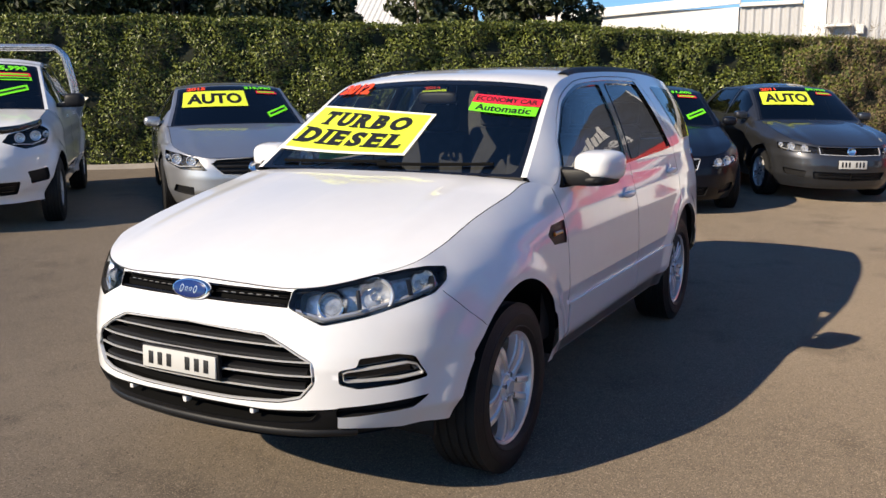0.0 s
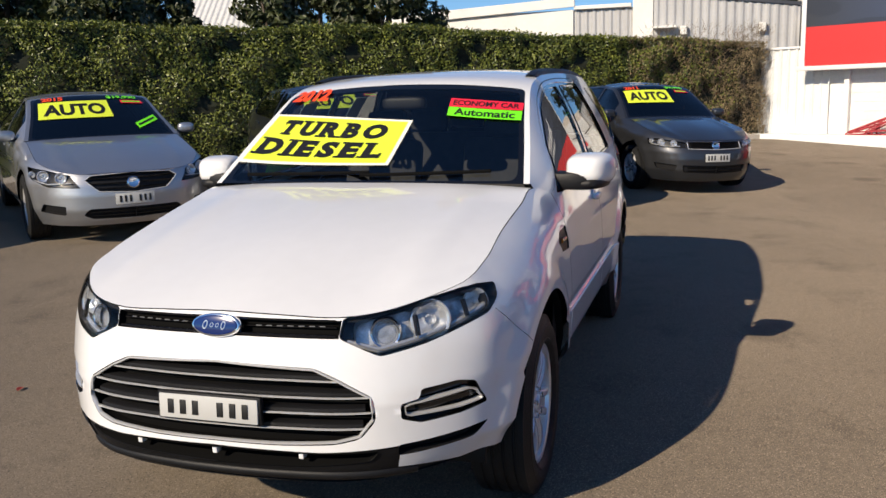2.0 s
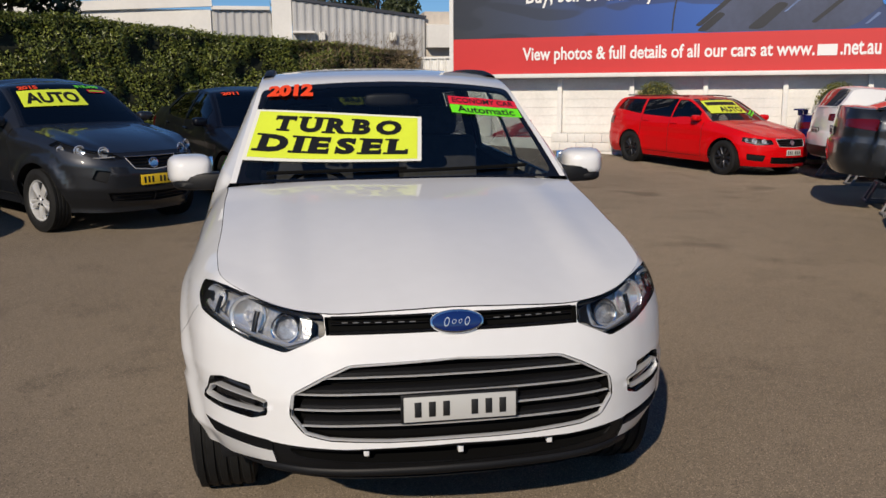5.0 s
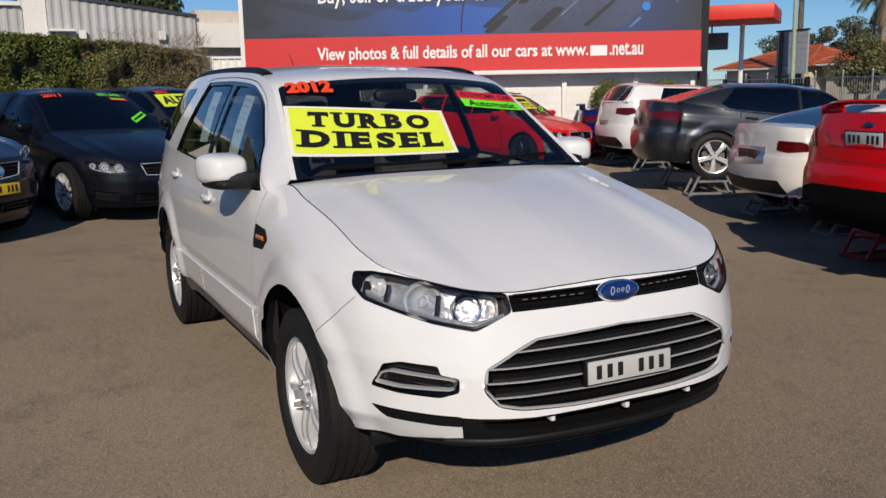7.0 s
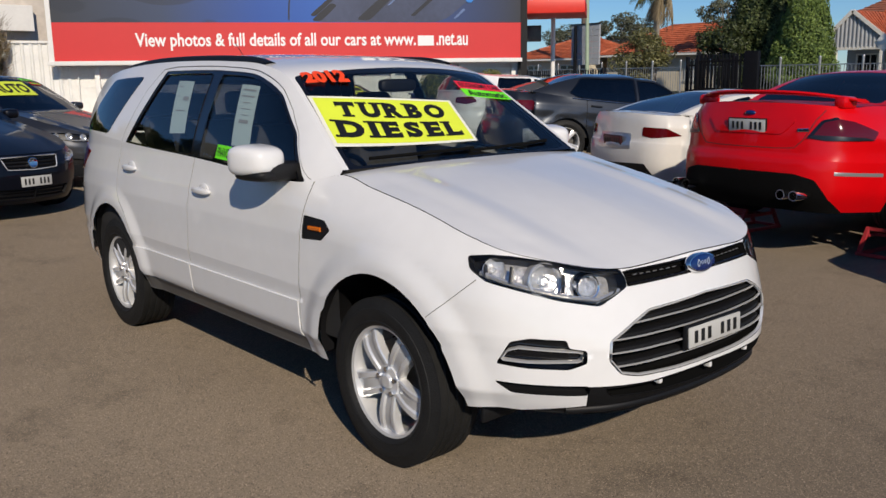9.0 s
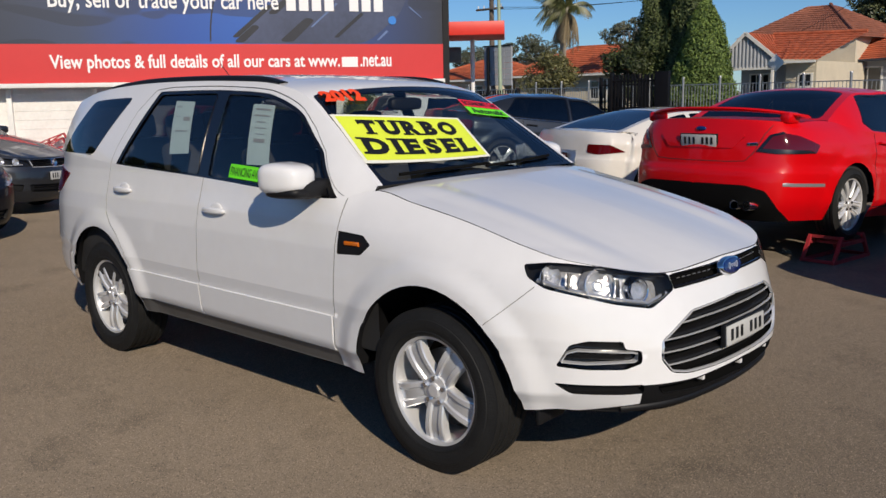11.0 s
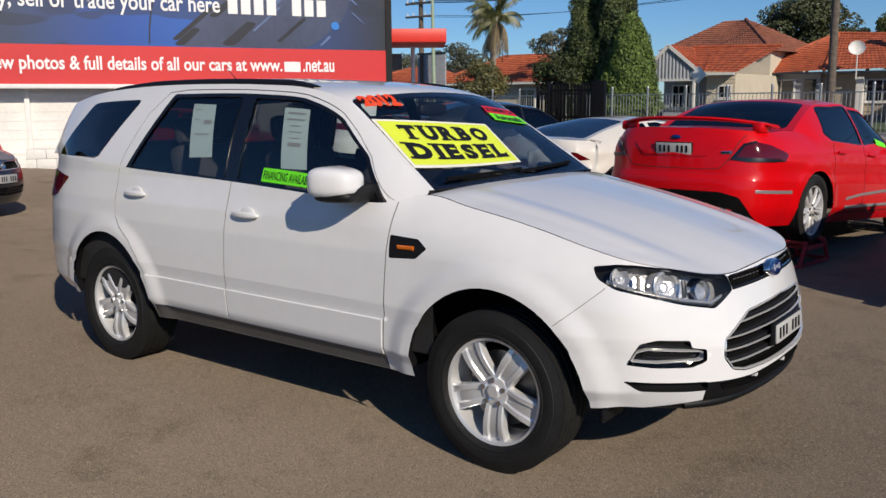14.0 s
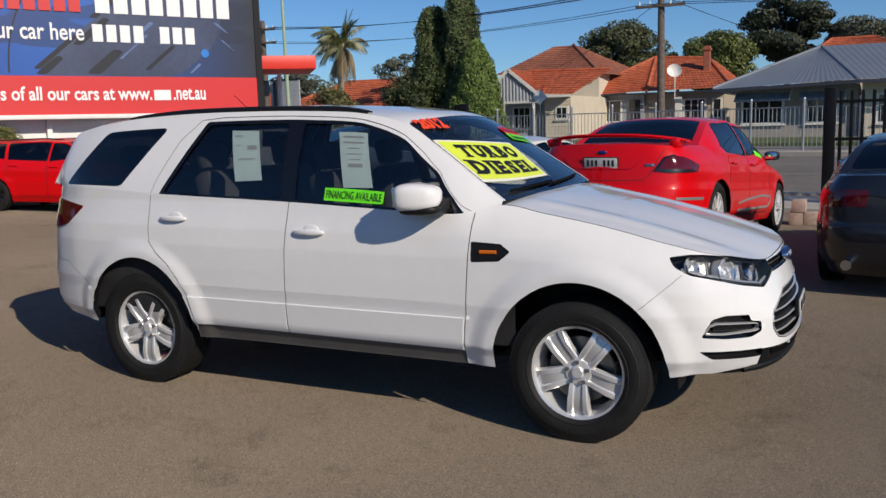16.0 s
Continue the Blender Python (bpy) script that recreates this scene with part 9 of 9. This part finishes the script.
def hip_house():
    g = float(ground_z(-9, 44))
    root = thing("house", "cream weatherboard house with a bright terracotta hipped roof", "house", "houses across the street")
    box_part("wall", root, beige, -13.9, -5.8, 44.6, 54, g, 3.0, "cream clad wall")
    boards(root, -10.0, -5.85, 44.6, g + 0.2, 2.95, beige)
    # slab over the cladding, greyed to paint the verandah's shade
    box_part("wall", root, grey_sheet, -13.8, -10.1, 44.4, 44.58, g, 2.95, "verandah wall with shade painted in as grey")
    el, er, rl, rr = (-14.35, 43.9, 2.92), (-5.3, 43.9, 3.12), (-10.25, 48.0, 5.15), (-7.2, 48.0, 4.95)
    mid = (-9.85, 43.9, 3.05)
    roof_plane("roof", [el, mid, rl, rl], terracotta, root, 0.30, amp=0.045)
    roof_plane("roof", [mid, er, rr, rl], terracotta, root, 0.34, amp=0.03)
    roof_plane("roof", [er, (-5.3, 54, 3.1), (-7.2, 50, 4.95), rr], terracotta, root)
    roof_plane("roof", [(-14.35, 54, 2.95), el, rl, (-10.25, 50, 5.15)], terracotta, root)
    for a, b in ((rl, rr), (mid, rl), (er, rr), (el, rl)):
        ridge_cap(root, Vector(a) + Vector((0, 0, 0.04)), Vector(b) + Vector((0, 0, 0.04)), terracotta)
    # gutter coloured dark to draw the shadow line under the roof
    box_part("gutter", root, dark_trim, -14.4, -5.3, 43.78, 43.9, 2.92, 3.02)
    house_window(root, -12.7, -11.4, 1.5, 2.6, 44.4, 1)
    box_part("door", root, pane, -10.9, -10.3, 44.3, 44.42, g, 2.65, "dark doorway")
    house_window(root, -7.9, -6.8, 1.55, 2.55, 44.6, 2)
    box_part("bay", root, white_trim, -8.35, -8.0, 44.2, 44.6, g, 2.75, "white bay corner")
    house_window(root, -6.35, -5.95, 1.6, 2.55, 44.6, 0)
    ch = box_part("chimney", root, brick_red, -7.2, -6.85, 46.2, 46.6, 3.6, 5.55, "red brick chimney", 0.02)
    box_part("chimney_cap", ch, brick_red, -7.26, -6.79, 46.14, 46.66, 5.30, 5.42)
    bm = bmesh.new()
    add_lathe(bm, [(0.02, 0.0), (0.16, 0.03), (0.30, 0.10), (0.38, 0.19), (0.39, 0.19), (0.30, 0.085), (0.16, 0.012), (0.0, -0.01)], 28, "z")
    d = Vector((0.25, -0.85, 0.42)).normalized()
    bmesh.ops.transform(bm, matrix=Matrix.Translation((-8.3, 43.6, 4.05)) @ d.to_track_quat("Z", "Y").to_matrix().to_4x4(), verts=bm.verts)
    dish = part("satellite_dish", bm, white_trim, root, "white satellite dish")
    bm = bmesh.new()
    add_cyl(bm, (-8.28, 43.75, 2.6), (-8.28, 43.75, 4.05), 0.03, None, 8)
    part("dish_mast", bm, white_trim, dish)


def metal_house():
    g = float(ground_z(0, 34))
    root = thing("house", "cream house with a blue-grey metal hipped roof and striped awnings", "house", "houses across the street")
    # darker copy of the rendered wall: shade under the eaves put into its colour
    box_part("wall", root, material("shaded_render", (0.30, 0.29, 0.27), 0.85, vary=0.12), -3.9, 0.9, 34.6, 46, g, 2.8, "rendered wall, eave shade painted in as grey")
    box_part("wall", root, cream, 1.0, 7.5, 34.3, 46, g, 2.85, "cream rendered wall")
    ap, er = (-0.75, 38.5, 4.62), (0.85, 33.4, 2.92)
    roof_plane("roof", [(-4.75, 33.7, 2.74), er, ap, ap], blue_metal, root, ribs="flat", amp=0.02)
    roof_plane("roof", [er, (9.0, 33.6, 2.8), (9.0, 38.5, 4.6), ap], blue_metal, root, ribs="flat", amp=0.02)
    roof_plane("roof", [(-4.75, 46, 2.74), (-4.75, 33.7, 2.74), ap, (-0.75, 42, 4.62)], blue_metal, root, ribs="flat", amp=0.02)
    ridge_cap(root, er, ap, blue_metal, 0.07)
    ridge_cap(root, (-4.75, 33.7, 2.78), ap, blue_metal, 0.07)
    bm = bmesh.new()
    beam(bm, (-4.8, 33.66, 2.66), (0.9, 33.36, 2.84), 0.06, 0.14)
    part("fascia", bm, dark_trim, root, smooth_angle=None)
    bm = bmesh.new()
    beam(bm, (0.85, 33.36, 2.84), (9.0, 33.56, 2.72), 0.06, 0.14)
    part("fascia", bm, dark_trim, root, smooth_angle=None)
    awn = material("awning_stripe", (0.26, 0.29, 0.34), 0.7, vary=0.25, scale=6)
    for x0, x1 in ((-3.9, -1.7), (-1.35, 0.4)):
        bm = bmesh.new()
        n = int((x1 - x0) / 0.12)
        for i in range(n):
            a, b = x0 + (x1 - x0) * i / n, x0 + (x1 - x0) * (i + 1) / n
            o0, o1 = (0.015, 0.0) if i % 2 else (0.0, 0.015)
            vs = [bm.verts.new(p) for p in ((a, 33.9 - o0, 2.18 - o0), (b, 33.9 - o1, 2.18 - o1), (b, 34.58, 2.55 - o1), (a, 34.58, 2.55 - o0))]
            bm.faces.new(vs)
        bmesh.ops.remove_doubles(bm, verts=bm.verts, dist=0.002)
        part("awning", bm, awn, root, "grey striped awning", None)
        bm = bmesh.new()
        beam(bm, (x1, 33.9, 2.18), (x1, 34.58, 2.55), 0.04)
        part("awning_arm", bm, white_trim, root, smooth_angle=None)
        house_window(root, x0 + 0.3, x1 - 0.3, 1.3, 2.3, 34.6, 2)
    house_window(root, 1.6, 2.4, 1.25, 2.3, 34.3, 1)


def low_house(x0, x1, y, ridge0, ridge1, ez, rz, label):
    g = float(ground_z(x0, y))
    root = thing("house", label, "house", "houses across the street")
    box_part("wall", root, cream, x0 + 0.5, x1 - 0.5, y + 0.6, y + 7, g, ez + 0.05, "cream wall")
    roof_plane("roof", [(x0, y, ez), (x1, y, ez), (ridge1, y + 3.6, rz), (ridge0, y + 3.6, rz)], terracotta, root)
    roof_plane("roof", [(x1, y, ez), (x1, y + 7, ez), (ridge1, y + 3.6, rz), (ridge1, y + 3.6, rz)], terracotta, root)
    roof_plane("roof", [(x0, y + 7, ez), (x0, y, ez), (ridge0, y + 3.6, rz), (ridge0, y + 3.6, rz)], terracotta, root)
    for a, b in (((x0, y, ez), (ridge0, y + 3.6, rz)), ((ridge0, y + 3.6, rz), (ridge1, y + 3.6, rz)), ((x1, y, ez), (ridge1, y + 3.6, rz))):
        ridge_cap(root, a, b, terracotta)
    box_part("gutter", root, white_trim, x0, x1, y - 0.06, y + 0.04, ez - 0.1, ez)
    for k in (0.3, 0.7):
        x = x0 + (x1 - x0) * k
        house_window(root, x - 0.5, x + 0.5, ez - 1.3, ez - 0.4, y + 0.6, 1)


gable_house()
hip_house()
metal_house()
low_house(-36.2, -29.6, 36, -33.6, -31.6, 2.5, 3.7, "low cream house with a weathered terracotta roof")
low_house(-30.0, -21.0, 37, -27.2, -23.2, 2.62, 4.25, "low cream house with a terracotta hipped roof")
low_house(-3.0, 4.5, 53, -1.0, 1.5, 4.6, 6.3, "red-roofed house behind the grey roof")


# ---- fences, gates and poles on the street ----
galv = material("galvanised_steel", (0.36, 0.37, 0.38), 0.4, 0.7, vary=0.15, scale=8)
black_steel = material("black_gate_steel", (0.006, 0.006, 0.007), 0.5, spec=0.2, vary=0.2)


def median_fence():
    root = tagged(new("median_fence"), "silver steel pedestrian fence along the median", "fence", kind="structure")
    o, u = np.array([-0.6, 25.3]), SU
    spacing, count = 1.67, 22
    bars = []
    for i in range(-6, count):
        p = o + u * spacing * i
        g = float(ground_z(p[0], p[1])) + 0.12
        bm = bmesh.new()
        add_cyl(bm, (p[0], p[1], g), (p[0], p[1], g + 1.66), 0.045, None, 12)
        add_cyl(bm, (p[0], p[1], g + 1.65), (p[0], p[1], g + 1.70), 0.055, 0.045, 12)
        part("post", bm, galv, root)
        q = o + u * spacing * (i + 1)
        for z in (0.12, 1.40):
            bm = bmesh.new()
            beam(bm, (p[0], p[1], g + z), (q[0], q[1], g + z), 0.035)
            part("rail", bm, galv, root, smooth_angle=None)
        for k in range(1, 12):
            c = p + (q - p) * k / 12
            bars.append((c[0], c[1], g))
    bm = bmesh.new()
    add_cyl(bm, (0, 0, 0.12), (0, 0, 1.40), 0.011, None, 6)
    for k, (x, y, g) in enumerate(bars):
        if k == 0:
            ob = part("bar", bm, galv, root)
            me = ob.data
        else:
            ob = new("bar", me)
            ob.parent = root
        ob.matrix_local = Matrix.Translation((x, y, g))


median_fence()


def bar_gate(name, label, a, b, top, low, n, post_w, lean_tops=False, wide_post=None):
    """A black steel gate of upright flat bars between two posts."""
    root = thing(name, label, "gate")
    a, b = np.array(a, float), np.array(b, float)
    ang = math.atan2(b[1] - a[1], b[0] - a[0])
    for k, e in enumerate((a, b)):
        w = wide_post if wide_post and k == 1 else post_w
        bm = bmesh.new()
        g = float(ground_z(e[0], e[1]))
        add_box(bm, (e[0], e[1], (g + top + 0.06) / 2), (w, 0.12, top + 0.06 - g), 0.01, Matrix.Rotation(ang, 4, "Z"))
        part("post", bm, black_steel, root)
    for z in (low + 0.12, top - 0.18, (low + top) / 2):
        bm = bmesh.new()
        beam(bm, (a[0], a[1], z), (b[0], b[1], z), 0.05)
        part("rail", bm, black_steel, root, smooth_angle=None)
    for i in range(1, n):
        c = a + (b - a) * i / n
        bm = bmesh.new()
        add_box(bm, (c[0], c[1], (low + top) / 2), (0.055, 0.03, top - low), 0.006, Matrix.Rotation(ang, 4, "Z"))
        part("bar", bm, black_steel, root)
    return root


bar_gate("sliding_gate", "black steel bar gate with a wide post", (-11.0, 18.3), (-9.35, 18.2), 2.08, 0.25, 15, 0.08, wide_post=0.42)
bar_gate("sliding_gate", "black steel bar gate folded behind the wide post", (-11.6, 18.7), (-10.2, 18.9), 1.98, 0.25, 12, 0.08)
bar_gate("yard_gate", "black steel bar gate with a heavy post beside the charcoal sedan", (0.66, 11.5), (5.2, 11.2), 1.98, 0.35, 27, 0.19)
bar_gate("yard_fence", "black steel bar fence along the yard's far edge", (-21.5, 22.5), (-16.6, 21.2), 1.75, 0.3, 34, 0.10)

pier = thing("brick_pier", "low pinkish concrete-block pier beside the gate post", "pier")
pier_mat = material("pink_block", (0.42, 0.32, 0.27), 0.85, vary=0.25, scale=9, bump=0.4)
for r_ in range(2):
    for k in range(2 - r_):
        bm = bmesh.new()
        add_box(bm, (0.36 + 0.20 * k + 0.03 * r_, 8.77, float(ground_z(0.44, 8.77)) + 0.09 + 0.185 * r_), (0.192, 0.30, 0.178), 0.006)
        part("block", bm, pier_mat, pier)


def power_pole(x, y, top, label):
    g = float(ground_z(x, y))
    root = thing("power_pole", label, "power pole")
    bm = bmesh.new()
    limb(bm, [(x + 0.05, y, g - 0.2), (x + 0.02, y, top * 0.5), (x, y, top)], 0.17, 0.12, 12)
    part("pole", bm, bark, root)
    for z in (top - 0.5, top - 1.2):
        bm = bmesh.new()
        add_box(bm, (x, y - 0.16, z), (1.9, 0.09, 0.11), 0.01)
        arm = part("cross_arm", bm, bark, root)
        for k in (-0.8, -0.4, 0.4, 0.8):
            bm = bmesh.new()
            add_cyl(bm, (x + k, y - 0.16, z + 0.05), (x + k, y - 0.16, z + 0.22), 0.04, 0.02, 8)
            part("insulator", bm, white_trim, arm)


power_pole(-6.15, 30.0, 7.1, "weathered timber power pole with cross-arms")
power_pole(-28.6, 34.4, 7.4, "far timber power pole with cross-arms")


def wire(a, b, sag, r=0.012):
    a, b = np.array(a, float), np.array(b, float)
    pts = [a + (b - a) * t - np.array([0, 0, sag * 4 * t * (1 - t)]) for t in np.linspace(0, 1, 15)]
    bm = bmesh.new()
    limb(bm, pts, r, r, 5)
    root = tagged(part("overhead_wire", bm, M["black"], None), "thin black overhead power line", "wire", "overhead power lines")


for k, z in ((-0.8, 6.75), (-0.4, 6.75), (0.4, 6.75), (0.8, 6.75), (-0.6, 6.0), (0.6, 6.0)):
    wire((-6.15 + k, 29.84, z), (-28.6 + k, 34.24, z + 0.25), 0.5)
    wire((-6.15 + k, 29.84, z), (22 + k, 25.0, z), 0.6)
wire((-6.15, 29.84, 6.1), (-13.5, 39.0, 4.3), 0.2)
wire((-6.15, 29.84, 6.3), (-1.0, 36.0, 4.4), 0.1)

# road sign, back of the diamond to the yard
root = thing("road_sign", "grey-backed diamond road sign on a steel post", "road sign")
bm = bmesh.new()
add_cyl(bm, (-12.22, 33.0, float(ground_z(-12.2, 33))), (-12.22, 33.0, 3.0), 0.03, None, 10)
part("post", bm, galv, root)
bm = bmesh.new()
add_box(bm, (-12.22, 32.96, 2.69), (0.52, 0.012, 0.52), 0.004, Matrix.Rotation(radians(45), 4, "Y"))
part("plate", bm, material("sign_back", (0.80, 0.81, 0.80), 0.6), root, "pale diamond plate")

# red canopy and hanging sign box behind the billboard
root = thing("canopy", "red canopy slab with a dark hanging sign box", "canopy")
bm = bmesh.new()
a = math.atan2(0.62, 0.78)
add_box(bm, (-14.6, 13.45, 3.27), (5.6, 2.4, 0.34), 0.02, Matrix.Rotation(a, 4, "Z"))
part("slab", bm, material("canopy_red", (0.72, 0.035, 0.02), 0.45, vary=0.05), root, "bright red fascia slab")
bm = bmesh.new()
add_box(bm, (-14.55, 13.9, 2.68), (2.6, 0.12, 0.42), 0.015, Matrix.Rotation(a, 4, "Z"))
box_ = part("sign_box", bm, material("sign_box_grey", (0.09, 0.095, 0.10), 0.4, vary=0.3, scale=3), root, "dark grey hanging sign box")
for k in (-0.9, 0.9):
    bm = bmesh.new()
    add_cyl(bm, (-14.55 + 0.78 * k, 13.9 + 0.62 * k, 2.85), (-14.55 + 0.78 * k, 13.9 + 0.62 * k, 3.12), 0.02, None, 6)
    part("hanger", bm, M["black"], box_)
for k in (-2.2, 2.0):
    x, y = -14.6 + 0.78 * k - 0.5, 13.45 + 0.62 * k + 0.5
    bm = bmesh.new()
    add_cyl(bm, (x, y, float(ground_z(x, y))), (x, y, 3.12), 0.06, None, 12)
    part("canopy_post", bm, white_steel, root)

# louvred sign tower and green pole
root = thing("sign_tower", "back of a grey panelled sign tower on posts", "sign")
bm = bmesh.new()
tx, ty = -19.75, 24.0
for j in range(7):
    for i in range(4):
        bm = bmesh.new()
        add_box(bm, (tx - 0.525 + 0.35 * i, ty, 2.06 + 0.22 * j), (0.34, 0.08, 0.212), 0.008)
        part("panel", bm, grey_sheet, root, smooth_angle=None)
bm = bmesh.new()
add_box(bm, (tx - 0.45, ty - 0.09, 1.8), (0.10, 0.10, 3.3), 0.01)
part("post", bm, M["black"], root)
bm = bmesh.new()
add_box(bm, (tx, ty - 0.02, 3.50), (1.45, 0.12, 0.05), 0.01)
part("top_cap", bm, M["black"], root)
root = thing("street_pole", "slim pale green steel street pole", "pole")
bm = bmesh.new()
limb(bm, [(-19.3, 23.6, 0.2), (-19.35, 23.6, 3.0), (-19.4, 23.6, 6.5)], 0.09, 0.06, 10)
part("pole", bm, material("pole_green", (0.33, 0.42, 0.30), 0.5, vary=0.1), root)

# ---- buildings behind the hedge ----
ann_white = material("annex_white", (0.78, 0.77, 0.74), 0.7, vary=0.06, scale=1.0)
clad = material("clad_grey", (0.46, 0.46, 0.46), 0.5, 0.2, vary=0.08, scale=1.2)


def ribbed(name, parent, mat, x, ys, z0, tops, pitch=0.13, depth=0.03, label=""):
    """A ribbed steel wall facing +x, with a sloping top."""
    bm = bmesh.new()
    n = int((ys[1] - ys[0]) / pitch)
    prev = None
    for i in range(2 * n + 1):
        t = i / (2 * n)
        y = ys[0] + (ys[1] - ys[0]) * t
        o = depth if (i // 1) % 4 in (1, 2) else 0.0
        z1 = tops[0] + (tops[1] - tops[0]) * t
        cur = (bm.verts.new((x + o, y, z0)), bm.verts.new((x + o, y, z1)))
        if prev:
            bm.faces.new((prev[0], cur[0], cur[1], prev[1]))
        prev = cur
    return part(name, bm, mat, parent, label, None)


def hedge_buildings():
    root = thing("warehouse", "grey corrugated building with a white annex behind the hedge", "building")
    box_part("annex_wall", root, ann_white, -33, -26.52, -10.2, -2.95, 0.0, 4.3, "white annex wall")
    bm = bmesh.new()
    beam(bm, (-26.45, -10.3, 4.22), (-26.45, -2.9, 4.55), 0.14, 0.30)
    part("annex_parapet", bm, ann_white, root, "white sloping parapet", None)
    box_part("annex_wall", root, ann_white, -32, -26.6, -2.94, -1.02, 0.0, 4.3)
    ribbed("recess_cladding", root, clad, -26.58, (-2.9, -1.05), 0.0, (4.32, 4.32))
    box_part("recess_cap", root, ann_white, -26.6, -26.42, -2.92, -1.05, 4.30, 4.42)
    box_part("pier_wall", root, ann_white, -30, -26.45, -1.0, -0.35, 0.0, 6.0, "white pier wall")
    ribbed("cladding", root, clad, -26.5, (-0.34, 4.1), 0.0, (4.66, 4.10), label="grey ribbed steel cladding")
    bm = bmesh.new()
    beam(bm, (-26.44, -0.35, 4.68), (-26.44, 4.15, 4.11), 0.05, 0.10)
    part("roof_edge", bm, dark_trim, root, "dark roof edge", None)
    v = [(-26.5, -0.34, 4.62), (-26.5, 4.1, 4.06), (-34, 4.1, 4.06), (-34, -0.34, 4.62)]
    link("roof", v, [(0, 1, 2, 3)], clad, root)
    box_part("lean_to", root, ann_white, -26.5, -26.1, -0.34, 0.4, 3.55, 3.62, "thin white awning")
    box_part("shopfront", root, material("beige_wall", (0.60, 0.54, 0.47), 0.8, vary=0.1), -30, -26.62, 4.12, 7.5, 0.0, 4.32, "beige wall")
    box_part("roller_box", root, ann_white, -26.6, -26.2, 4.15, 5.6, 3.10, 3.86, "white roller-door box")
    for y in (0.62, 3.0):
        box_part("wall_lamp", root, white_trim, -26.46, -26.25, y - 0.11, y + 0.11, 3.32, 3.60, "white wall lamp", 0.03)


hedge_buildings()
shed = thing("shed", "shed with a pale corrugated sloping roof behind the hedge", "shed")
bm = bmesh.new()
n = 30
prev = None
for i in range(2 * n + 1):
    # ribs run down the slope towards the hedge
    a = -15.9 + 3.5 * i / (2 * n)
    o = 0.035 if i % 4 in (1, 2) else 0.0
    cur = (bm.verts.new((-22.5, a, 3.6 + o)), bm.verts.new((-27.0, a - 1.6, 6.2 + o)))
    if prev:
        bm.faces.new((prev[0], cur[0], cur[1], prev[1]))
    prev = cur
part("roof", bm, material("pale_corrugated", (0.66, 0.66, 0.64), 0.6, 0.0, vary=0.12), shed, "pale corrugated roof", None)
box_part("wall", shed, ann_white, -26.8, -22.7, -15.8, -14.3, 0.0, 3.6)

# ---- fallen leaves on the asphalt ----
leaf_red = material("fallen_leaf", (0.40, 0.05, 0.03), 0.7, vary=0.2, scale=40)
for x, y, a in ((-0.515, -2.20, 20),):
    bm = bmesh.new()
    ring = [bm.verts.new((0.035 * math.cos(t) * (1.0 if math.cos(t) > 0 else 0.8), 0.018 * math.sin(t), 0.006 + 0.008 * abs(math.sin(t)))) for t in np.linspace(0, 2 * math.pi, 13)[:-1]]
    mid_ = bm.verts.new((0, 0, 0.004))
    for p, q in zip(ring, ring[1:] + ring[:1]):
        bm.faces.new((mid_, p, q))
    ob = tagged(part("fallen_leaf", bm, leaf_red), "small dry red leaf lying on the asphalt", "leaf")
    ob.matrix_world = Matrix.Translation((x, y, float(ground_z(x, y)) + 0.001)) @ Matrix.Rotation(radians(a), 4, "Z")
